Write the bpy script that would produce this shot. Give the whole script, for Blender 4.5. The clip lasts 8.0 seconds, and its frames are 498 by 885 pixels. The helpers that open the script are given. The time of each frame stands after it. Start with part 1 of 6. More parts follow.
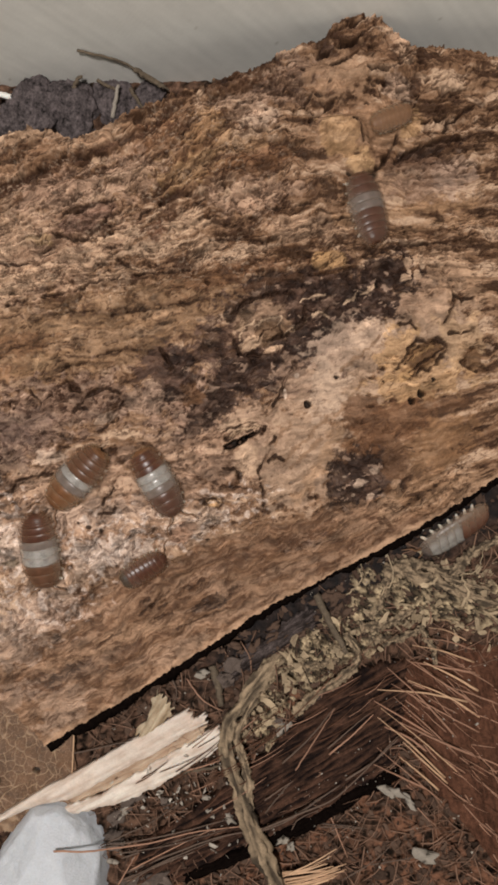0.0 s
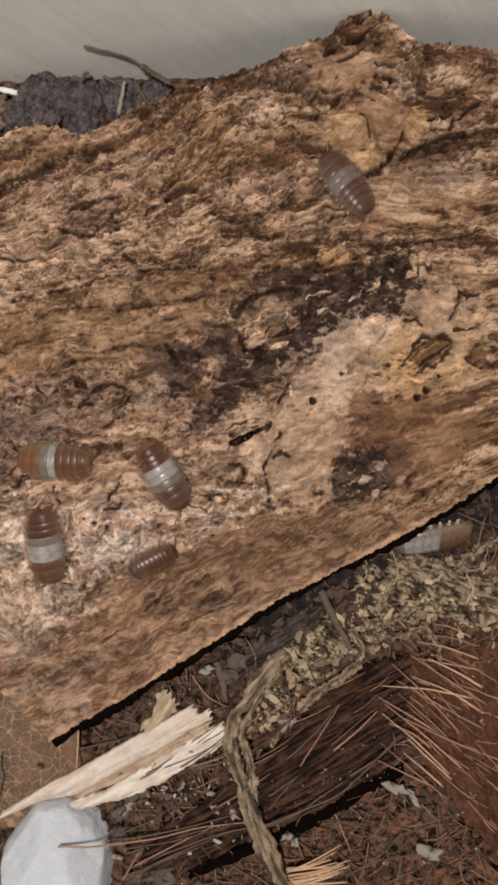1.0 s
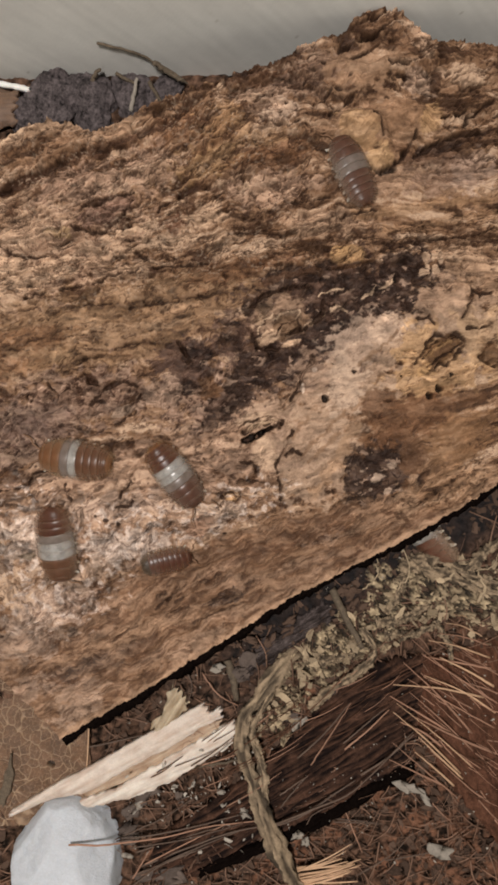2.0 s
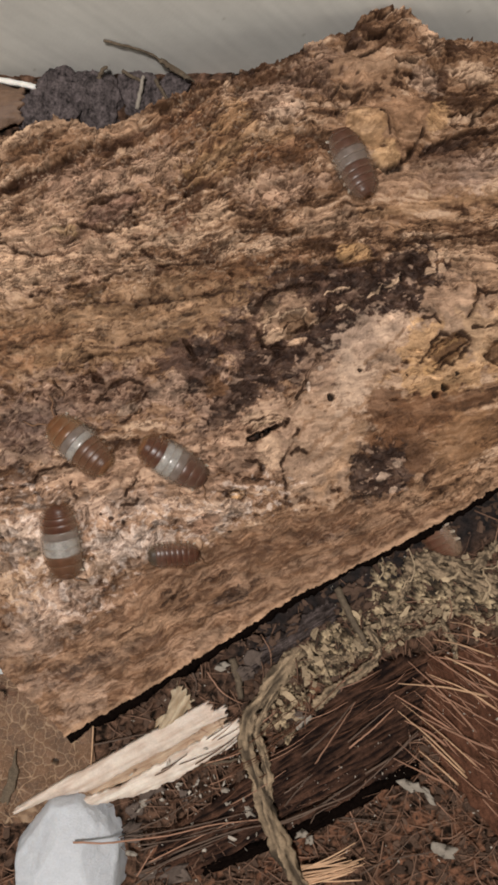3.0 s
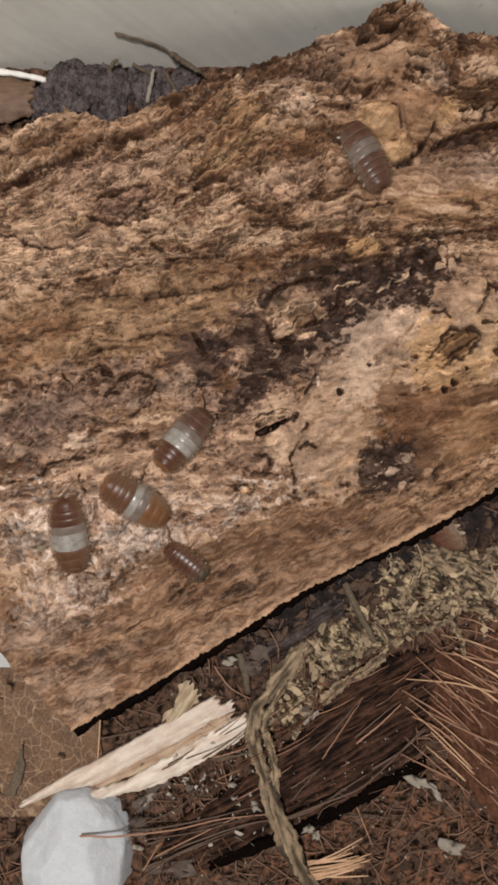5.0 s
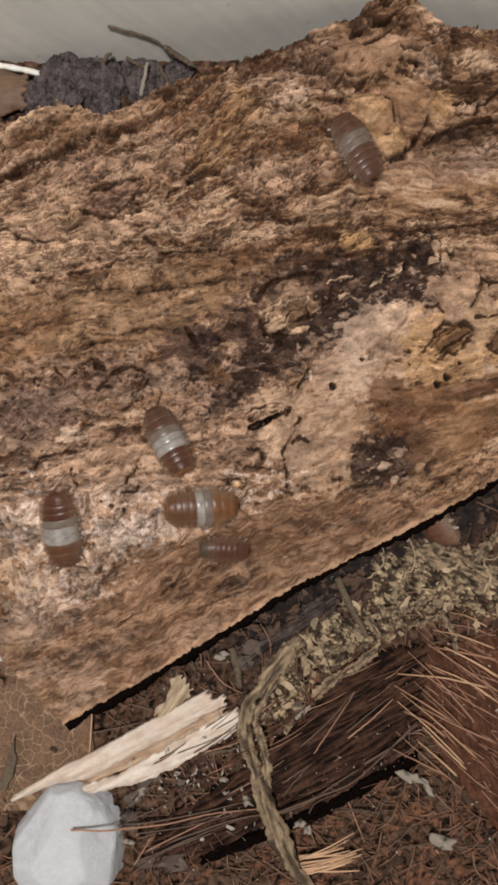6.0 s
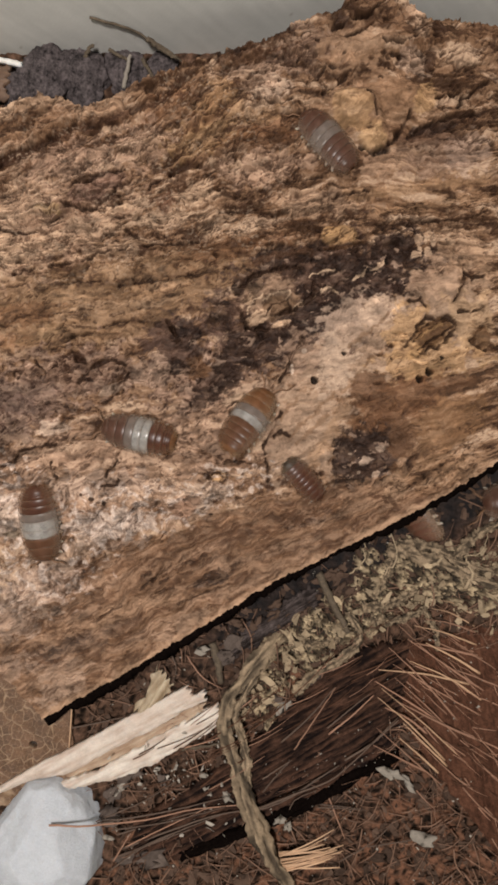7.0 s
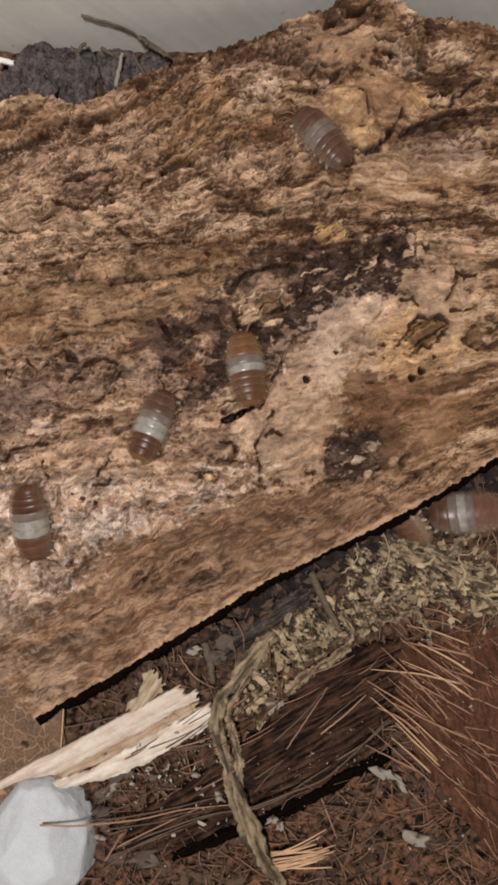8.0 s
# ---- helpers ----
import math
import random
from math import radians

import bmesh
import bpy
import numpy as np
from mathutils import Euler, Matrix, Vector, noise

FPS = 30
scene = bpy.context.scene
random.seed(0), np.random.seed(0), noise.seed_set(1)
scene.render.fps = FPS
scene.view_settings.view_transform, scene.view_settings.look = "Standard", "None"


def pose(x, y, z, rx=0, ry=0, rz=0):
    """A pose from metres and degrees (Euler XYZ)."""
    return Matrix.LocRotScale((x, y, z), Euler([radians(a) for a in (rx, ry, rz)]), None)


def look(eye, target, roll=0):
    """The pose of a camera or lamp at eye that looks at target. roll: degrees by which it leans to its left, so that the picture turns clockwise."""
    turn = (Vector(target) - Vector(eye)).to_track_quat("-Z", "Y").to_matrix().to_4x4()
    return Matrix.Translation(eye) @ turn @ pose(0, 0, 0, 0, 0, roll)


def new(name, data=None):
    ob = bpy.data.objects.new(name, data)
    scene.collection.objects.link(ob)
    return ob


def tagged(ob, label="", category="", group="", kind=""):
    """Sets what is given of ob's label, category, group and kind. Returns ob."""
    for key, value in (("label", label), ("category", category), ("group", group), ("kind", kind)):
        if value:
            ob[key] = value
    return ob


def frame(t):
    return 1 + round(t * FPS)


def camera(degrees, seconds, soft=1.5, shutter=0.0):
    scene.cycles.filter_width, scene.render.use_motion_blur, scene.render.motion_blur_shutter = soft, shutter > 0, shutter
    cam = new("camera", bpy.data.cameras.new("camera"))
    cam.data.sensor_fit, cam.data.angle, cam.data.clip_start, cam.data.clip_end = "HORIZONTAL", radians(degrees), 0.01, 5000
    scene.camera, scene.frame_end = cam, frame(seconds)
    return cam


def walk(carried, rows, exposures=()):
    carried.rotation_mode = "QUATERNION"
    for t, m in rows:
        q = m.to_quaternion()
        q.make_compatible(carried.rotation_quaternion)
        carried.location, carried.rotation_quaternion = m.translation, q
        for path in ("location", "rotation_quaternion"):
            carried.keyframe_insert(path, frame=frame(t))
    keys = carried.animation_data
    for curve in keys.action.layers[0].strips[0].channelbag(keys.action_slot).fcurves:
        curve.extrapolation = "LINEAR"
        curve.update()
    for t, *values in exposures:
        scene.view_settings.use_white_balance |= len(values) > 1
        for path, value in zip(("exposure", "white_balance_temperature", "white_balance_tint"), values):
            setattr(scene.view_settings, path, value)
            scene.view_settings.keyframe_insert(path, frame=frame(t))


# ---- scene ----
cam = camera(38.0, 8.0, soft=3.1, shutter=0.4)
PATH = [
    (0.0, 0.00000, 0.00000, 0.14050, 0.000, 0.000, 0.000),
    (0.5, -0.00072, -0.00112, 0.14034, 0.025, -0.017, 0.105),
    (1.0, -0.00101, -0.00078, 0.14067, 0.038, -0.018, 0.140),
    (1.5, -0.00210, -0.00095, 0.14049, 0.053, -0.030, 0.207),
    (3.0, -0.00399, -0.00136, 0.14032, -0.014, 0.040, 0.468),
    (3.5, -0.00321, -0.00126, 0.14052, 0.051, 0.069, 0.565),
    (4.0, -0.00405, -0.00184, 0.14053, 0.043, 0.175, 0.641),
    (4.5, -0.00536, -0.00200, 0.14033, 0.016, 0.163, 0.694),
    (6.0, -0.00403, -0.00331, 0.14003, -0.065, 0.111, 0.937),
    (6.5, -0.00242, -0.00321, 0.13988, -0.074, -0.114, 1.037),
    (7.0, -0.00086, -0.00436, 0.13941, -0.037, 0.017, 1.206),
    (7.5, -0.00061, -0.00413, 0.13936, -0.011, -0.003, 1.282),
    (8.0, 0.00046, -0.00450, 0.13920, -0.028, -0.029, 1.232),
]
walk(cam, [(t, pose(*p)) for t, *p in PATH])

# ---- world and light: a room lamp above the open box, dim room around ----
world = bpy.data.worlds.new("room")
scene.world = world
world.use_nodes = True
world.node_tree.nodes["Background"].inputs["Color"].default_value = (1.0, 0.97, 0.94, 1)
world.node_tree.nodes["Background"].inputs["Strength"].default_value = 0.072
lamp = bpy.data.lights.new("room_lamp", "AREA")
lamp.shape, lamp.size, lamp.energy, lamp.color = "DISK", 0.03, 0.905, (1.0, 0.94, 0.905)
lamp_ob = new("room_lamp", lamp)
lamp_ob.matrix_world = look((-0.04, 0.0, 0.29), (0.0, 0.0, 0.01))

MM = 0.001


# ---- noise on arrays ----
def hash2(ix, iy, seed):
    h = (ix.astype(np.int64) * 374761393 + iy.astype(np.int64) * 668265263 + seed * 974634777) & 0xFFFFFFFF
    h = ((h ^ (h >> 13)) * 1274126177) & 0xFFFFFFFF
    h = ((h ^ (h >> 16)) * 2246822519) & 0xFFFFFFFF
    return ((h ^ (h >> 15)) & 0xFFFFFF) / float(0xFFFFFF)


PERM = np.tile(np.random.RandomState(5).permutation(256), 2)
SLOPE_X, SLOPE_Y = np.cos(np.arange(256) * 2.399963), np.sin(np.arange(256) * 2.399963)


def perlin(x, y, seed=0):
    fx, fy = np.floor(x), np.floor(y)
    ix, iy = fx.astype(np.int32) + seed * 57, fy.astype(np.int32) + seed * 131
    fx, fy = x - fx, y - fy
    ux, uy = fx * fx * fx * (fx * (6 * fx - 15) + 10), fy * fy * fy * (fy * (6 * fy - 15) + 10)
    west, east, y0, y1 = PERM[ix & 255], PERM[(ix + 1) & 255], iy & 255, (iy + 1) & 255

    def corner(h, dx, dy):
        return SLOPE_X[h] * (fx - dx) + SLOPE_Y[h] * (fy - dy)
    sw, nw = corner(PERM[west + y0], 0, 0), corner(PERM[west + y1], 0, 1)
    low = sw + ux * (corner(PERM[east + y0], 1, 0) - sw)
    high = nw + ux * (corner(PERM[east + y1], 1, 1) - nw)
    return (low + uy * (high - low)) * 1.5


def fbm(x, y, octaves=4, seed=0, gain=0.5):
    total, amp = 0.0, 1.0
    for k in range(octaves):
        total = total + amp * perlin(x * 2.03 ** k + 17.3 * k, y * 2.03 ** k - 9.1 * k, seed + 31 * k)
        amp *= gain
    return total


def cells(x, y, seed=0):
    """Distance to the border between scattered cells, a number for each cell, and the way from its centre."""
    ix, iy = np.floor(x), np.floor(y)
    first, second, tag = np.full_like(x, 9.0), np.full_like(x, 9.0), np.zeros_like(x)
    ox, oy = np.zeros_like(x), np.zeros_like(x)
    for dx in (-1, 0, 1):
        for dy in (-1, 0, 1):
            px = ix + dx + hash2(ix + dx, iy + dy, seed)
            py = iy + dy + hash2(ix + dx, iy + dy, seed + 5)
            d = np.hypot(x - px, y - py)
            near = d < first
            second = np.where(near, first, np.minimum(second, d))
            tag = np.where(near, hash2(ix + dx, iy + dy, seed + 9), tag)
            ox, oy = np.where(near, x - px, ox), np.where(near, y - py, oy)
            first = np.where(near, d, first)
    return second - first, tag, ox, oy


def step(lo, hi, v):
    t = np.clip((v - lo) / (hi - lo), 0, 1)
    return t * t * (3 - 2 * t)


def blend(a, b, m):
    return a + (b - a) * m[..., None]


# ---- meshes ----
def mesh_of(name, verts, faces, material, tint=None, smooth=True):
    me = bpy.data.meshes.new(name)
    if hasattr(faces, "tolist"):
        me.vertices.add(len(verts))
        me.vertices.foreach_set("co", (np.asarray(verts, np.float32) * MM).ravel())
        me.loops.add(faces.size)
        me.loops.foreach_set("vertex_index", faces.astype(np.int32).ravel())
        me.polygons.add(len(faces))
        me.polygons.foreach_set("loop_start", np.arange(0, faces.size, 4, dtype=np.int32))
        me.update(calc_edges=True)
    else:
        me.from_pydata((np.asarray(verts, float) * MM).tolist(), [], faces)
    me.materials.append(material)
    if smooth:
        me.polygons.foreach_set("use_smooth", np.ones(len(me.polygons), bool))
    if tint is not None:
        layer = me.attributes.new("tint", "FLOAT_COLOR", "POINT")
        layer.data.foreach_set("color", np.c_[np.clip(tint, 0, 1), np.ones(len(tint))].astype(np.float32).ravel())
    me.update()
    return me


def part(name, me, parent=None, label=""):
    ob = new(name, me)
    ob.parent = parent
    return tagged(ob, label)


def empty(name, x=0.0, y=0.0, z=0.0, turn=0.0):
    ob = new(name)
    ob.empty_display_size = 0.002
    ob.matrix_basis = pose(x * MM, y * MM, z * MM, 0, 0, turn)
    return ob


def grid_faces(rows, cols):
    i = np.arange(rows * cols).reshape(rows, cols)
    return np.stack([i[:-1, :-1], i[:-1, 1:], i[1:, 1:], i[1:, :-1]], -1).reshape(-1, 4)


def slab(top, under):
    """A closed sheet: a grid of top points and the same grid of under points, with sides."""
    rows, cols = top.shape[:2]
    n = rows * cols
    f = grid_faces(rows, cols)
    ring = np.concatenate([np.arange(cols), np.arange(1, rows) * cols + cols - 1,
                           (rows - 1) * cols + np.arange(cols - 2, -1, -1), np.arange(rows - 2, 0, -1) * cols])
    nxt = np.roll(ring, -1)
    sides = np.stack([ring, ring + n, nxt + n, nxt], -1)
    return np.concatenate([top.reshape(-1, 3), under.reshape(-1, 3)]), np.concatenate([f, f[:, ::-1] + n, sides])


def tube(points, radii, sides=6, flat=1.0):
    """A closed tapered tube along points."""
    pts = [Vector(p) for p in points]
    verts, faces = [], []
    for i, p in enumerate(pts):
        way = (pts[min(i + 1, len(pts) - 1)] - pts[max(i - 1, 0)]).normalized()
        side = way.cross(Vector((0, 0, 1)))
        side = side.normalized() if side.length > 1e-4 else Vector((1, 0, 0))
        up = side.cross(way)
        r = radii[i] if hasattr(radii, "__len__") else radii
        for k in range(sides):
            a = 2 * math.pi * k / sides
            verts.append(p + side * (r * math.cos(a)) + up * (r * flat * math.sin(a)))
    for i in range(len(pts) - 1):
        for k in range(sides):
            j = (k + 1) % sides
            faces.append((i * sides + k, i * sides + j, (i + 1) * sides + j, (i + 1) * sides + k))
    faces.append(tuple(range(sides))[::-1])
    faces.append(tuple((len(pts) - 1) * sides + k for k in range(sides)))
    return [tuple(v) for v in verts], faces


def curve_points(knots, n):
    """A smooth line through knots (x, y, z)."""
    k = np.array(knots, float)
    p = np.vstack([2 * k[0] - k[1], k, 2 * k[-1] - k[-2]])
    out = []
    for u in np.linspace(0, len(k) - 1 - 1e-9, n):
        i, t = int(u), u - int(u)
        a, b, c, d = p[i:i + 4]
        out.append(0.5 * (2 * b + (c - a) * t + (2 * a - 5 * b + 4 * c - d) * t * t + (3 * b - a - 3 * c + d) * t ** 3))
    return np.array(out)


def joined(pieces):
    verts, faces = [], []
    for v, f in pieces:
        n = len(verts)
        verts += list(v)
        faces += [tuple(i + n for i in q) for q in f]
    return verts, faces


# ---- materials ----
def material(name, color=(0.5, 0.5, 0.5), rough=0.8, tinted=False, grain=1.5, grain_amount=0.25, stretch=(1, 1, 1),
             bump=0.3, fine=6.0, spec=0.3, coat=0.0, light=None, by_object=0.0, island=0.0):
    """A principled surface: base colour or the mesh's tint, coarse and fine variation in millimetres, relief."""
    m = bpy.data.materials.new(name)
    m.use_nodes = True
    nodes, links = m.node_tree.nodes, m.node_tree.links
    bsdf = nodes["Principled BSDF"]
    bsdf.inputs["Roughness"].default_value = rough
    bsdf.inputs["Specular IOR Level"].default_value = spec
    bsdf.inputs["Coat Weight"].default_value = coat
    coord, size = nodes.new("ShaderNodeTexCoord"), nodes.new("ShaderNodeMapping")
    size.inputs["Scale"].default_value = [1000 * s for s in stretch]
    links.new(coord.outputs["Object"], size.inputs["Vector"])
    noises = []
    for scale, detail in ((grain, 3), (fine, 4)):
        n = nodes.new("ShaderNodeTexNoise")
        n.inputs["Scale"].default_value, n.inputs["Detail"].default_value = scale, detail
        n.inputs["Roughness"].default_value = 0.6
        links.new(size.outputs["Vector"], n.inputs["Vector"])
        noises.append(n)
    add = nodes.new("ShaderNodeMath")
    add.operation = "ADD"
    links.new(noises[0].outputs["Fac"], add.inputs[0])
    links.new(noises[1].outputs["Fac"], add.inputs[1])
    last = add.outputs[0]
    for amount, source in ((by_object, "ShaderNodeObjectInfo"), (island, "ShaderNodeNewGeometry")):
        if amount:
            info, extra = nodes.new(source), nodes.new("ShaderNodeMath")
            extra.operation = "MULTIPLY_ADD"
            links.new(info.outputs["Random" if by_object and source.endswith("Info") else "Random Per Island"], extra.inputs[0])
            extra.inputs[1].default_value = amount
            links.new(last, extra.inputs[2])
            last = extra.outputs[0]
    spread = nodes.new("ShaderNodeMapRange")
    spread.inputs["From Min"].default_value, spread.inputs["From Max"].default_value = 0.7, 1.3 + by_object + island
    spread.inputs["To Min"].default_value, spread.inputs["To Max"].default_value = 1 - grain_amount, 1 + grain_amount
    links.new(last, spread.inputs["Value"])
    scale = nodes.new("ShaderNodeVectorMath")
    scale.operation = "SCALE"
    links.new(spread.outputs["Result"], scale.inputs["Scale"])
    if tinted:
        tint = nodes.new("ShaderNodeAttribute")
        tint.attribute_name = "tint"
        links.new(tint.outputs["Color"], scale.inputs[0])
    else:
        scale.inputs[0].default_value = color
    links.new(scale.outputs["Vector"], bsdf.inputs["Base Color"])
    relief = nodes.new("ShaderNodeBump")
    relief.inputs["Strength"].default_value, relief.inputs["Distance"].default_value = bump, 0.0003
    links.new(noises[1].outputs["Fac"], relief.inputs["Height"])
    links.new(relief.outputs["Normal"], bsdf.inputs["Normal"])
    if light:
        bsdf.inputs["Subsurface Weight"].default_value = light
        bsdf.inputs["Subsurface Radius"].default_value = (1.0, 0.6, 0.4)
        bsdf.inputs["Subsurface Scale"].default_value = 0.0008
    return m


M_BARK = material("bark", tinted=True, rough=0.65, grain=0.6, grain_amount=0.14, fine=2.4, bump=0.1, spec=0.1)
# near black, with the shade under edges put into the colour
M_RIM_SHADE = material("outer_bark_shade", (0.0045, 0.003, 0.0025), 1.0, grain_amount=0.5, bump=0.4, spec=0.0)
M_SOIL = material("soil", tinted=True, rough=0.9, grain=1.6, grain_amount=0.45, fine=6.0, bump=0.9, spec=0.06)
M_WALL = material("box_plastic", tinted=True, rough=0.42, grain=0.05, grain_amount=0.05, fine=0.5, bump=0.04, spec=0.4)
M_WOOD = material("pale_wood", tinted=True, rough=0.7, grain=0.7, grain_amount=0.13, fine=4.0, bump=0.4, light=0.15)
M_STONE = material("chalk", (0.475, 0.496, 0.522), 0.9, grain=0.35, grain_amount=0.1, fine=3.0, bump=0.6, light=0.1)
M_HUSK = material("husk", tinted=True, rough=0.85, grain=1.4, grain_amount=0.45, fine=4.0, bump=0.8, spec=0.08)
M_HUSK_FIBRE = material("husk_fibre", (0.085, 0.041, 0.024), 0.75, grain=0.8, grain_amount=0.4, fine=5, bump=0.3, by_object=0.8, spec=0.12)
M_FIBRE = material("fibre", (0.31, 0.17, 0.11), 0.6, grain=0.8, grain_amount=0.35, fine=5, bump=0.3, by_object=0.6)
M_NEEDLE = material("needle", (0.10, 0.066, 0.047), 0.6, grain=0.8, grain_amount=0.4, fine=5, bump=0.3, by_object=0.5)
M_FIBRE_DARK = material("dark_fibre", (0.19, 0.108, 0.07), 0.7, grain=0.8, grain_amount=0.5, fine=5, bump=0.3, island=0.8)
M_STRAW = material("straw_fibre", (0.52, 0.33, 0.20), 0.55, grain=0.9, grain_amount=0.3, fine=5, bump=0.3, by_object=0.5)
M_ROOT = material("root", tinted=True, rough=0.85, grain=1.5, grain_amount=0.3, fine=5, bump=0.7)
M_MOSS = material("lichen", (0.34, 0.258, 0.165), 0.9, grain=1.3, grain_amount=0.5, fine=5, bump=0.6, island=1.0)
M_LEAF = material("dry_leaf", tinted=True, rough=0.6, grain=0.9, grain_amount=0.15, fine=5, bump=0.25, light=0.1)
M_CLUMP = material("grey_clump", (0.07, 0.057, 0.056), 0.95, grain=0.35, grain_amount=0.95, fine=1.8, bump=0.9, spec=0.2)
M_CHIP = material("white_chip", (0.235, 0.205, 0.168), 0.8, grain=1.0, grain_amount=0.3, fine=4, bump=0.3, island=0.5)
M_CARD = material("white_card", (0.66, 0.67, 0.67), 0.5, grain=0.5, grain_amount=0.04, fine=3, bump=0.1)
M_TWIG = material("twig", (0.10, 0.075, 0.05), 0.8, grain=1.5, grain_amount=0.45, fine=5, bump=0.6)
M_BITS = material("litter", (0.082, 0.052, 0.037), 0.85, grain=1.5, grain_amount=0.6, fine=5, bump=0.6, island=1.3, spec=0.08)
M_GREY = material("grey_flake", (0.105, 0.08, 0.066), 0.85, grain=0.8, grain_amount=0.5, fine=3, bump=0.5, by_object=0.8, spec=0.1)
M_SPECK = material("speck", (0.34, 0.30, 0.25), 0.7, grain=1.0, grain_amount=0.3, fine=5, bump=0.2, island=0.6)


# ---- the box: floor of substrate and the wall behind ----
def soil_height(x, y):
    return 3.4 + 1.1 * fbm(x / 14, y / 14, 3, 3) + 0.75 * fbm(x / 2.2, y / 2.2, 4, 11) + 0.9 * step(40, 62, y) - 1.7 * step(9, 3, np.abs((y + 24) - 0.56 * (x - 12)))


def build_ground():
    xs, ys = np.arange(-80, 80.1, 0.36), np.arange(-96, 79.5, 0.36)
    x, y = np.meshgrid(xs, ys)
    z = soil_height(x, y)
    t = 0.45 + 0.8 * fbm(x / 1.6, y / 1.6, 4, 21)
    warm = step(-0.2, 0.5, fbm(x / 12, y / 12, 3, 8) + 0.012 * (x - 10) - 0.022 * (y + 62))
    black, brown, red = np.array((0.010, 0.007, 0.005)), np.array((0.165, 0.094, 0.062)), np.array((0.235, 0.11, 0.064))
    tint = blend(np.broadcast_to(black, x.shape + (3,)), brown, np.clip(t, 0, 1))
    tint = blend(tint, red, 0.7 * warm * step(0.2, 0.8, t + 0.5 * fbm(x / 5, y / 5, 3, 23)))
    # soil darkened along the bark's lower edge: shade put into the tint
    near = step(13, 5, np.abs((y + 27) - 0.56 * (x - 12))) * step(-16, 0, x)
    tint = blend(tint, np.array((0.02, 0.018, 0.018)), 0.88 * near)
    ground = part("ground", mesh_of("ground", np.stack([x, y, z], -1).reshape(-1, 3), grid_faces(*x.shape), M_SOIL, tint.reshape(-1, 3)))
    tagged(ground, "dark brown moist soil mixed with coconut fibre", "soil", kind="structure")


WALL_TURN = 1.0


def build_wall():
    """The back wall of the box: leans slightly outward, with moulded diagonal streaks."""
    u, v = np.meshgrid(np.linspace(-150, 150, 640), np.linspace(-6, 120, 200))
    streak = fbm((u + 0.75 * v) / 1.3, (v - u) / 34, 3, 41) + 0.7 * fbm((u + 0.75 * v) / 4.5, (v - u) / 60, 2, 42)
    stain = fbm(u / 26, v / 18, 3, 43)
    grey = np.array((0.60, 0.59, 0.545))
    tint = grey * (1 + 0.06 * streak + 0.04 * stain)[..., None]
    tint = blend(tint, np.array((0.25, 0.22, 0.17)), 0.5 * step(0.95, 1.05, fbm(u / 0.8, v / 0.8, 2, 47)))
    front = np.stack([u, 0.07 * v - 0.012 * streak, v], -1)
    back = front + np.array((0, 2.5, 0))
    verts, faces = slab(front, back)
    wall = part("wall_north", mesh_of("wall_north", verts, faces, M_WALL, np.concatenate([tint.reshape(-1, 3)] * 2)))
    wall.matrix_basis = pose(-0.002, 0.0678, 0, 0, 0, WALL_TURN)
    tagged(wall, "grey translucent plastic side wall of the terrarium box", "wall", kind="structure")
    for name, m in (("wall_south", pose(0, -0.125, 0, 0, 0, 180)), ("wall_west", pose(-0.105, 0, 0, 0, 0, 90)), ("wall_east", pose(0.105, 0, 0, 0, 0, -90))):
        side = new(name, wall.data)
        side.matrix_basis = m
        tagged(side, "grey translucent plastic side wall of the terrarium box", "wall", kind="structure")


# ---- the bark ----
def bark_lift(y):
    """The slab rises to lean on the wall, tuned to fit the camera's view."""
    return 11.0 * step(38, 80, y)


def blob(x, y, centre, rx, ry, turn=0.0, rag=0.55, seed=0):
    """A ragged patch: 1 inside, 0 outside."""
    c, s = math.cos(radians(turn)), math.sin(radians(turn))
    out = np.zeros_like(x)
    reach = 1.9 * max(rx, ry)
    near = (np.abs(x - centre[0]) < reach) & (np.abs(y - centre[1]) < reach)
    if near.any():
        px, py = x[near], y[near]
        dx, dy = px - centre[0], py - centre[1]
        d = np.hypot((c * dx + s * dy) / rx, (c * dy - s * dx) / ry)
        d = d + rag * fbm(px / 2.6, py / 2.0, 4, 100 + seed, 0.6)
        out[near] = step(1.12, 0.8, d)
    return out


def to_line(x, y, line):
    d = np.full_like(x, 99.0)
    for (x0, y0), (x1, y1) in zip(line[:-1], line[1:]):
        lx, ly = x1 - x0, y1 - y0
        t = np.clip(((x - x0) * lx + (y - y0) * ly) / (lx * lx + ly * ly), 0, 1)
        d = np.minimum(d, np.hypot(x - x0 - t * lx, y - y0 - t * ly))
    return d


WARM = np.array((1.02, 0.93, 0.88))
LEDGE = [(-68.6, -43.4), (-50.5, -38.2), (-42.4, -34.5), (-33.3, -28.7), (-25.3, -24.6), (-14.3, -22.0), (-8.4, -17.4), (3.6, -15.0), (11.6, -12.9), (14.1, -11.1), (40.0, -14.0), (60.0, -6.0)]


def blend_1(p, q, m):
    return p + (q - p) * m


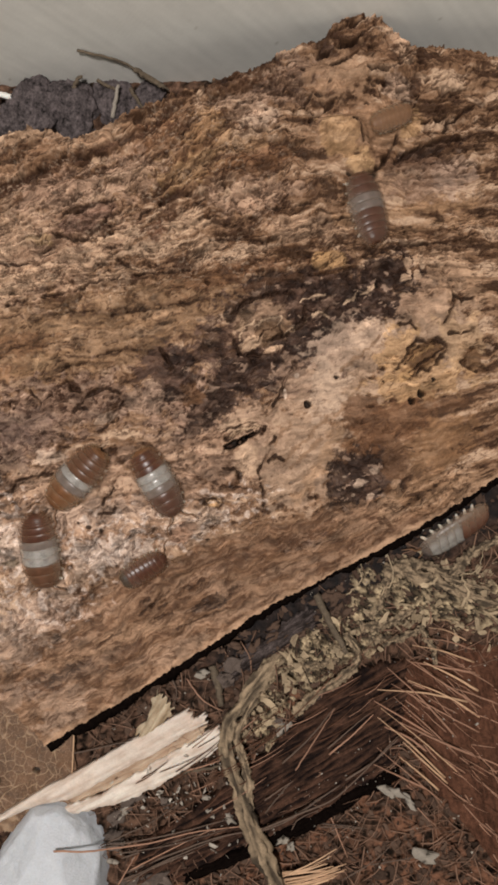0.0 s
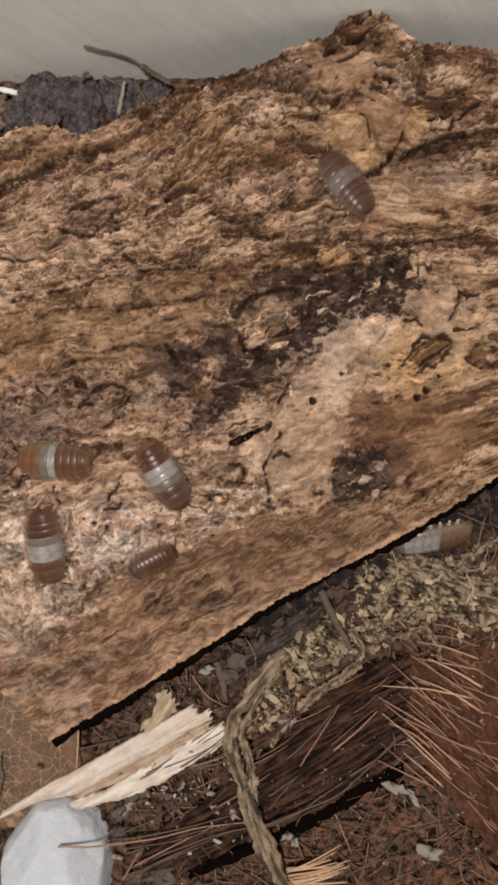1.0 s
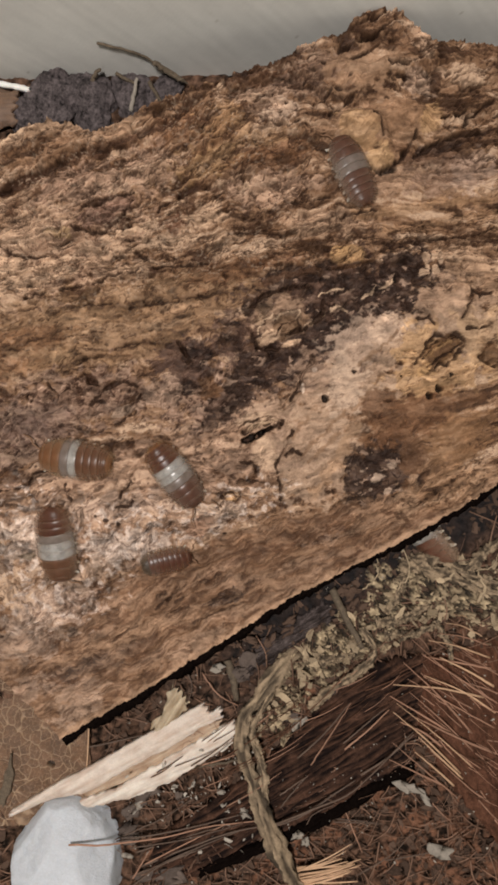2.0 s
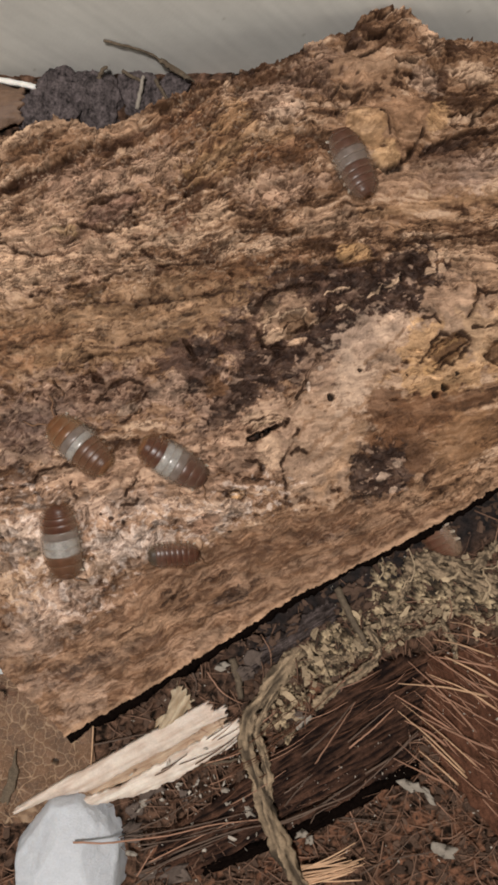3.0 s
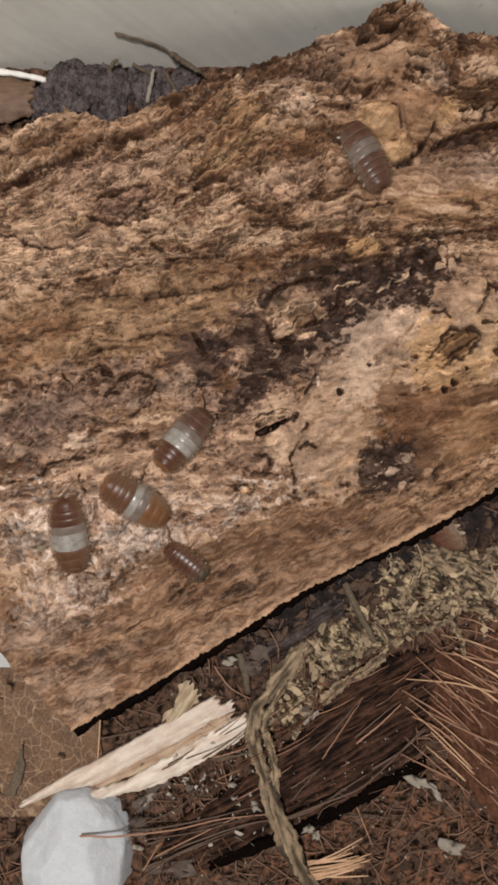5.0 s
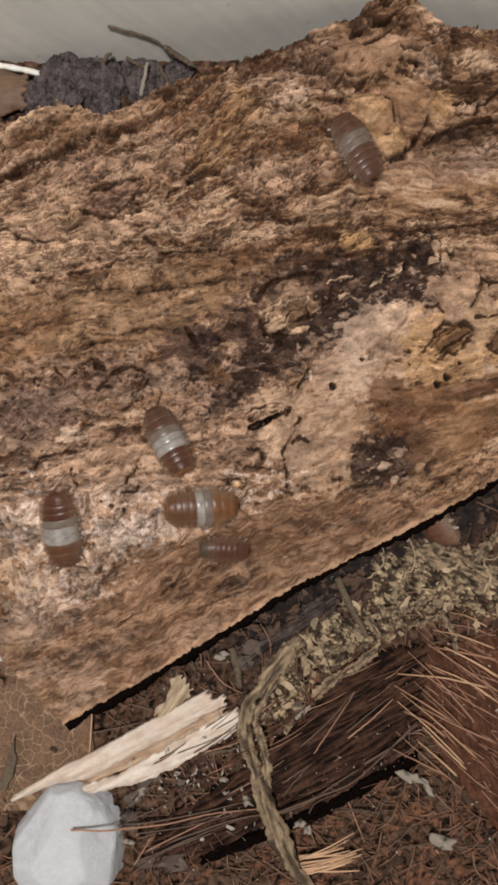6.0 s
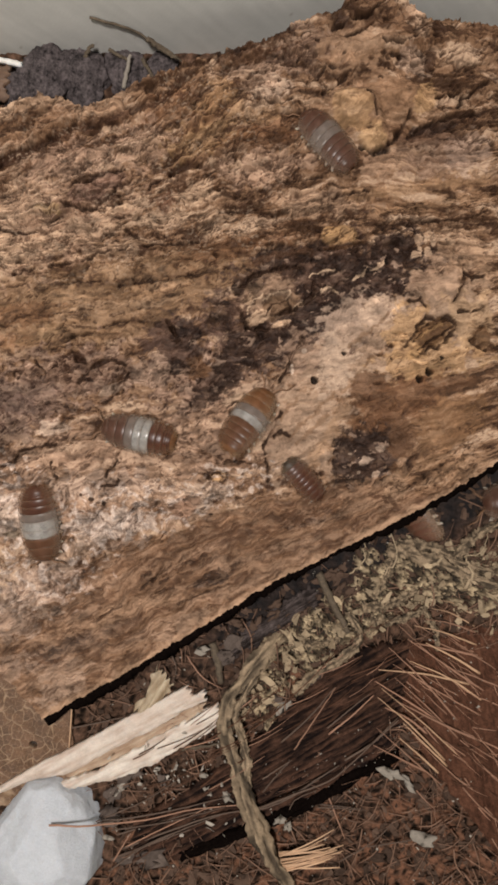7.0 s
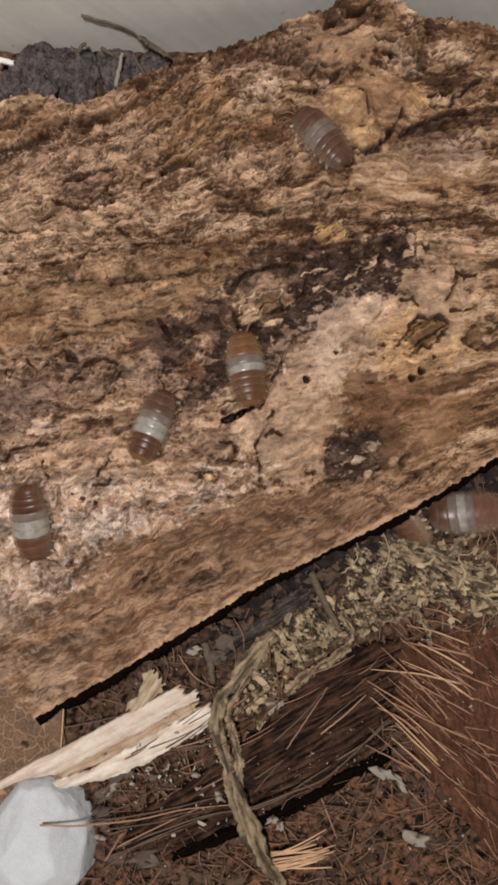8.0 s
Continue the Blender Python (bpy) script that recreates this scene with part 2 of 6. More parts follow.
def bark_fields(x, y):
    """Relief in millimetres over the slab's plane, and base colour, at plan points."""
    wx = x + 0.8 * fbm(x / 5, y / 5, 3, 61)
    wy = y + 0.8 * fbm(x / 5, y / 5, 3, 62)
    # the fibres run steeply at the upper end and along the lower margin, flatter in between
    top_w, low_w = step(24, 44, y), step(2, -26, y - 0.35 * x)
    rise_top = 0.44 * np.minimum(wx, -8) + 0.10 * np.maximum(wx + 8, 0) - 0.08 * np.maximum(wx - 22, 0)
    rise = blend_1(blend_1(0.19 * wx, rise_top, top_w), 0.48 * wx, low_w)
    a = wx + 0.3 * wy
    b = wy - rise + 2.2 * perlin(x / 26, y / 22, 63)

    ledge = y - polyline(x, LEDGE) + 0.7 * fbm(x / 5, y / 5, 3, 71)
    lower = step(0.5, -0.5, ledge)
    upper = step(26, 31, y - 0.12 * x + 2 * fbm(x / 8, y / 8, 2, 73))
    calm = np.maximum(blob(x, y, (-33.8, 18.9), 27, 7.6, 9, 0.3, 1), blob(x, y, (-12.9, 25.1), 14, 4.5, 12, 0.3, 11))
    cream = np.maximum(np.maximum(blob(x, y, (15.3, 12.9), 11, 9, 38, 0.4, 2), blob(x, y, (7.5, -2.2), 10, 10, 40, 0.45, 3)), blob(x, y, (32.2, 19.1), 9, 8, 20, 0.4, 19))
    crust = np.maximum(blob(x, y, (-26.4, -18.1), 20, 6, 8, 0.5, 4), np.maximum(blob(x, y, (-4.4, -11.4), 9, 4, 15, 0.5, 5), np.maximum(blob(x, y, (-43.6, -16.9), 8, 9, 0, 0.5, 6), blob(x, y, (-37.3, -29.8), 11, 6, 15, 0.5, 20))))
    knobs = np.maximum(blob(x, y, (20.8, 53.4), 11, 7.5, 10, 0.25, 17), blob(x, y, (16.0, 65.8), 8, 5, 10, 0.3, 18))
    slab_ = np.maximum(blob(x, y, (30.4, 2.0), 16, 8, 28, 0.3, 12), blob(x, y, (27.0, 43.0), 17, 5, 4, 0.35, 21))
    plain = np.clip(np.maximum(np.maximum(0.8 * cream, 0.85 * knobs), np.maximum(0.8 * slab_, 0.45 * lower)), 0, 1) * (1 - crust)
    rough = np.clip(0.4 + 0.6 * upper + 0.2 * crust - 0.25 * calm - 0.3 * plain - 0.28 * lower, 0.08, 1)

    grain = fbm(a / 7.5, b / 1.4, 3, 81, 0.5)
    mottle = fbm(a / 2.6, b / 1.1, 3, 82, 0.5)
    crumb = fbm(wx / 1.3, wy / 1.05, 2, 83, 0.5)
    grit = fbm(x / 0.62, y / 0.55, 2, 101, 0.5)
    broad = fbm(a / 15, b / 3.6, 3, 79, 0.5)
    n = 2.3 * fbm(a / 7.0 + 0.35 * crumb, b / 2.3 + 0.3 * crumb + 0.2 * mottle, 3, 84, 0.45) + 8
    part_n = n - np.floor(n)
    shelf = np.floor(n) + step(0.80, 0.99, part_n)
    # a thin dark line at each small step's foot, shade put into the colour
    foot = step(0.74, 0.82, part_n) * step(0.99, 0.90, part_n) * step(-0.15, 0.2, fbm(a / 4, b / 2.5, 3, 94) + 0.1 * upper) * (1 - 0.75 * plain)
    split = step(0.075, 0.02, np.abs(fbm(a / 9.0, b / 2.1, 4, 85, 0.5))) * step(-0.05, 0.3, fbm(x / 6, y / 5, 3, 86) + 0.35 * upper - 0.05 * calm) * (1 - 0.75 * plain)
    dash = step(0.36, 0.56, fbm(a / 2.4, b / 0.5, 2, 68)) * step(-0.2, 0.3, fbm(x / 5, y / 4, 2, 69) + 0.2 * lower) * (1 - 0.7 * plain)
    pit = step(0.42, 0.58, fbm(x / 1.0, y / 0.8, 2, 102)) * np.clip(step(0.0, 0.4, fbm(x / 6, y / 5, 2, 103)) + 0.4 * crust, 0, 1) * (1 - 0.6 * plain)
    curl = step(0.15, 0.05, np.abs(fbm(wx / 2.3, wy / 1.6, 2, 77, 0.5))) * step(-0.25, 0.1, fbm(x / 2.0, y / 1.6, 2, 105))

    # crumbly scales: pale crumbs with dark gaps between them
    scale_ = np.tanh(2.2 * fbm(wx / 1.7 + 0.35 * mottle, (wy - 0.2 * wx) / 1.05, 3, 87, 0.6))
    gap = step(0.45, 0.85, -scale_ + 0.4 * grit) * step(0.0, 0.35, fbm(x / 4.5, y / 3.6, 3, 106) - 0.1 * crust) * (1 - 0.7 * plain) * (1 - 0.4 * lower)
    pa, pb = a + 1.6 * fbm(a / 4.5, b / 2.8, 3, 64, 0.6), b + 0.8 * fbm(a / 3.6, b / 2.2, 3, 65, 0.6)
    seam, tag, lx, ly = cells(pa / 4.2, pb / 1.5, 66)
    seam = step(0.12, 0.03, seam) * step(0.0, 0.25, fbm(x / 4.0, y / 3.0, 3, 104) + 0.22 * upper - 0.05 * calm) * (1 - 0.7 * plain)
    # long plates at the upper end: dark joints, each plate a little brighter or darker
    joint, tag_2, _, _ = cells((a + 2.4 * fbm(a / 6, b / 3, 3, 108, 0.6)) / 9.0, (b + 1.3 * fbm(a / 5, b / 3, 3, 109, 0.6)) / 2.7, 70)
    joint = step(0.075, 0.02, joint) * (0.25 + 0.75 * upper) * step(-0.2, 0.1, fbm(x / 5.0, y / 3.5, 3, 110)) * (1 - 0.8 * plain) * (1 - 0.5 * lower)
    tilt = (np.cos(44 * tag) * lx + np.sin(44 * tag) * ly) * (1 - 0.8 * plain) * (1 - 0.5 * lower)
    z = 0.9 * fbm(x / 24, y / 20, 2, 88) + 1.5 * fbm(a / 19, b / 4.6, 3, 75, 0.45) * (0.35 + 0.65 * rough)
    z = z + rough * (0.19 * shelf - 1.55 + 0.13 * grain + 0.07 * mottle)
    z = z + (0.05 + 0.06 * crust + 0.02 * rough) * crumb * (1 - 0.6 * plain) + (0.02 + 0.04 * crust) * grit
    z = z + (0.035 + 0.085 * crust) * scale_ * (1 - 0.6 * plain) - 0.3 * gap - 0.3 * seam - 0.55 * joint + 0.3 * (tag_2 - 0.5) * rough + 0.55 * tilt * (0.3 + 0.7 * rough)
    z = z - 0.55 * split - 0.2 * foot - 0.12 * dash - 0.25 * pit - 0.65 * lower

    # colours of sapwood, weathered wood, rot, crust
    tan, straw, umber, rust = (np.array(c) for c in ((0.25, 0.145, 0.084), (0.42, 0.29, 0.195), (0.085, 0.044, 0.024), (0.16, 0.079, 0.040)))
    t = 0.46 + 0.3 * (part_n - 0.5) + 0.45 * grain + 0.3 * mottle + 0.1 * scale_ + 0.9 * broad + 0.35 * (tag - 0.5)
    tint = blend(np.broadcast_to(umber, x.shape + (3,)), tan, step(0.0, 0.48, t))
    tint = blend(tint, straw, 0.85 * step(0.55, 1.0, t))
    tint = blend(tint, rust, 0.4 * step(0.05, 0.5, fbm(a / 13, b / 3.4, 3, 91)))
    wave = 0.9 + (0.17 * mottle + (0.07 + 0.1 * crust) * scale_ + 0.16 * (part_n - 0.5) + 0.22 * grain + 0.26 * (tag - 0.5) + 0.3 * tilt + 0.30 * (tag_2 - 0.5)) * (1 - 0.55 * plain) + 0.14 * fbm(x / 3.4, y / 2.4, 3, 92) + (0.04 + 0.1 * crust) * grit
    wave = np.maximum(wave, 0.3)

    def lay(color, mask):
        tint[...] = blend(tint, np.array(color) * wave[..., None] * WARM, np.clip(mask, 0, 1))

    def spot(color, much, centre, rx, ry, turn=0, rag=0.55):
        lay(color, much * blob(x, y, centre, rx, ry, turn, rag, int(abs(centre[0] * 7 + centre[1] * 3))))

    jx, jy = x + 0.34 * fbm(x / 1.5, y / 1.5, 3, 98), y + 0.34 * fbm(x / 1.5, y / 1.5, 3, 99)
    thin = fbm(x / 2.2, y / 2.2, 2, 76)

    def around(line, reach):
        px, py = [p[0] for p in line], [p[1] for p in line]
        return (x > min(px) - reach) & (x < max(px) + reach) & (y > min(py) - reach) & (y < max(py) + reach)

    def stroke(color, much, width, *line, high=0.0):
        """A ragged streak of colour along a line, raised or sunk."""
        near = around(line, 3 * width + 1)
        d = to_line(jx[near] + 0.5 * width * mottle[near], jy[near] + 0.5 * width * crumb[near], line)
        m = step(1.25 * width, 0.45 * width, d + 0.5 * width * thin[near])
        tint[near] = blend(tint[near], np.array(color) * wave[near][:, None] * WARM, much * m)
        z[near] += high * m

    def crack(width, depth, *line):
        near = around(line, 2)
        if not near.any():
            return
        d = to_line(jx[near], jy[near], line)
        w = 1.2 * width * np.clip(0.85 + 1.0 * thin[near], 0.2, 1.7)
        m = step(w * 1.45, w * 0.3, d) * (0.75 + 0.25 * step(-0.3, 0.1, thin[near]))
        z[near] += 0.18 * step(1.2, 0.5, d) * (1 - m) - depth * m
        # dirt and valley shade along the crack, both put into the colour
        stain = step(1.5, 0.2, d) * step(-0.3, 0.4, crumb[near])
        tint[near] = blend(tint[near], np.array((0.11, 0.057, 0.032)), 0.4 * stain)
        tint[near] = blend(tint[near], np.array((0.045, 0.023, 0.014) if depth < 1.5 else (0.008, 0.005, 0.004)), 0.92 * m)

    CREAM, PINK, GREY, TAN, OCHRE, GOLD, OLIVE, BROWN, RUST, UMBER, PURPLE, BLACK, SMOKE = (
        (0.44, 0.325, 0.225), (0.36, 0.255, 0.185), (0.345, 0.265, 0.21), (0.29, 0.18, 0.108), (0.43, 0.285, 0.15), (0.42, 0.275, 0.14), (0.23, 0.148, 0.084),
        (0.15, 0.083, 0.046), (0.19, 0.10, 0.052), (0.085, 0.045, 0.027), (0.078, 0.049, 0.037), (0.024, 0.014, 0.011), (0.14, 0.102, 0.084))

    # wide zones
    lay(OLIVE, 0.7 * calm)
    lay((0.19, 0.113, 0.067), 0.8 * lower)
    lay((0.30, 0.205, 0.14), 0.65 * lower * step(0.0, 0.5, fbm(a / 9, b / 2.2, 3, 92)))
    lay((0.125, 0.068, 0.04), 0.5 * lower * step(0.15, 0.6, fbm(a / 7, b / 1.5, 3, 93)))
    lay((0.335, 0.248, 0.178), 0.75 * cream)
    lay(PINK, 0.5 * blob(x, y, (-28.5, -11.6), 26, 10, 8, 0.5, 14) * (1 - lower))
    lay(PINK, 0.5 * blob(x, y, (-5.6, 0.6), 10, 9, 30, 0.5, 15))
    lay(PINK, 0.45 * blob(x, y, (-37.1, 34.4), 16, 9, 15, 0.6, 22))

    # upper end, above the calm band
    stroke(CREAM, 0.55, 1.8, (-49.6, 49.6), (-43.5, 53.7), (-37.4, 55.3), (-31.4, 54.4), (-24.9, 56.0))
    stroke(TAN, 0.6, 2.0, (-43.4, 48.5), (-34.3, 52.4), (-26.3, 54.0))
    spot(RUST, 0.6, (-15.3, 54.4), 8, 3, 14)
    spot((0.36, 0.23, 0.125), 0.65, (-7.8, 55.2), 5, 4, 20)
    spot((0.27, 0.175, 0.09), 0.6, (-12.2, 48.1), 9, 2.8, 12)
    spot(BROWN, 0.55, (-37.2, 46.0), 9, 2.2, 28)
    stroke(UMBER, 0.75, 0.9, (-50.4, 42.5), (-45.4, 44.5), (-40.3, 46.5), (-34.3, 49.2), (-27.8, 51.7), (-21.8, 54.3), (-16.4, 56.1), high=-0.6)
    spot(UMBER, 0.7, (-43.9, 45.3), 4, 1.3, 25)
    stroke(BROWN, 0.7, 1.0, (-50.4, 36.7), (-45.3, 40.0), (-40.2, 43.0), (-36.2, 45.7), high=-0.5)
    spot(UMBER, 0.6, (-11.8, 56.1), 3.4, 1.4, 20)
    stroke(BROWN, 0.65, 0.8, (-20.1, 45.1), (-16.2, 47.6), (-11.2, 51.1), (-5.3, 54.5), high=-0.3)
    spot(PINK, 0.7, (-33.2, 44.4), 9, 3.6, 15)
    spot(PINK, 0.6, (-20.7, 48.0), 5, 4, 20)
    spot(CREAM, 0.4, (-43.2, 37.0), 8, 4.5, 15)
    spot((0.22, 0.142, 0.108), 0.85, (-28.3, 39.7), 5.4, 2.1, 28, 0.3)
    stroke((0.15, 0.09, 0.062), 0.7, 0.25, (-31.0, 37.6), (-28.6, 39.7), (-25.9, 42.0))
    stroke((0.15, 0.09, 0.062), 0.7, 0.25, (-29.5, 37.3), (-26.9, 39.7), (-24.5, 42.0))
    stroke((0.30, 0.21, 0.155), 0.7, 0.3, (-32.3, 37.9), (-29.6, 40.3), (-26.9, 42.0), high=0.2)
    crack(0.2, 0.7, (-32.8, 38.2), (-31.9, 39.8), (-28.1, 42.0), (-23.9, 43.1))
    crack(0.22, 0.9, (-34.3, 36.6), (-32.0, 35.9), (-27.5, 36.1), (-24.0, 37.1))
    crack(0.2, 0.8, (-27.8, 35.5), (-25.2, 34.4), (-21.5, 34.4))
    crack(0.18, 0.6, (-26.2, 38.0), (-24.6, 40.5), (-24.1, 41.7))
    spot((0.31, 0.225, 0.12), 0.55, (-36.9, 35.9), 2.4, 0.9, 5)
    # the ridge's highlight, painted in cream
    stroke(CREAM, 0.8, 0.45, (-27.5, 35.3), (-22.0, 36.8), (-17.8, 39.6), (-14.1, 42.4), high=0.3)
    crack(0.22, 0.9, (-20.5, 39.3), (-17.8, 41.0), (-14.6, 43.0))
    stroke(UMBER, 0.7, 0.6, (-15.6, 43.1), (-12.6, 44.1), (-9.1, 44.1), (-4.6, 45.5), high=-0.5)
    spot(UMBER, 0.65, (-13.8, 41.4), 1.2, 2.2, 10)
    spot((0.16, 0.085, 0.055), 0.7, (-16.2, 37.8), 2.4, 1.6, 20)
    spot(BROWN, 0.6, (-7.0, 42.2), 4, 1.6, 10)
    spot(CREAM, 0.75, (-11.0, 39.1), 3.6, 2.4, 20)
    spot(CREAM, 0.75, (-16.8, 34.6), 5, 1.2, 8)
    spot(CREAM, 0.6, (-7.8, 34.7), 3.4, 1.8, 12)
    spot(CREAM, 0.65, (-41.1, 28.4), 7, 2.6, 8)
    spot(CREAM, 0.65, (-47.0, 28.6), 4.5, 3.6, 0)
    spot(CREAM, 0.5, (-30.0, 32.4), 6.5, 2.2, 6)
    spot(CREAM, 0.5, (-24.9, 28.7), 7, 1.3, 12)
    crack(0.18, 0.8, (-50.8, 33.9), (-47.5, 33.5), (-45.7, 32.3), (-43.0, 31.7), (-38.9, 31.8))
    crack(0.2, 0.9, (-43.1, 24.4), (-38.0, 25.6), (-31.9, 26.6), (-25.9, 28.4), (-19.9, 29.5), (-14.9, 30.3), (-10.4, 30.8))
    crack(0.24, 0.8, (-23.2, 32.5), (-22.0, 31.8), (-20.7, 30.9))
    spot(UMBER, 0.75, (-11.7, 31.6), 1.8, 0.7, 0)
    spot(BROWN, 0.7, (-11.9, 29.6), 2.0, 1.0, 0)
    stroke((0.14, 0.08, 0.045), 0.6, 0.35, (-5.9, 31.2), (-1.9, 31.9), (1.1, 32.8))

    # the calm band
    for line in (((-47.6, 21.6), (-44.6, 21.9), (-41.2, 22.7)), ((-24.4, 22.5), (-18.9, 23.5), (-14.3, 23.7)), ((-14.4, 24.4), (-8.8, 25.1), (-4.9, 26.2)), ((-38.9, 16.8), (-34.8, 17.4), (-28.8, 18.6)),
                 ((-50.1, 14.5), (-46.6, 15.1), (-42.5, 15.3)), ((-39.3, 10.7), (-33.8, 11.9), (-24.7, 12.5)), ((-35.9, 22.4), (-30.9, 23.1), (-27.4, 23.4)), ((-26.8, 15.4), (-22.6, 16.5), (-19.8, 16.5))):
        crack(0.11, 0.4, *line)
    spot((0.31, 0.215, 0.13), 0.6, (-36.6, 14.3), 2.4, 1.4)
    spot((0.30, 0.205, 0.125), 0.5, (-35.9, 20.4), 8, 1.6, 8)
    spot((0.32, 0.22, 0.14), 0.5, (-16.8, 22.6), 4, 1.0, 10)
    spot(RUST, 0.6, (-7.4, 28.9), 7, 2.2, 12)
    spot(RUST, 0.5, (-43.0, 17.3), 8, 2.2, 6)
    spot(RUST, 0.5, (-47.0, 12.3), 5, 2.4, 10)

    # curled scales between the calm band and the crust
    scuff = np.maximum(blob(x, y, (-32.2, 6.9), 12, 5, 5, 0.6, 7), np.maximum(blob(x, y, (-41.8, 1.8), 10, 5.5, 15, 0.7, 8), np.maximum(blob(x, y, (-11.7, 7.6), 8, 6, 20, 0.6, 9), 0.7 * blob(x, y, (6.5, 64.8), 9, 4, 20, 0.7, 10))))
    lay((0.225, 0.155, 0.118), 0.7 * scuff)
    lay((0.13, 0.092, 0.078), 0.5 * blob(x, y, (-45.9, -0.8), 9, 6, 15, 0.6, 24))
    lay((0.075, 0.042, 0.031), 0.9 * scuff * curl)
    lay((0.32, 0.235, 0.175), 0.6 * scuff * step(0.15, 0.5, fbm(wx / 1.6, wy / 1.3, 3, 78)))
    z = z - 0.5 * scuff * curl
    crack(0.26, 0.9, (-31.5, 5.2), (-29.7, 7.4), (-28.2, 9.0), (-25.7, 9.6), (-23.1, 8.9))
    crack(0.26, 0.9, (-32.7, 10.9), (-31.5, 9.6), (-29.7, 8.8))
    crack(0.2, 0.8, (-39.3, 9.5), (-37.0, 7.3), (-33.7, 9.2))
    crack(0.2, 0.8, (-25.1, 4.4), (-22.9, 6.0), (-22.5, 7.5))
    crack(0.22, 0.9, (-27.1, 1.9), (-24.6, 3.4), (-23.4, 4.3))
    spot(BLACK, 0.85, (-29.3, 6.0), 0.8, 0.5)
    spot(UMBER, 0.8, (-31.9, 10.0), 1.2, 0.8)
    spot(UMBER, 0.7, (-33.7, 7.3), 0.8, 1.2)
    crack(0.16, 0.7, (-42.5, 6.3), (-42.3, 7.3), (-41.3, 7.5), (-41.1, 6.5), (-41.8, 6.0))
    spot((0.33, 0.26, 0.2), 0.6, (-25.1, 4.4), 2.0, 1.2, 30)
    spot((0.42, 0.34, 0.27), 0.7, (-35.8, -2.7), 3.0, 1.5, 10)
    crack(0.26, 1.0, (-42.9, -9.0), (-41.5, -7.4), (-39.0, -6.2), (-35.2, -5.4))
    crack(0.2, 0.8, (-42.2, -8.8), (-42.1, -10.4), (-40.6, -11.8))
    crack(0.2, 0.8, (-48.8, -10.1), (-45.8, -9.7), (-42.7, -9.0))
    spot((0.36, 0.255, 0.18), 0.7, (-38.1, -8.2), 3.6, 1.6, 15)
    spot((0.155, 0.11, 0.09), 0.5, (-39.8, 2.3), 6, 3, 10)

    # the rotten middle
    dark = np.zeros_like(x)

    def rot(centre, rx, ry, turn, much=1.0):
        dark[...] = np.maximum(dark, much * blob(x, y, centre, 1.15 * rx, 1.15 * ry, turn, 0.5, int(abs(centre[0] * 5 + centre[1] * 11))))
    rot((18.3, -7.6), 3.4, 3.6, 10)
    rot((23.0, -3.5), 3.6, 4.2, 15, 0.85)
    rot((15.5, -6.1), 1.4, 3.6, 5, 0.8)
    rot((24.6, 30.0), 5.0, 3.6, 15)
    rot((22.7, 24.8), 6.0, 3.2, 10)
    rot((15.2, 27.4), 8.5, 2.4, 8)
    rot((5.6, 28.6), 7.5, 1.9, 14)
    rot((10.7, 19.3), 3.8, 4.2, 40)
    rot((15.2, 22.4), 5.5, 1.8, 12)
    rot((-1.3, 23.7), 3.2, 1.6, 20, 0.8)
    rot((-0.7, 12.7), 5.0, 4.0, 20, 0.95)
    rot((5.8, 14.3), 4.5, 3.6, 40, 0.9)
    rot((-6.3, 17.7), 2.2, 3.4, 10, 0.7)
    rot((-12.2, 14.1), 2.5, 2.2, 20)
    rot((-6.7, 7.6), 4.0, 3.0, 30, 0.85)
    rot((-14.2, 8.6), 1.6, 1.0, 0, 0.9)
    rot((-8.6, 3.1), 3.4, 1.2, 25, 0.8)
    rot((20.5, -5.9), 5.0, 4.6, 20)
    rot((22.0, 0.1), 3.0, 1.3, 40, 0.9)
    rot((17.6, -9.1), 2.6, 1.6, 0, 0.9)
    rot((1.9, 66.9), 3.6, 0.7, 22)
    rot((-4.5, 64.6), 4.5, 1.0, 24)
    rot((-1.5, 62.7), 5.0, 1.2, 20, 0.7)
    rot((32.6, 29.3), 4.0, 1.5, 5, 0.7)
    rot((-31.7, -40.3), 4.2, 1.1, 22, 0.65)
    rot((-37.3, -44.0), 4.6, 2.0, 14, 0.5)
    rot((-6.8, -28.6), 2.8, 1.2, 20, 0.75)
    rot((10.7, -17.3), 3.4, 1.2, 20, 0.7)
    rot((6.7, -18.5), 1.4, 0.8, 10, 0.7)
    rot((30.8, 51.5), 5.5, 0.9, 14, 0.75)
    lay((0.115, 0.073, 0.056), 0.85 * np.maximum(blob(x, y, (8.2, 20.8), 17, 9, 25, 0.55, 25), blob(x, y, (-14.7, 12.6), 5, 5, 20, 0.6, 26)))
    lay(PURPLE, 0.85 * dark)
    lay(BLACK, 0.75 * dark * step(-0.25, 0.3, fbm(x / 3.4, y / 2.6, 3, 107) + 0.5 * (dark - 0.7)))
    lay(SMOKE, 0.5 * dark * step(0.15, 0.5, fbm(wx / 1.7, wy / 1.2, 3, 95)))
    lay(BLACK, 0.7 * dark * curl)
    flake = dark * step(0.50, 0.60, fbm(wx / 2.6, wy / 1.7, 3, 96, 0.6))
    lay((0.28, 0.205, 0.155), 0.8 * flake)
    z = z + dark * (0.35 * crumb - 0.3) + 0.35 * flake
    # plates and pale rims within it
    spot((0.25, 0.175, 0.12), 0.9, (2.0, 21.2), 5.0, 3.8, 35, 0.4)
    spot((0.21, 0.138, 0.085), 0.85, (4.0, 19.6), 3.4, 1.8, 25, 0.4)
    spot(CREAM, 0.9, (0.0, 17.5), 2.3, 1.1, 20, 0.45)
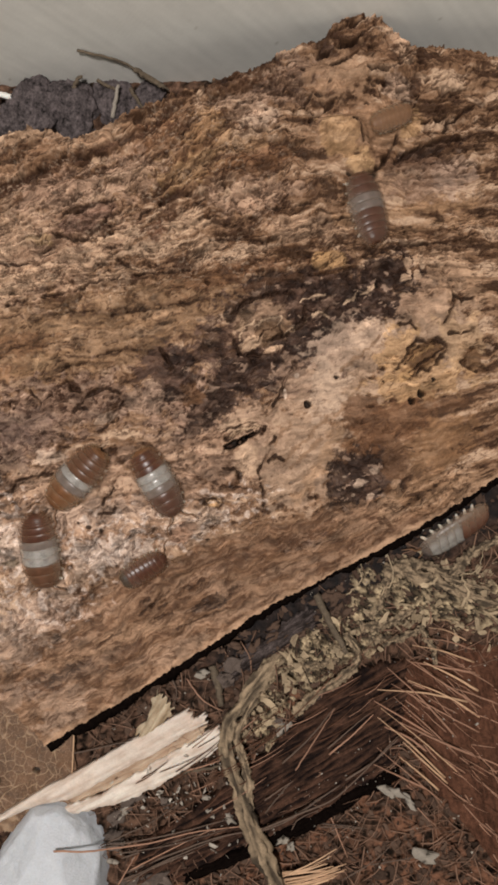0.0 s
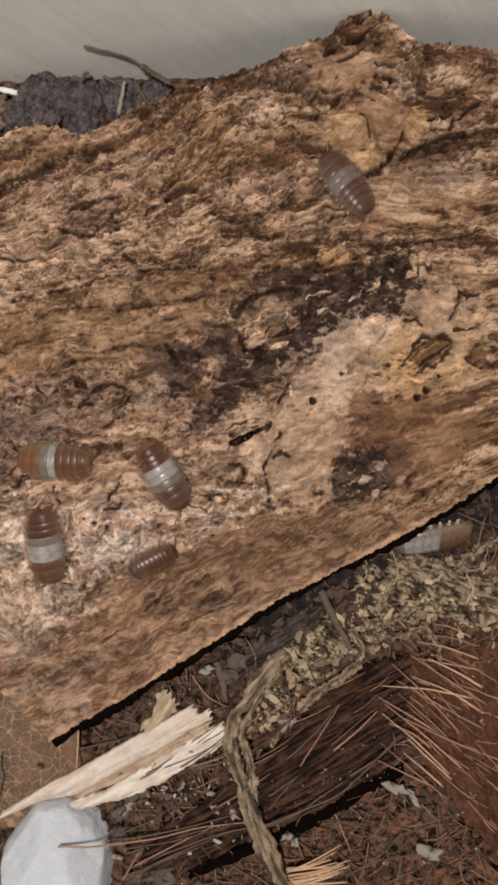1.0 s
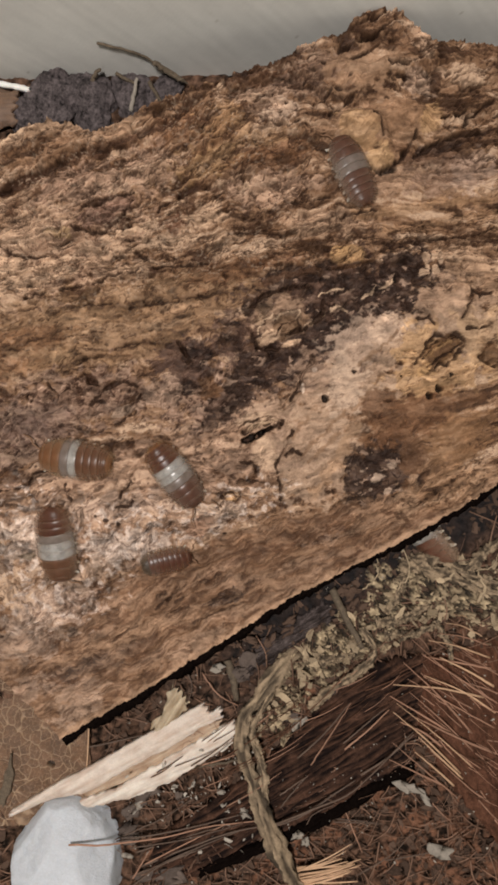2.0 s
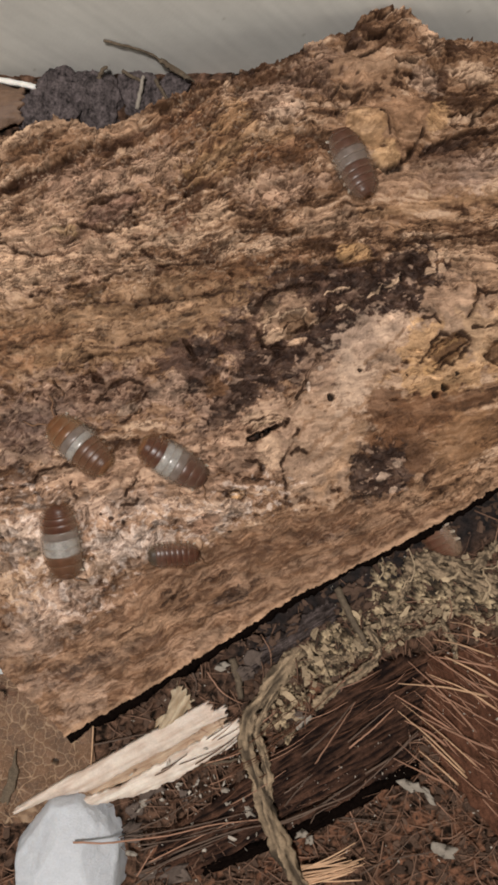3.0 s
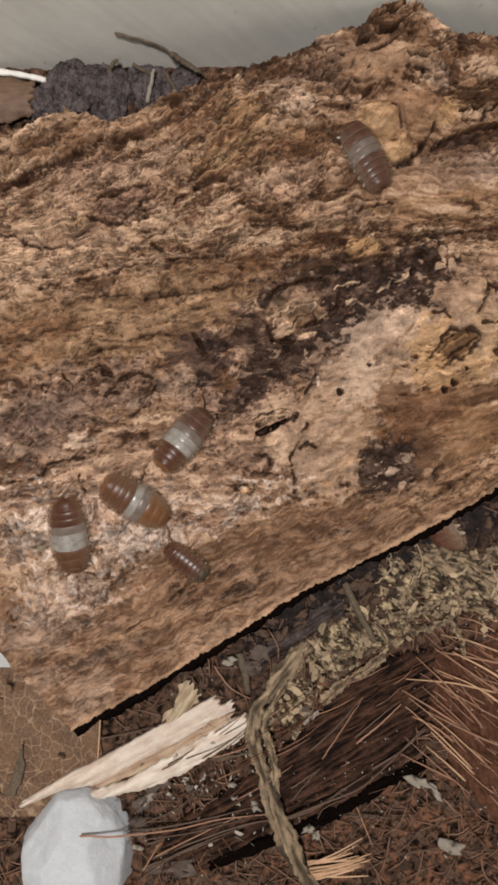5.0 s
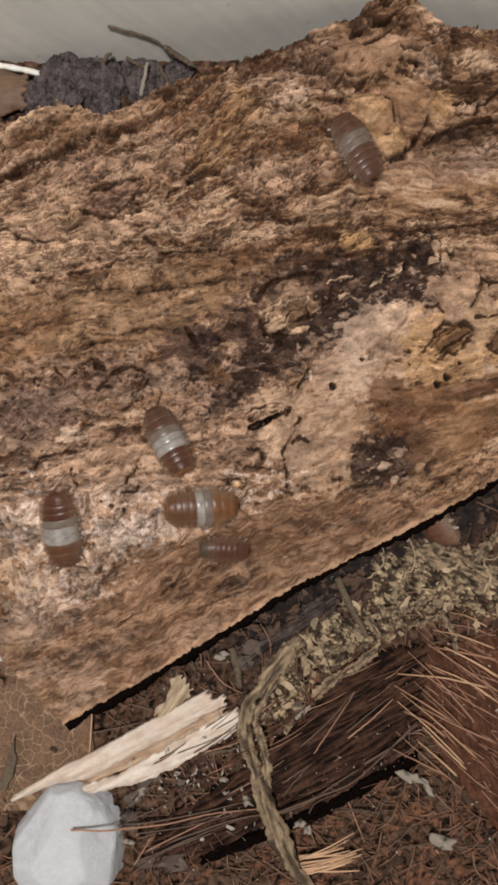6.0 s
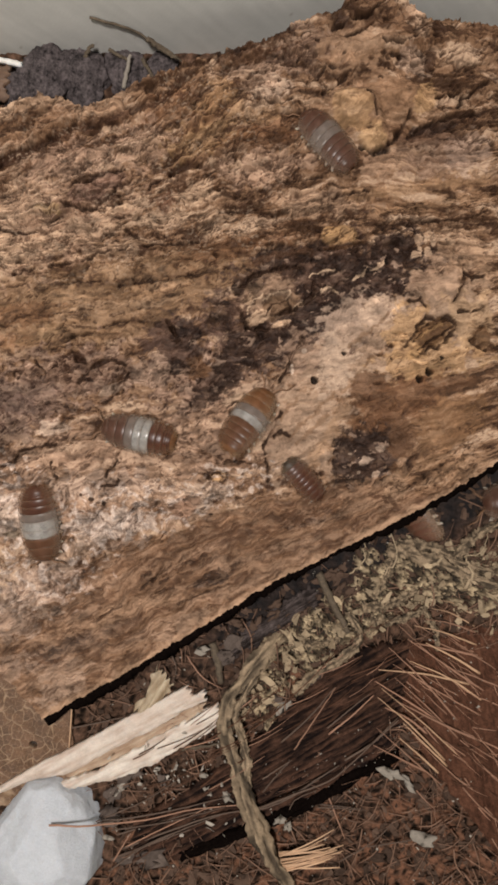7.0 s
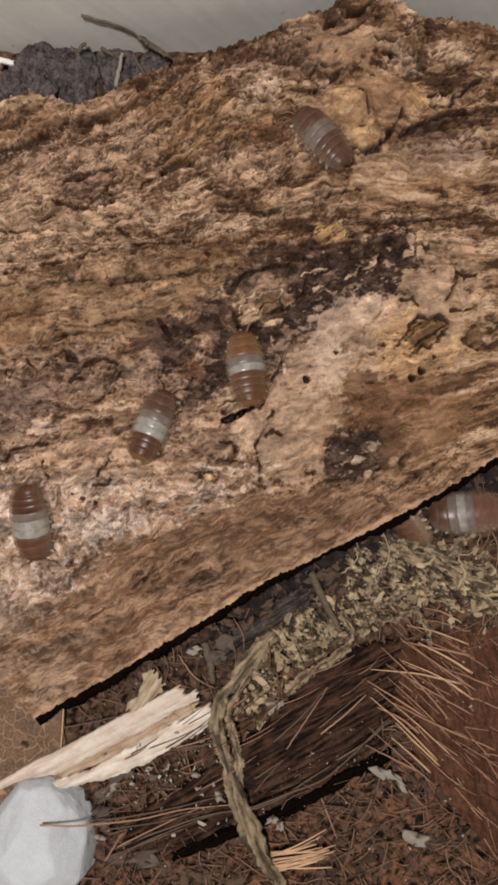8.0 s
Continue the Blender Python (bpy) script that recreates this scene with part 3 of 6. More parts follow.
    spot(CREAM, 0.85, (4.3, 16.6), 1.8, 0.5, 15, 0.4)
    spot((0.33, 0.24, 0.16), 0.8, (-1.3, 20.7), 1.2, 0.7, 40)
    for line in (((1.0, 20.7), (3.2, 21.8), (5.8, 22.3), (5.4, 20.8)), ((9.0, 24.8), (11.0, 26.0), (13.4, 26.4)), ((16.7, 24.7), (18.4, 25.5), (19.4, 26.9)), ((-1.8, 18.2), (-0.8, 20.2), (1.0, 21.5)),
                 ((5.2, 18.8), (7.7, 20.2), (10.0, 21.6)), ((11.2, 22.4), (12.4, 23.1), (14.2, 22.4)), ((20.2, 26.5), (21.7, 27.3), (22.3, 28.2))):
        stroke((0.42, 0.32, 0.225), 0.9, 0.22, *line, high=0.35)
    for line in (((-1.7, 15.5), (1.8, 15.5), (4.8, 16.0)), ((3.2, 18.0), (6.4, 19.0), (9.7, 21.6), (10.2, 23.8)), ((-2.8, 23.2), (-0.8, 24.7), (3.2, 26.3), (7.2, 26.8)), ((-3.3, 19.2), (-2.6, 17.7), (-1.7, 15.5))):
        crack(0.26, 1.0, *line)
    crack(0.16, 0.6, (1.7, 17.7), (2.4, 19.8), (5.7, 20.6), (6.0, 18.8))
    crack(0.22, 0.8, (11.1, 29.9), (15.1, 30.1), (19.1, 31.4))
    crack(0.3, 1.2, (4.4, 6.6), (5.7, 8.5), (6.5, 11.3), (8.3, 14.0))
    spot((0.62, 0.57, 0.49), 0.9, (6.4, 8.6), 0.35, 0.8, 5, 0.2)
    spot((0.62, 0.57, 0.49), 0.9, (8.5, 11.8), 0.5, 0.5, 0, 0.2)
    for c, rx, ry, turn in (((28.5, 31.8), 0.6, 1.2, 10), ((27.9, 29.6), 0.9, 0.8, 30), ((29.9, 32.9), 0.6, 0.9, -20), ((31.1, 32.3), 0.5, 1.0, 10), ((30.1, 30.3), 0.6, 0.8, 0), ((33.9, 32.6), 0.7, 1.5, 25), ((35.6, 33.1), 0.5, 0.9, 20)):
        spot((0.40, 0.30, 0.21), 0.8, c, rx, ry, turn, 0.7)
    for c, rx, ry, turn in (((19.5, -7.2), 1.2, 0.7, 15), ((21.4, -9.7), 0.8, 0.5, 40), ((22.3, -4.9), 0.7, 0.5, 0), ((18.4, -9.3), 0.35, 0.3, 0), ((17.0, -6.1), 0.6, 0.4, 0)):
        spot((0.31, 0.245, 0.19), 0.8, c, rx, ry, turn, 0.6)
    spot((0.15, 0.082, 0.042), 0.75, (-9.9, 8.6), 2.4, 2.0, 30)
    spot((0.30, 0.22, 0.165), 0.7, (-18.7, 7.5), 4.5, 2.6, 15)
    crack(0.4, 1.2, (-15.4, 16.3), (-14.5, 15.1), (-13.7, 13.4))

    # pale smooth wood beside it
    spot((0.365, 0.285, 0.22), 0.75, (15.3, 16.9), 6, 4, 35)
    spot((0.42, 0.33, 0.25), 0.75, (14.1, 9.7), 3.4, 5.5, -10)
    spot((0.42, 0.325, 0.245), 0.7, (21.7, 19.5), 5, 2.2, 20)
    spot((0.30, 0.22, 0.16), 0.5, (16.8, 14.9), 2.6, 2.2, 0)
    spot((0.37, 0.26, 0.18), 0.65, (31.2, 24.6), 4.6, 3.6, 20)
    spot((0.33, 0.235, 0.17), 0.6, (8.3, 11.3), 3.4, 3.4, 30)
    spot((0.385, 0.255, 0.138), 0.72, (31.3, 11.1), 9.5, 3.6, 12)
    spot(OCHRE, 0.7, (26.8, 16.0), 3.6, 5.0, -30)
    spot((0.42, 0.30, 0.185), 0.65, (37.5, 18.1), 4, 5, 20)
    spot((0.36, 0.25, 0.165), 0.6, (37.1, 30.1), 4, 7, 40)
    crack(0.2, 0.7, (36.0, 27.1), (36.4, 24.9), (35.8, 22.6), (35.0, 21.5))
    crack(0.2, 0.7, (36.4, 26.3), (37.8, 25.1), (39.7, 25.7))
    crack(0.2, 0.8, (35.7, 19.6), (37.8, 19.5), (40.2, 20.4))
    crack(0.22, 0.8, (20.1, 34.5), (25.1, 34.6), (30.1, 35.1), (35.3, 35.3))
    crack(0.16, 0.6, (26.7, 21.0), (28.7, 21.5), (29.7, 20.2))
    spot(GOLD, 0.75, (14.3, 32.4), 3.3, 1.7, 6, 0.2)
    spot((0.40, 0.26, 0.125), 0.6, (12.9, 33.1), 1.5, 0.9, 0, 0.3)
    stroke((0.13, 0.07, 0.035), 0.7, 0.25, (11.6, 30.3), (15.1, 30.3), (18.1, 31.3), (19.1, 31.9))
    stroke(RUST, 0.6, 1.1, (-1.9, 30.5), (5.1, 31.8), (10.1, 32.9))
    stroke((0.13, 0.072, 0.042), 0.65, 0.7, (-1.4, 26.7), (3.1, 28.8), (9.1, 29.6))

    # brown smooth wood of the lower right end
    spot(RUST, 0.8, (25.4, 3.0), 9, 3.6, 24, 0.4)
    spot((0.155, 0.083, 0.045), 0.75, (20.4, 5.4), 3.6, 4.0, 40, 0.5)
    spot((0.235, 0.138, 0.073), 0.75, (34.5, 0.1), 7, 4.5, 30, 0.4)
    spot(BROWN, 0.6, (34.4, 6.6), 7, 1.4, 14, 0.4)
    spot((0.16, 0.09, 0.05), 0.75, (26.0, -3.0), 2.6, 4.6, 5, 0.4)
    spot((0.34, 0.225, 0.14), 0.6, (37.5, -7.9), 4, 3, 40)
    spot((0.30, 0.195, 0.125), 0.7, (20.3, -13.7), 6.5, 3.0, 15)
    spot((0.33, 0.23, 0.15), 0.55, (25.3, -11.1), 2.4, 4, -10)
    spot((0.25, 0.155, 0.09), 0.6, (31.8, -8.0), 6, 3.5, 35)
    for line in (((17.9, -19.3), (19.9, -17.7), (21.9, -17.0)), ((22.4, -18.2), (24.4, -16.7), (26.1, -15.7)), ((20.8, -13.2), (23.1, -13.7), (23.9, -14.7)), ((15.9, -21.8), (16.9, -20.1)), ((24.4, -13.6), (25.4, -15.0))):
        stroke((0.11, 0.06, 0.036), 0.75, 0.4, *line, high=-0.25)
    for line in (((6.0, -3.2), (9.9, 0.3), (13.9, 4.7)), ((7.5, -4.4), (10.5, -1.7), (12.6, 0.8)), ((16.3, 12.9), (20.3, 15.9), (23.3, 18.5)), ((15.4, 4.9), (17.9, 7.9), (20.3, 10.9)), ((4.5, -0.2), (5.9, 1.8), (7.4, 3.3))):
        stroke((0.22, 0.135, 0.078), 0.6, 0.4, *line)
    stroke((0.33, 0.22, 0.135), 0.6, 1.2, (8.6, -10.2), (12.0, -5.2), (15.4, 1.9))

    # scales round the long slit
    spot((0.43, 0.32, 0.225), 0.8, (-0.3, -2.9), 2.2, 3.4, 10, 0.35)
    spot((0.41, 0.31, 0.22), 0.75, (-1.6, 3.2), 4.2, 1.2, 12, 0.4)
    spot((0.17, 0.10, 0.062), 0.7, (-0.5, -8.1), 2.4, 0.8, 10)
    for line in (((1.8, -6.5), (2.0, -3.8), (3.5, -1.8), (4.6, 1.0)), ((-4.6, 1.9), (-2.1, 2.9), (1.4, 3.7), (3.0, 2.9), (2.2, 1.5)), ((-4.1, 0.5), (-1.6, 1.9), (0.4, 2.2)), ((-4.5, -4.6), (-2.3, -4.8), (-1.5, -6.3)),
                 ((2.0, -7.3), (2.8, -10.3), (2.2, -12.3)), ((3.5, -3.3), (5.0, -2.2), (6.0, -3.2)), ((-3.0, -7.8), (0.0, -8.1), (1.3, -7.5))):
        crack(0.19, 0.7, *line)
    stroke((0.46, 0.35, 0.24), 0.8, 0.3, (-3.6, 1.2), (-0.8, 2.3), (1.9, 2.9), high=0.4)
    # the slit's inner shade is put into its near-black colour
    for c, rx, ry, turn in (((-3.0, -0.5), 1.7, 0.75, 22), ((-1.2, 0.4), 1.2, 0.5, 38), ((0.2, 1.2), 0.9, 0.3, 30)):
        m = blob(x, y, c, rx, ry, turn, 0.25, 33)
        z = z - 3.4 * m
        tint[...] = blend(tint, np.array((0.006, 0.004, 0.003)), 0.97 * m)
    crack(0.25, 1.2, (0.2, 1.3), (1.6, 1.9), (2.6, 2.5))

    # knot scales with a dark outline
    spot((0.17, 0.098, 0.048), 0.95, (31.0, 15.6), 3.9, 2.1, 35, 0.25)
    spot(GOLD, 0.95, (27.9, 12.0), 1.7, 0.9, 30, 0.2)
    crack(0.26, 0.9, (26.5, 13.4), (27.7, 15.2), (28.5, 16.7), (30.1, 18.4), (31.7, 17.7), (33.8, 18.7), (35.4, 16.9), (33.9, 14.7), (32.1, 12.9), (30.8, 13.1), (29.3, 11.8))
    for line in (((27.7, 13.8), (29.8, 15.8), (32.1, 17.1), (33.9, 17.9)), ((28.3, 12.5), (31.3, 14.6), (34.8, 16.8)), ((28.8, 16.0), (30.3, 17.3))):
        crack(0.16, 0.6, *line)
    stroke((0.30, 0.19, 0.095), 0.8, 0.25, (28.1, 14.2), (30.3, 15.8), (32.5, 17.1), high=0.25)
    crack(0.3, 1.0, (40.3, 17.2), (38.5, 15.9), (37.9, 14.5), (38.9, 13.1), (40.5, 12.6))
    spot((0.13, 0.072, 0.036), 0.8, (39.5, 14.9), 1.6, 2.0, 0, 0.3)
    spot(OCHRE, 0.8, (-6.0, -10.4), 1.6, 1.1, 20, 0.3)
    crack(0.2, 0.8, (-8.1, -10.0), (-7.4, -11.2), (-6.0, -12.0), (-4.4, -10.6), (-4.9, -9.2))
    crack(0.16, 0.6, (-7.3, -10.2), (-6.0, -9.6), (-5.2, -10.6))

    # upper right: the knob, smooth wood, cracks
    spot((0.13, 0.072, 0.04), 0.7, (-1.5, 64.2), 6.5, 2.2, 22)
    spot((0.31, 0.205, 0.13), 0.75, (16.0, 65.8), 6.5, 4.2, 10)
    spot((0.40, 0.31, 0.235), 0.8, (1.8, 57.7), 3.4, 2.4, 10)
    spot((0.30, 0.215, 0.155), 0.55, (-1.4, 59.7), 4, 3, 10)
    crack(0.2, 0.8, (-1.5, 56.2), (0.7, 55.1), (3.5, 54.8), (5.5, 55.8))
    spot(RUST, 0.65, (0.8, 49.8), 8, 2.0, 12)
    spot((0.13, 0.07, 0.038), 0.65, (-1.1, 47.7), 7, 1.4, 10)
    spot((0.28, 0.18, 0.10), 0.6, (-1.2, 52.7), 5, 1.4, 8)
    spot(PINK, 0.6, (0.9, 43.8), 8, 3, 8)
    spot((0.36, 0.26, 0.18), 0.6, (11.0, 37.9), 9, 2.4, 6)
    crack(0.24, 0.9, (10.7, 56.6), (12.4, 58.6), (15.0, 60.4))
    crack(0.22, 0.9, (12.2, 68.6), (15.2, 70.0), (18.3, 71.0), (20.3, 72.5))
    crack(0.2, 0.8, (15.5, 73.6), (17.5, 74.2), (20.3, 75.1))
    crack(0.2, 0.8, (15.3, 72.3), (16.5, 70.8), (19.3, 71.4), (20.5, 72.9))
    crack(0.2, 0.8, (13.4, 67.0), (15.9, 67.6), (19.4, 69.7))
    crack(0.2, 0.8, (20.9, 66.4), (24.5, 65.7), (26.9, 66.9), (30.4, 69.0))
    spot((0.35, 0.265, 0.20), 0.7, (27.0, 63.0), 2.4, 3.0, 0)
    spot(UMBER, 0.75, (29.7, 63.0), 0.9, 2.4, -5)
    spot((0.42, 0.31, 0.22), 0.6, (26.8, 70.9), 1.6, 4.0, 30)
    spot((0.30, 0.19, 0.115), 0.7, (22.2, 55.4), 5.5, 5.0, 10, 0.35)
    spot(OCHRE, 0.7, (28.5, 56.2), 1.9, 3.0, -10, 0.4)
    spot((0.39, 0.26, 0.142), 0.7, (15.9, 54.4), 3.0, 4.6, 40, 0.35)
    spot((0.45, 0.31, 0.17), 0.7, (19.8, 49.4), 2.4, 2.0, 30, 0.35)
    crack(0.5, 1.7, (17.7, 47.7), (20.1, 46.9), (22.3, 48.2), (24.0, 49.8))
    crack(0.3, 1.2, (24.0, 49.8), (25.3, 52.0), (26.1, 53.8))
    crack(0.2, 0.8, (18.3, 56.6), (19.5, 55.4), (20.0, 52.9))
    spot((0.36, 0.25, 0.17), 0.7, (22.9, 45.5), 5.5, 2.2, 12)
    stroke((0.33, 0.215, 0.125), 0.65, 1.2, (16.0, 39.4), (23.0, 39.8), (31.0, 41.9), (40.0, 42.7))
    stroke((0.32, 0.205, 0.12), 0.6, 1.0, (21.0, 37.0), (29.0, 37.9), (40.0, 39.7))
    spot((0.25, 0.17, 0.125), 0.6, (31.9, 46.6), 7, 3.0, 15)
    spot((0.37, 0.285, 0.225), 0.55, (35.9, 47.1), 4, 4, 20)
    spot((0.135, 0.082, 0.056), 0.65, (29.8, 49.5), 6, 1.4, 10)
    crack(0.35, 1.1, (26.0, 49.8), (29.3, 51.8), (32.8, 53.1), (35.8, 53.3), (39.7, 54.3))
    crack(0.22, 0.9, (30.7, 56.5), (33.7, 57.5), (37.6, 58.1), (39.6, 59.1))
    crack(0.22, 0.9, (34.5, 54.1), (35.2, 56.6), (37.4, 57.9))
    crack(0.2, 0.8, (3.0, 41.6), (7.0, 41.6), (11.0, 42.4))
    crack(0.2, 0.8, (12.5, 38.9), (16.0, 39.4), (19.0, 40.0))
    crack(0.2, 0.7, (-7.0, 35.7), (-2.0, 36.2), (3.1, 35.3))
    crack(0.16, 0.6, (3.4, 66.2), (6.5, 63.3), (6.0, 61.6))
    crack(0.16, 0.6, (8.6, 59.3), (10.6, 60.8), (11.3, 62.0))
    for c in ((11.8, 61.6), (12.5, 61.8), (7.9, 67.6), (20.8, 60.1), (21.7, 64.7), (22.9, 64.5), (22.3, 63.9), (24.0, 64.3), (20.5, 73.4), (5.3, 61.6), (3.1, 59.2), (2.1, 57.1), (7.7, 64.8), (9.4, 66.0), (14.5, 64.0)):
        m = step(0.55, 0.25, np.hypot(jx - c[0], (jy - c[1]) * 1.3))
        z = z - 0.6 * m
        tint[...] = blend(tint, np.array((0.06, 0.034, 0.021)), 0.85 * m)

    # the crust and the lower margin
    spot((0.39, 0.33, 0.28), 0.8, (-24.4, -19.6), 8, 3.6, 6)
    spot((0.36, 0.30, 0.25), 0.75, (-42.6, -18.9), 6, 4.5, 5)
    spot((0.35, 0.27, 0.215), 0.7, (-37.3, -30.3), 8, 3.8, 14)
    spot((0.41, 0.33, 0.26), 0.65, (-8.4, -13.9), 6, 2.4, 8)
    spot((0.34, 0.265, 0.21), 0.6, (-28.5, -12.6), 12, 2.6, 5)
    spot((0.33, 0.25, 0.185), 0.6, (-34.4, -24.7), 9, 3.0, 10)
    lay((0.44, 0.395, 0.355), 0.6 * crust * step(0.0, 0.5, fbm(wx / 1.5, wy / 1.2, 3, 89)))
    lay((0.17, 0.12, 0.092), 0.6 * crust * np.maximum(pit, 0.8 * step(0.09, 0.03, np.abs(fbm(wx / 1.9, wy / 1.5, 3, 74, 0.55))) * step(-0.05, 0.2, crumb)))
    spot((0.30, 0.195, 0.135), 0.8, (-11.6, -15.9), 2.8, 1.8, 30, 0.3)
    spot((0.15, 0.115, 0.07), 0.7, (-42.3, -21.4), 2.2, 0.7, 5)
    spot((0.14, 0.10, 0.08), 0.6, (-47.1, -23.5), 1.8, 1.6, 0)
    for c, rx, ry in (((-28.2, -14.9), 0.5, 0.35), ((-26.2, -15.6), 0.35, 0.6), ((-7.4, -17.2), 0.5, 0.3), ((-33.9, -19.2), 0.5, 0.5), ((-23.5, -22.1), 0.4, 0.4), ((-30.0, -14.2), 0.3, 0.3)):
        spot((0.04, 0.024, 0.016), 0.9, c, rx, ry, 0, 0.3)
    crack(0.2, 0.8, (-26.3, -12.8), (-24.0, -12.4), (-23.3, -11.4))
    crack(0.2, 0.8, (-26.0, -10.8), (-24.7, -9.4), (-24.0, -8.1))
    crack(0.18, 0.7, (-35.6, -8.7), (-35.3, -10.2), (-34.5, -11.7))
    stroke((0.12, 0.066, 0.036), 0.65, 0.9, (-35.3, -35.3), (-31.7, -34.5), (-28.2, -32.9))
    stroke((0.22, 0.13, 0.075), 0.6, 1.6, (-23.3, -23.6), (-14.3, -22.0), (-5.4, -18.4), (3.6, -16.3))
    stroke((0.32, 0.215, 0.14), 0.6, 1.4, (-35.2, -39.8), (-27.2, -36.5), (-19.3, -33.7), (-12.3, -32.5))
    stroke((0.15, 0.083, 0.047), 0.7, 1.4, (-15.3, -23.5), (-6.3, -20.9), (3.7, -19.8), (13.7, -14.7))
    for line in (((-19.7, -30.8), (-18.2, -29.9), (-17.1, -29.1)), ((-17.8, -29.3), (-16.5, -28.3)), ((-16.1, -29.7), (-14.8, -28.7)), ((-19.1, -28.8), (-17.8, -27.8)), ((-15.3, -27.5), (-14.1, -26.7)), ((-16.5, -31.4), (-13.8, -30.4)),
                 ((-12.3, -26.5), (-9.8, -25.6), (-8.3, -24.4)), ((-13.1, -33.5), (-8.8, -31.7), (-4.2, -29.8)), ((-27.7, -36.7), (-25.2, -35.2), (-23.0, -33.6))):
        stroke((0.07, 0.04, 0.025), 0.8, 0.3, *line, high=-0.25)
    spot((0.37, 0.28, 0.215), 0.5, (-42.3, -45.6), 4, 2.4, 20)
    spot((0.30, 0.225, 0.17), 0.55, (-33.4, -45.6), 5, 1.6, 20)
    spot((0.31, 0.245, 0.195), 0.6, (-42.4, -36.0), 8, 4.5, 15)
    spot((0.10, 0.072, 0.056), 0.6, (-31.5, -41.4), 6, 1.6, 22)
    spot((0.12, 0.078, 0.054), 0.55, (-24.3, -38.4), 5, 1.3, 25)
    spot((0.36, 0.275, 0.21), 0.6, (-34.0, -49.5), 5, 2.2, 30)
    spot((0.34, 0.25, 0.18), 0.5, (-12.0, -37.5), 7, 1.6, 32)
    tint *= (np.clip(tint.mean(-1) / 0.19, 0.25, 1.9) ** 0.36)[..., None]
    # cracks, joints, gaps, pits, step feet: dirt and shade laid into the colour
    crevice_shade = np.clip(np.maximum(0.95 * split, np.maximum(0.45 * foot, np.maximum(np.maximum(np.maximum(0.95 * joint, 0.75 * seam), 0.7 * dash), np.maximum(0.75 * pit, 0.85 * gap)))), 0, 1) * (1 - 0.6 * dark) * (1 - 0.45 * crust)
    lay((0.042, 0.022, 0.014), 0.88 * crevice_shade)
    # short flecks along the margin's fibres; hairlines and glints painted at the upper end
    fleck = fbm((wx + 0.55 * wy) / 2.6, (wy - 0.55 * wx) / 0.62, 3, 111, 0.6) + 0.5 * fbm(x / 6, y / 4, 3, 116) - 0.12
    lay((0.085, 0.046, 0.026), 0.55 * lower * step(0.14, 0.4, fleck))
    lay((0.33, 0.225, 0.15), 0.3 * lower * step(-0.25, -0.55, fleck))
    hair = step(0.055, 0.02, np.abs(fbm((a + 0.8 * mottle) / 9.0, (b + 0.2 * mottle) / 1.9, 3, 112, 0.5))) * step(-0.2, 0.05, fbm(x / 6, y / 4, 2, 113))
    lay((0.055, 0.03, 0.018), 0.85 * hair * np.clip(upper + 0.5 * calm + 0.25 * crust, 0, 1) * (1 - 0.7 * plain))
    painted_glint = step(0.22, 0.5, fbm(x / 0.75, y / 0.55, 2, 114, 0.6)) * step(-0.15, 0.3, fbm(x / 5, y / 4, 2, 115))
    lay((0.52, 0.42, 0.315), 0.3 * painted_glint * np.clip(upper + 0.4 * calm, 0, 1) * step(20, -5, x) * (1 - 0.7 * dark))

    # beetle holes, their inner shade put into the colour, and raised knots
    for centre, r, depth in (((10.4, 6.8), 0.62, 3.0), ((29.0, 7.4), 0.6, 3.0), ((30.7, 8.5), 0.62, 3.0), ((30.4, 9.2), 0.4, 2.0), ((18.8, 56.6), 0.4, 1.5), ((15.5, 11.6), 0.34, 1.0), ((23.9, 10.8), 0.28, 1.0), ((22.7, 28.2), 0.5, 1.0), ((32.8, 11.1), 0.3, 0.6)):
        m = step(r * 1.2, r * 0.8, np.hypot(jx - centre[0], jy - centre[1]))
        z = z - depth * m
        tint[...] = blend(tint, np.array((0.012, 0.008, 0.006)), 0.95 * m)
    for centre, rx, ry, turn, high in (((17.6, 53.1), 3.2, 5.6, 35, 1.4), ((22.9, 55.8), 5.2, 5.2, 0, 1.1), ((1.8, 57.7), 3.4, 2.4, 10, 0.6), ((31.0, 15.6), 3.8, 2.0, 35, 0.5), ((27.9, 12.0), 1.7, 0.9, 30, 0.5),
                                       ((2.0, 20.8), 5.0, 3.6, 35, 0.7), ((-6.0, -10.4), 1.4, 1.0, 0, 0.5), ((14.3, 32.4), 3.2, 1.6, 6, 0.4), ((-28.3, 39.7), 5.2, 2.0, 28, 0.5), ((-0.3, -2.9), 2.0, 3.2, 10, 0.4)):
        c, s = math.cos(radians(turn)), math.sin(radians(turn))
        dx, dy = x - centre[0], y - centre[1]
        z = z + high * step(1.2, 0.75, np.hypot((c * dx + s * dy) / rx, (c * dy - s * dx) / ry))
    # the lower lip is paler
    lip = y - polyline(x, LOW_EDGE)
    lay((0.40, 0.275, 0.18), 0.75 * step(1.3, 0.5, lip + 0.9 * fbm(x / 3, y / 3, 3, 59)))
    return z, tint


def bark_plane(x, y):
    """The slab's own level, without relief: arched across, with the lower margin bent down."""
    edge = y - (-19.6 + 0.575 * (x - 16))
    return 12.3 + bark_lift(y) - 1.3 * step(10, 0, edge) - 0.8 * step(-30, -52, x)


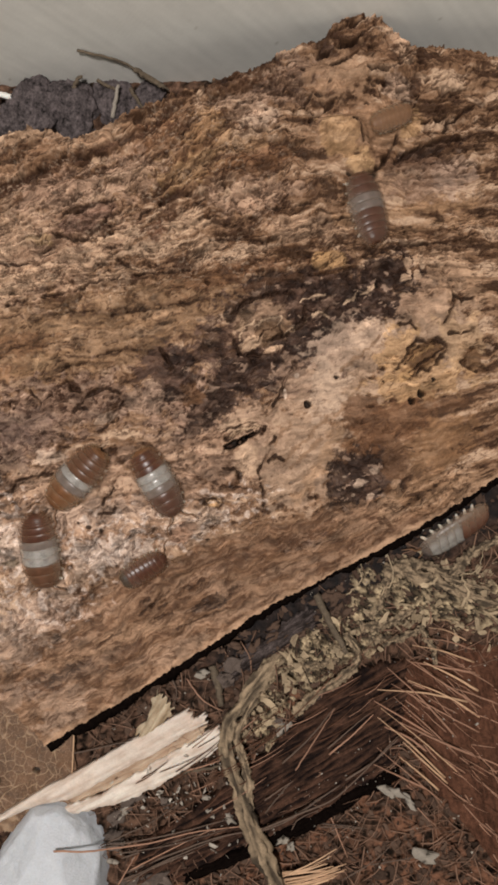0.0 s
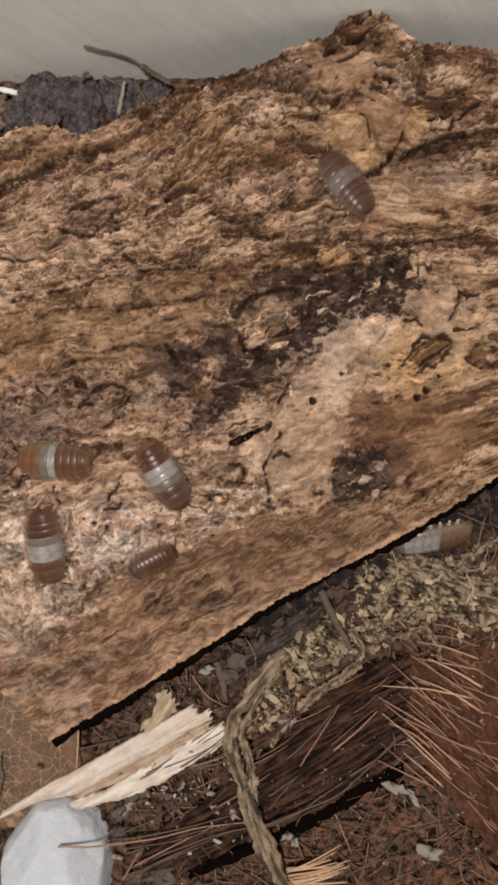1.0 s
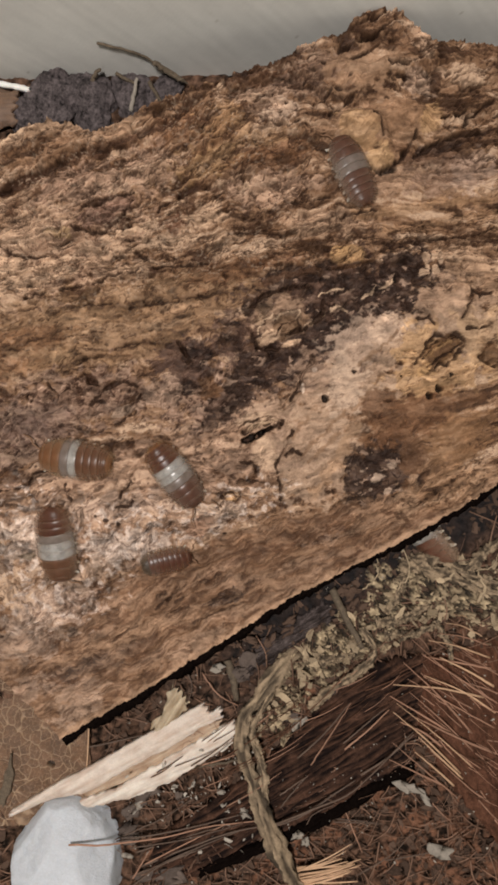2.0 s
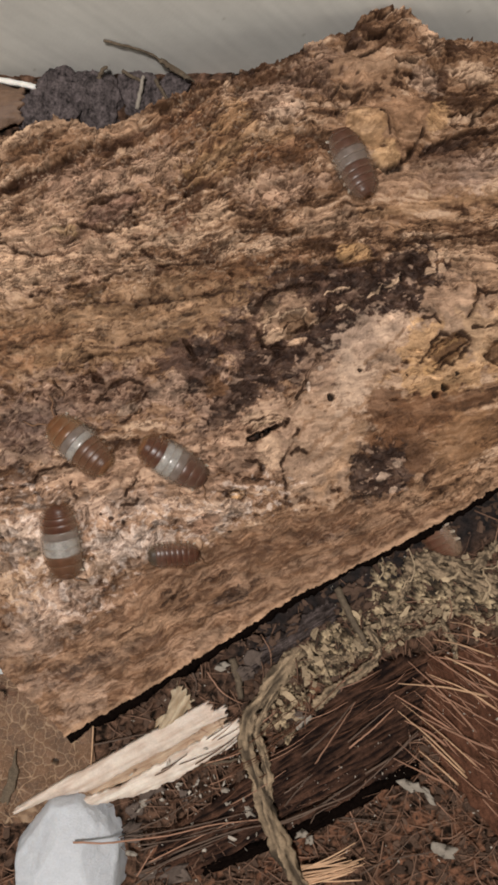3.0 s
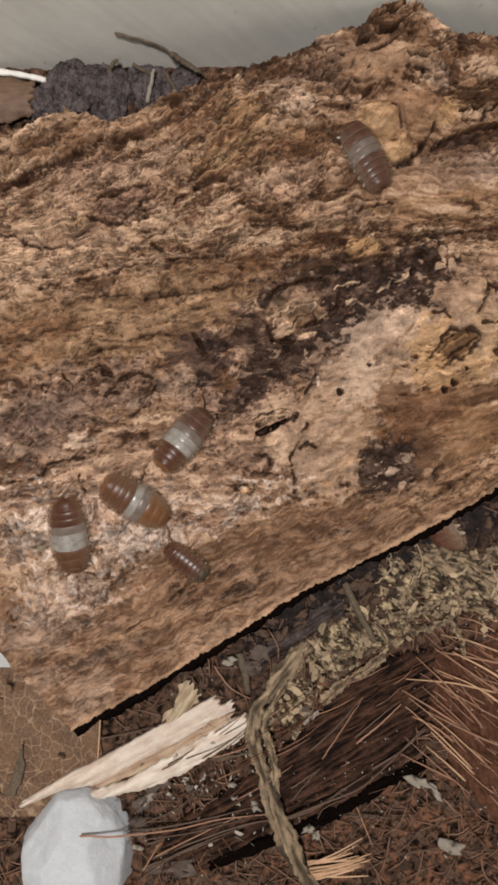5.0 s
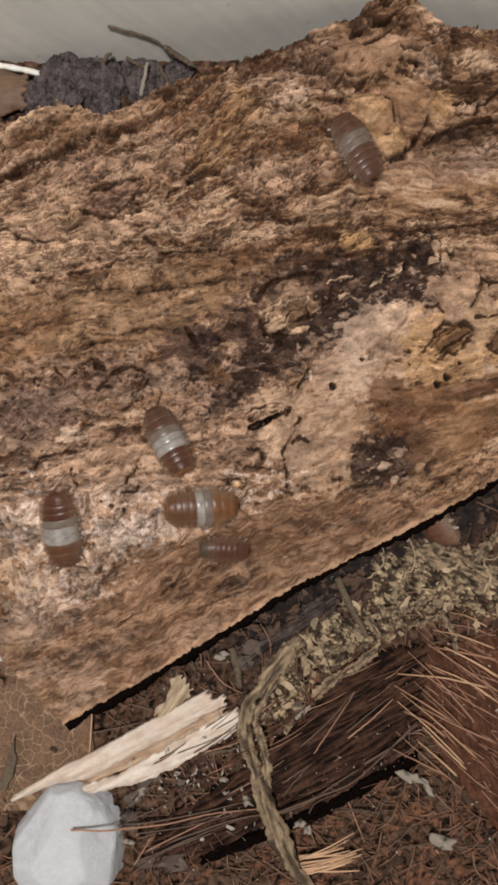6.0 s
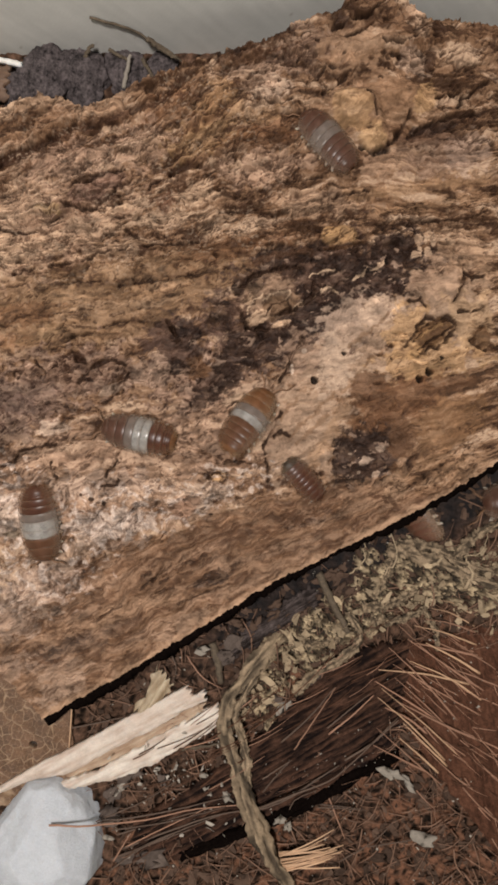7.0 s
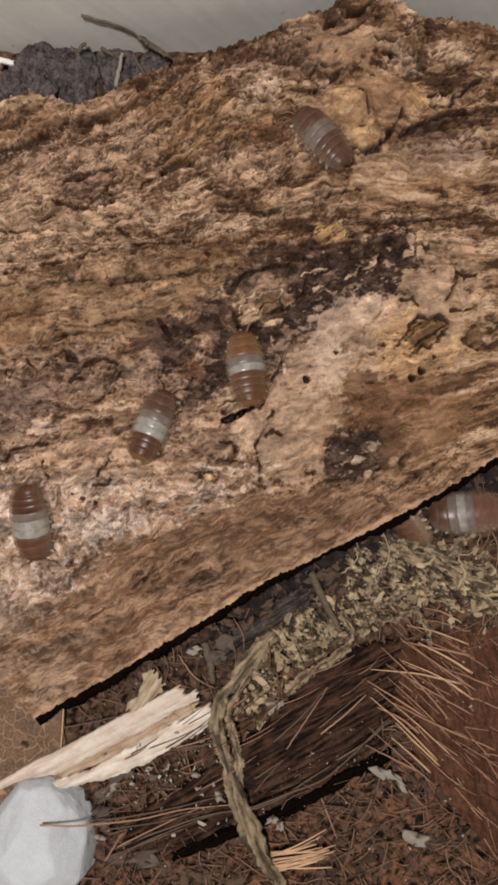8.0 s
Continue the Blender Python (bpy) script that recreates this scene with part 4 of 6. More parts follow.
LOW_EDGE = [(-64.3, -70.6), (-37.0, -55.1), (-32.2, -52.0), (-24.2, -47.4), (-14.1, -41.0), (-4.1, -34.4), (0.9, -30.9), (5.9, -28.3), (16.0, -23.1), (26.0, -17.9), (36.0, -12.1), (40.0, -9.3), (44.2, -6.7), (66.1, 6.2)]


def polyline(s, knots):
    k = np.array(knots)
    return np.interp(s, k[:, 0], k[:, 1])


def bark_grid(nu, nv):
    """Plan points of the slab, from the lower margin (v=0) to the upper one (v=1)."""
    u, v = np.meshgrid(np.linspace(0, 1, nu), np.linspace(0, 1, nv))
    left = -36.8 - 23.5 * np.clip(v / 0.345, 0, 1)
    x = left + (59 - left) * u
    low = polyline(x, LOW_EDGE)
    high = polyline(x, [(-64.3, 49.6), (-50.3, 51.8), (-44.2, 53.6), (-38.7, 55.7), (-34.7, 55.4), (-31.7, 54.0), (-28.2, 54.9), (-25.2, 57.1), (-21.2, 59.5), (-15.7, 60.6), (-12.3, 62.6), (-9.0, 63.8), (-5.5, 65.1), (-1.6, 66.0), (4.9, 68.5), (10.8, 71.8), (12.1, 71.4), (13.3, 73.0), (15.3, 74.8), (19.2, 76.0),
                        (22.4, 76.0), (24.8, 74.5), (27.3, 71.9), (29.4, 70.1), (33.8, 70.6), (38.6, 70.4), (50.0, 68.0), (66.1, 60.0)])
    rag = 0.25 * fbm(x / 1.2, x * 0 + 3, 4, 51) + 0.2 * fbm(x / 3.5, x * 0 + 9, 2, 52)
    low = low + 1.3 * rag * (1 + 0 * v)
    high = high + 1.6 * (0.30 * fbm(x / 1.1, x * 0 + 5, 4, 53) + 0.25 * fbm(x / 4, x * 0, 2, 54))
    y = low + (high - low) * v
    x = x + 0.5 * (1 - u) ** 12 * fbm(y / 2, y * 0, 3, 55)
    return x, y


# draws plan points inward with height so the outline fits the camera's view
def fit_to_view(x, y):
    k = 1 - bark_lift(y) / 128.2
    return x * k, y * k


BARK_TOP = []


def build_bark():
    x, y = bark_grid(1000, 820)
    relief, tint = bark_fields(x, y)
    soft_ = np.pad(relief, 1, mode="edge")
    relief = (2 * relief + soft_[:-2, 1:-1] + soft_[2:, 1:-1] + soft_[1:-1, :-2] + soft_[1:-1, 2:]) / 6
    z = bark_plane(x, y) + relief
    wx, wy = fit_to_view(x, y)
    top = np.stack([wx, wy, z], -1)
    # the back side needs far fewer points than the face; a skirt joins the two
    rows, cols = x.shape
    thick = 2.4 + 0.3 * fbm(x / 6, y / 6, 2, 57)
    low = np.stack([wx, wy, np.minimum(bark_plane(x, y) - thick, z - 0.5)], -1)
    low[0, :, 1] += 0.7
    low[3:-3, 3:-3, 2] -= 2.2
    ring = np.concatenate([np.arange(cols), np.arange(1, rows) * cols + cols - 1,
                           (rows - 1) * cols + np.arange(cols - 2, -1, -1), np.arange(rows - 2, 0, -1) * cols])
    skirt = rows * cols + np.arange(len(ring))
    back = low[np.ix_(np.linspace(0, rows - 1, 70).astype(int), np.linspace(0, cols - 1, 90).astype(int))]
    verts = np.concatenate([top.reshape(-1, 3), low.reshape(-1, 3)[ring], back.reshape(-1, 3)])
    faces = np.concatenate([grid_faces(rows, cols), np.stack([ring, skirt, np.roll(skirt, -1), np.roll(ring, -1)], -1),
                            grid_faces(70, 90)[:, ::-1] + rows * cols + len(ring)])
    flat = tint.reshape(-1, 3)
    color = np.concatenate([flat, flat[ring], np.broadcast_to(np.array((0.08, 0.045, 0.026)), (70 * 90, 3))])
    bark = empty("bark_slab")
    BARK_TOP.append(top[::4, ::4])
    part("inner_bark", mesh_of("inner_bark", verts, faces, M_BARK, color), bark)
    # black rim under the lower margin: dark outer bark plus its shade as colour
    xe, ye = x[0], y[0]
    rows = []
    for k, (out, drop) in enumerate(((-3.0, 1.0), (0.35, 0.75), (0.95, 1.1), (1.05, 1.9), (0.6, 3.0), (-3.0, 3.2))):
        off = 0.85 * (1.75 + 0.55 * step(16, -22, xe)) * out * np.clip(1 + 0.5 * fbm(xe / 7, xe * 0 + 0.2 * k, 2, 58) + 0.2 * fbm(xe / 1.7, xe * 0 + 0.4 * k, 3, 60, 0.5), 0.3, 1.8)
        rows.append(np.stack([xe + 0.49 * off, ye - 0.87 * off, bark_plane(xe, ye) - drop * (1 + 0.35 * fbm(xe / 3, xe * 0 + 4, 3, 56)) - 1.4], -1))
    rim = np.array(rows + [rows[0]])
    part("outer_bark_shade", mesh_of("outer_bark_shade", rim.reshape(-1, 3), grid_faces(*rim.shape[:2]), M_RIM_SHADE), bark, "blackish outer bark layer with painted shade along the lower margin")
    tagged(bark, "weathered slab of brown decaying cork bark, propped against the wall", "bark")


def bark_seat(x, y):
    """Height and slope on which a small animal of a few millimetres stands."""
    near = np.hypot(BARK_TOP[0][..., 0] - x, BARK_TOP[0][..., 1] - y) < 3.2
    gx, gy, z = (BARK_TOP[0][near] - np.array((x, y, 0))).T
    if len(z) < 20:
        return 14.0, 0.0, 0.0
    a, b, c = np.linalg.lstsq(np.stack([gx, gy, np.ones_like(gx)], 1), z, rcond=None)[0]
    return float(c) + 0.3, float(a), float(b)


# ---- woodlice ----
def shell_material(name, color, rim, rough=0.3, mottled=0.25):
    """Horny plate: clear margins, mottled middle."""
    m = material(name, color, rough, grain=0.9, grain_amount=mottled, fine=5, bump=0.05, spec=0.22, coat=0.0, light=0.12)
    nodes, links = m.node_tree.nodes, m.node_tree.links
    bsdf = nodes["Principled BSDF"]
    base = bsdf.inputs["Base Color"].links[0].from_socket
    edge = nodes.new("ShaderNodeAttribute")
    edge.attribute_name = "tint"
    apart = nodes.new("ShaderNodeSeparateColor")
    links.new(edge.outputs["Color"], apart.inputs["Color"])
    mix = nodes.new("ShaderNodeMix")
    mix.data_type = "RGBA"
    mix.inputs["B"].default_value = (*rim, 1)
    links.new(apart.outputs["Red"], mix.inputs["Factor"])
    links.new(base, mix.inputs["A"])
    pale = nodes.new("ShaderNodeMix")
    pale.data_type = "RGBA"
    pale.inputs["B"].default_value = (*[min(1, 1.6 * c + 0.012) for c in color], 1)
    links.new(apart.outputs["Green"], pale.inputs["Factor"])
    links.new(mix.outputs["Result"], pale.inputs["A"])
    links.new(pale.outputs["Result"], bsdf.inputs["Base Color"])
    clear = nodes.new("ShaderNodeMath")
    clear.operation = "MULTIPLY_ADD"
    clear.inputs[1].default_value, clear.inputs[2].default_value = -0.8, 0.98
    links.new(apart.outputs["Red"], clear.inputs[0])
    links.new(clear.outputs[0], bsdf.inputs["Alpha"])
    return m


S_BROWN = shell_material("shell_brown", (0.054, 0.020, 0.0115), (0.20, 0.105, 0.055))
S_DARK = shell_material("shell_dark", (0.042, 0.030, 0.021), (0.15, 0.10, 0.06), 0.42)
S_UMBER = shell_material("shell_umber", (0.078, 0.034, 0.017), (0.2, 0.11, 0.06), 0.32)
S_GREYBROWN = shell_material("shell_grey_brown", (0.066, 0.030, 0.019), (0.19, 0.12, 0.08))
S_AMBER = shell_material("shell_amber", (0.115, 0.048, 0.019), (0.27, 0.17, 0.095))
S_RUSSET = shell_material("shell_russet", (0.10, 0.043, 0.026), (0.3, 0.2, 0.13))
S_WHITE = shell_material("shell_white", (0.25, 0.236, 0.215), (0.25, 0.19, 0.14), 0.2, 0.45)
S_SMOKE = shell_material("shell_smoke", (0.125, 0.098, 0.082), (0.22, 0.165, 0.125))
S_TAWNY = shell_material("shell_tawny", (0.15, 0.078, 0.04), (0.24, 0.15, 0.09), 0.4)
S_LEG = material("leg", (0.5, 0.44, 0.36), 0.5, grain_amount=0.15, bump=0.1, light=0.3)
S_BELLY = material("belly", (0.17, 0.13, 0.10), 0.5, grain_amount=0.2, bump=0.2, light=0.3)
S_EYE = material("eye", (0.01, 0.008, 0.007), 0.2, grain_amount=0.1, bump=0.05, spec=0.6)
S_FEELER = material("feeler", (0.16, 0.085, 0.045), 0.5, grain_amount=0.2, bump=0.1)


def body_width(s):
    """Half width along the body, 0 at the brow and 1 at the tail, as a share of the widest."""
    s = np.clip(s, 0.004, 0.996)
    return (1 - np.abs(2 * s - 1) ** 3.5) ** (1 / 2.2) * (1 - 0.07 * (s - 0.5))


def plate(length, width, height, s0, s1, material_, flare=0.05, name="plate"):
    """One arched back plate from s0 (front) to s1 (rear), its rear edge standing proud and folded under."""
    rows = []
    n = 15
    phi = np.linspace(-1.52, 1.52, n)
    for f, grow, lift in ((0.0, 0.955, 0.0), (0.25, 0.985, 0.0), (0.6, 1.0, 0.01), (0.92, 1.0 + flare, 0.02), (1.0, 1.0 + 0.7 * flare, 0.01), (0.97, 0.93, -0.02)):
        s = s0 + (s1 - s0) * f
        w = width * float(body_width(np.array(s))) * grow
        h = height * float(body_width(np.array(s))) ** 0.62 * grow + lift * height
        sweep = length * np.abs(np.sin(phi)) ** 3 * (0.035 + 0.25 * (s1 - s0) * f if s > 0.1 else -0.01)
        rows.append(np.stack([length * (0.5 - s) - sweep, w * np.sin(phi) * (1 + 0.04 * np.abs(np.sin(phi)) ** 4),
                              0.06 * height + h * np.cos(phi) ** 0.72], -1))
    pts = np.array(rows)
    rim = np.abs(np.sin(phi)) ** 3
    rim = np.broadcast_to(rim, (6, n)) * 0.9 + np.array([0, 0, 0.1, 0.7, 1.0, 0.5])[:, None] * 0.34
    mid = np.exp(-(phi / 0.10) ** 2)[None] * np.array([0, 0.1, 0.4, 0.55, 0.2, 0])[:, None]
    side = np.exp(-((np.abs(phi) - 0.75) / 0.12) ** 2)[None] * np.array([0.1, 0.4, 0.5, 0.25, 0, 0])[:, None]
    tint = np.stack([rim, mid + side, 0 * rim], -1).reshape(-1, 3)
    return mesh_of(name, pts.reshape(-1, 3), grid_faces(6, n)[:, ::-1], material_, tint)


def build_woodlouse(length, width, height, dress, label, feelers=0.24):
    """dress: materials of the head, seven body plates, five tail plates and the tail tip."""
    louse = empty("woodlouse")
    cuts = [0.0, 0.085, 0.20, 0.315, 0.425, 0.53, 0.635, 0.735, 0.825, 0.86, 0.892, 0.922, 0.95, 0.972, 1.0]
    names = ["head"] + ["body_plate"] * 7 + ["tail_plate"] * 5 + ["tail_tip"]
    made = []
    for i, name in enumerate(names):
        made.append(part(name, plate(length, width, height, cuts[i], min(1.0, cuts[i + 1] + 0.012), dress[i], 0.022 if i else 0.008, name), louse))
    # soft underside
    u, v = np.meshgrid(np.linspace(0.02, 0.98, 16), np.linspace(0, 2 * np.pi, 13))
    w = body_width(u)
    under = np.stack([length * (0.5 - u), 0.86 * width * w * np.cos(v), 0.26 * height * w + 0.24 * height * w * np.sin(v) + 0.05 * height], -1)
    part("belly", mesh_of("belly", under.reshape(-1, 3), grid_faces(13, 16), S_BELLY), louse, "pale soft underside")
    for side in (-1, 1):
        for i in range(1, 8):
            s = (cuts[i] + cuts[i + 1]) / 2
            x, w = length * (0.5 - s), width * float(body_width(np.array(s)))
            fore = 0.05 * length * (4 - i) / 3
            knots = [(x, side * 0.28 * w, 0.16 * height), (x + 0.4 * fore, side * 0.66 * w, 0.2 * height), (x + fore, side * 0.86 * w, 0.02 * height), (x + 1.4 * fore, side * 0.9 * w, -0.07 * height)]
            leg = tube(curve_points(knots, 7), [0.028 * length * k for k in (1.1, 1.1, 1, 0.85, 0.7, 0.5, 0.25)], 6)
            part("leg", mesh_of("leg", *leg, S_LEG), louse)
        x = length * 0.485
        knots = [(x - 0.02 * length, side * 0.2 * width, 0.3 * height), (x + 0.35 * feelers * length, side * 0.48 * width, 0.4 * height),
                 (x + 0.5 * feelers * length, side * 0.75 * width, 0.3 * height), (x + feelers * length, side * 0.9 * width, 0.1 * height)]
        part("feeler", mesh_of("feeler", *tube(curve_points(knots, 9), [0.011 * length * k for k in (1.2, 1.2, 1.1, 1.2, 1.0, 0.9, 0.9, 0.7, 0.3)], 5), S_FEELER), made[0], "thin jointed feeler")
        eye = bmesh.new()
        bmesh.ops.create_uvsphere(eye, u_segments=8, v_segments=6, radius=0.018 * length * MM)
        bmesh.ops.translate(eye, verts=eye.verts, vec=(0.445 * length * MM, side * 0.36 * width * MM, 0.5 * height * MM))
        me = bpy.data.meshes.new("eye")
        eye.to_mesh(me)
        eye.free()
        me.materials.append(S_EYE)
        part("eye", me, made[0], "black eye")
        tail = tube([(-0.46 * length, side * 0.14 * width, 0.1 * height), (-0.505 * length, side * 0.16 * width, 0.08 * height)], [0.02 * length, 0.01 * length], 6)
        part("tail_spur", mesh_of("tail_spur", *tail, dress[13]), louse)
    return tagged(louse, label, "woodlouse", "woodlice on the bark")


def dressed(fore, band, rear, tip, first=3, last=5):
    return [fore] * first + [band] * (last - first + 1) + [rear] * (12 - last) + [tip] * 2


LOUSE_TOP = build_woodlouse(12.6, 3.2, 2.7, dressed(S_GREYBROWN, S_SMOKE, S_GREYBROWN, S_BROWN, 3, 4), "grey-brown woodlouse with a smoky pale band, walking on bark")
LOUSE_RUNNER = build_woodlouse(7.4, 2.1, 1.8, [S_TAWNY] * 14, "small plain tawny brown woodlouse running over bark")
LOUSE_AMBER = build_woodlouse(13.0, 3.6, 3.0, [S_AMBER, S_AMBER, S_AMBER, S_SMOKE, S_WHITE] + [S_UMBER] * 6 + [S_AMBER] * 3, "amber-headed woodlouse with a whitish band and brown tail", 0.3)
LOUSE_BANDED = build_woodlouse(13.0, 3.35, 3.1, [S_GREYBROWN] * 3 + [S_SMOKE, S_WHITE, S_WHITE] + [S_BROWN] * 5 + [S_AMBER] * 3, "brown woodlouse with a broad whitish band, turning on bark")
LOUSE_RESTING = build_woodlouse(13.4, 3.6, 3.0, [S_UMBER] * 3 + [S_WHITE] * 2 + [S_SMOKE] + [S_BROWN] * 8, "resting dark brown woodlouse with a white band", 0.1)
LOUSE_SMALL = build_woodlouse(9.0, 2.4, 2.1, [S_BROWN] * 6 + [S_GREYBROWN] * 2 + [S_DARK] * 6, "small dark brown woodlouse with fine pale seams", 0.17)
LOUSE_TURNED = build_woodlouse(14.6, 3.7, 3.0, [S_SMOKE] + [S_WHITE] * 4 + [S_RUSSET] * 9, "russet and white woodlouse lying on its side under the bark edge")
LOUSE_LATE = build_woodlouse(14.5, 4.0, 3.3, [S_GREYBROWN, S_GREYBROWN, S_SMOKE, S_WHITE, S_SMOKE] + [S_RUSSET] * 9, "brown woodlouse with a pale band crawling below the bark")



# ---- things in the litter ----
def strip(name, material_, near, far, z, thick, color, stain, crown=0.6, n=90, m=16, rag=0.5, groove=0.3, seed=0, ends=1.2, run=7.0):
    """A slab between two plan lines, with grain along it, ragged ends and real thickness."""
    lo, hi = curve_points([(*p, 0) for p in near], n), curve_points([(*p, 0) for p in far], n)
    v = np.linspace(0, 1, m)[None, :, None]
    top = lo[:, None] + (hi - lo)[:, None] * v
    along = np.linspace(0, 1, n)[:, None] + 0 * v[..., 0]
    across = v[..., 0] + 0 * along
    way = (lo[-1] + hi[-1] - lo[0] - hi[0])[:2]
    size = np.linalg.norm(way) / 2
    way = way / np.linalg.norm(way)
    push = ends * fbm(across * 5, across * 0 + seed, 3, 200 + seed)
    tail = step(0.9, 1.0, along) - step(0.1, 0.0, along)
    top[..., 0] += way[0] * push * tail
    top[..., 1] += way[1] * push * tail
    margin = rag * fbm(along * size / 2.5, along * 0 + seed, 4, 210 + seed) * (step(0.8, 1, across) - step(0.2, 0, across))
    top[..., 0] -= way[1] * margin
    top[..., 1] += way[0] * margin
    x, y = top[..., 0], top[..., 1]
    a, b = x * way[0] + y * way[1], y * way[0] - x * way[1]
    line = fbm(a / run, b / 0.7, 3, 220 + seed)
    height = z(x, y) if callable(z) else z
    top[..., 2] = height + crown * (1 - (2 * across - 1) ** 2) + groove * line + 0.4 * groove * fbm(a / 1.2, b / 1.0, 3, 230 + seed)
    under = top.copy()
    under[..., 2] = height - thick
    t = np.clip(0.4 + 0.7 * line + 0.5 * fbm(a / 5, b / 2.5, 3, 240 + seed), 0, 1)
    tint = blend(np.broadcast_to(np.array(color), x.shape + (3,)), np.array(stain), t)
    verts, faces = slab(top, under)
    return mesh_of(name, verts, faces, material_, np.concatenate([tint.reshape(-1, 3)] * 2))


def rod(name, material_, knots, radius, sides=6, n=14, taper=0.35, parent=None, wobble=0.0, seed=0):
    p = curve_points(knots, n)
    if wobble:
        s = np.linspace(0, 9, n)
        p[:, 0] += wobble * fbm(s, s * 0 + seed, 2, 250)
        p[:, 1] += wobble * fbm(s, s * 0 + seed, 2, 251)
    r = radius * (1 - (1 - taper) * np.linspace(0, 1, n) ** 1.5)
    return part(name, mesh_of(name, *tube(p, r, sides), material_), parent)


def chip(name, material_, centre, r, z, long=1.4, turn=0.0, thick=0.35, tilt=8.0, label="", category="chip"):
    """A flat broken flake with an uneven outline, a domed face and a thickness."""
    seed = int(abs(centre[0] * 13 + centre[1] * 7))
    a = np.linspace(0, 2 * np.pi, 15)[:-1] + 0.25 * np.sin(np.arange(14) * 2.7 + seed)
    rad = r * (1 + 0.6 * fbm(2.4 * np.cos(a), 2.4 * np.sin(a), 4, 300 + seed, 0.75))
    rings = []
    for f, h in ((1.0, -thick), (1.0, 0.0), (0.93, 0.05), (0.5, 0.08), (0.02, 0.1)):
        rings.append(np.stack([long * rad * f * np.cos(a), rad * f * np.sin(a), h + 0.15 * r * fbm(1.5 * f * np.cos(a), 1.5 * f * np.sin(a) + seed, 3, 310)], -1))
    ring = np.array(rings)
    ring = np.concatenate([ring, ring[:, :1]], 1)
    ob = part(name, mesh_of(name, ring.reshape(-1, 3), grid_faces(*ring.shape[:2]), material_, smooth=False))
    ob.matrix_basis = pose(centre[0] * MM, centre[1] * MM, z * MM, tilt, -tilt * 0.6, turn)
    return tagged(ob, label, category)


def lump(name, material_, centre, radii, z, seed, facets=15, soft=0.35, turn=0.0, detail=5, rough=0.05, faces=(), blunt=26.0):
    """A broken stone: a solid cut by planes, its edges worn."""
    rng = np.random.RandomState(seed)
    normals = rng.normal(size=(facets, 3))
    normals /= np.linalg.norm(normals, axis=1, keepdims=True)
    reach = 0.80 + 0.2 * rng.rand(facets)
    if faces:
        normals = np.array([(math.cos(radians(a)) * math.cos(radians(e)), math.sin(radians(a)) * math.cos(radians(e)), math.sin(radians(e))) for a, e, _ in faces])
        reach = np.array([r for _, _, r in faces])
    bm = bmesh.new()
    bmesh.ops.create_icosphere(bm, subdivisions=detail, radius=1.0)
    d = np.array([v.co[:] for v in bm.verts])
    d /= np.linalg.norm(d, axis=1, keepdims=True)
    cut = reach / np.maximum(d @ normals.T, 0.02)
    k = blunt
    r = (cut ** -k).sum(1) ** (-1 / k)
    r = r * (1 - soft * 0.1) + 0.1 * soft
    r = r + rough * np.array([noise.fractal(Vector(p) * 2.6 + Vector((seed, 0, 0)), 0.55, 2.1, 6) for p in d])
    for v, p in zip(bm.verts, d * r[:, None] * np.array(radii) * MM):
        v.co = p
    for f in bm.faces:
        f.smooth = True
    me = bpy.data.meshes.new(name)
    bm.to_mesh(me)
    bm.free()
    me.materials.append(material_)
    ob = new(name, me)
    ob.matrix_basis = pose(centre[0] * MM, centre[1] * MM, z * MM, 0, 0, turn)
    return ob


def build_stick():
    stick = empty("split_stick")
    pale, warm = (0.58, 0.50, 0.425), (0.45, 0.35, 0.28)
    part("upper_splinter", strip("upper_splinter", M_WOOD, [(-47.1, -70.9), (-39.6, -67.7), (-32.7, -66.1), (-24.9, -61.6), (-16.6, -57.3), (-9.8, -52.8)],
                                  [(-46.9, -69.9), (-39.6, -65.3), (-32.3, -61.5), (-23.9, -56.7), (-16.6, -52.7), (-11.4, -49.7)], 5.9, 1.8, pale, warm, 0.45, 120, 24, seed=1, rag=0.16, ends=1.1, groove=0.1), stick)
    part("lower_splinter", strip("lower_splinter", M_WOOD, [(-34.3, -69.3), (-27.5, -68.0), (-20.1, -65.6), (-13.9, -62.1), (-8.7, -59.1), (-5.2, -56.5)],
                                  [(-34.8, -68.1), (-27.5, -65.5), (-20.7, -61.6), (-14.4, -57.9), (-9.2, -54.9), (-5.6, -52.8)], 5.9, 1.8, (0.63, 0.565, 0.485), warm, 0.35, 120, 24, seed=2, rag=0.5, ends=0.9, groove=0.1), stick)
    part("groove", strip("groove", M_WOOD, [(-33.7, -68.1), (-25.0, -64.2), (-16.6, -59.9), (-8.0, -55.0)], [(-33.5, -66.2), (-25.1, -61.9), (-16.6, -57.5), (-8.8, -52.8)],
                         4.9, 1.2, (0.30, 0.20, 0.13), (0.46, 0.35, 0.25), 0.1, seed=3, rag=0.1), stick, "brown groove between the splinters")
    part("prong", strip("prong", M_WOOD, [(-15.0, -55.4), (-10.8, -53.6), (-7.6, -52.2)], [(-15.0, -54.4), (-11.1, -52.0), (-8.5, -50.5)], 6.1, 1.4, pale, warm, 0.3, n=40, m=8, seed=4, rag=0.15), stick)
    tagged(stick, "pale cream split wood stick with ragged ends on soil", "stick")


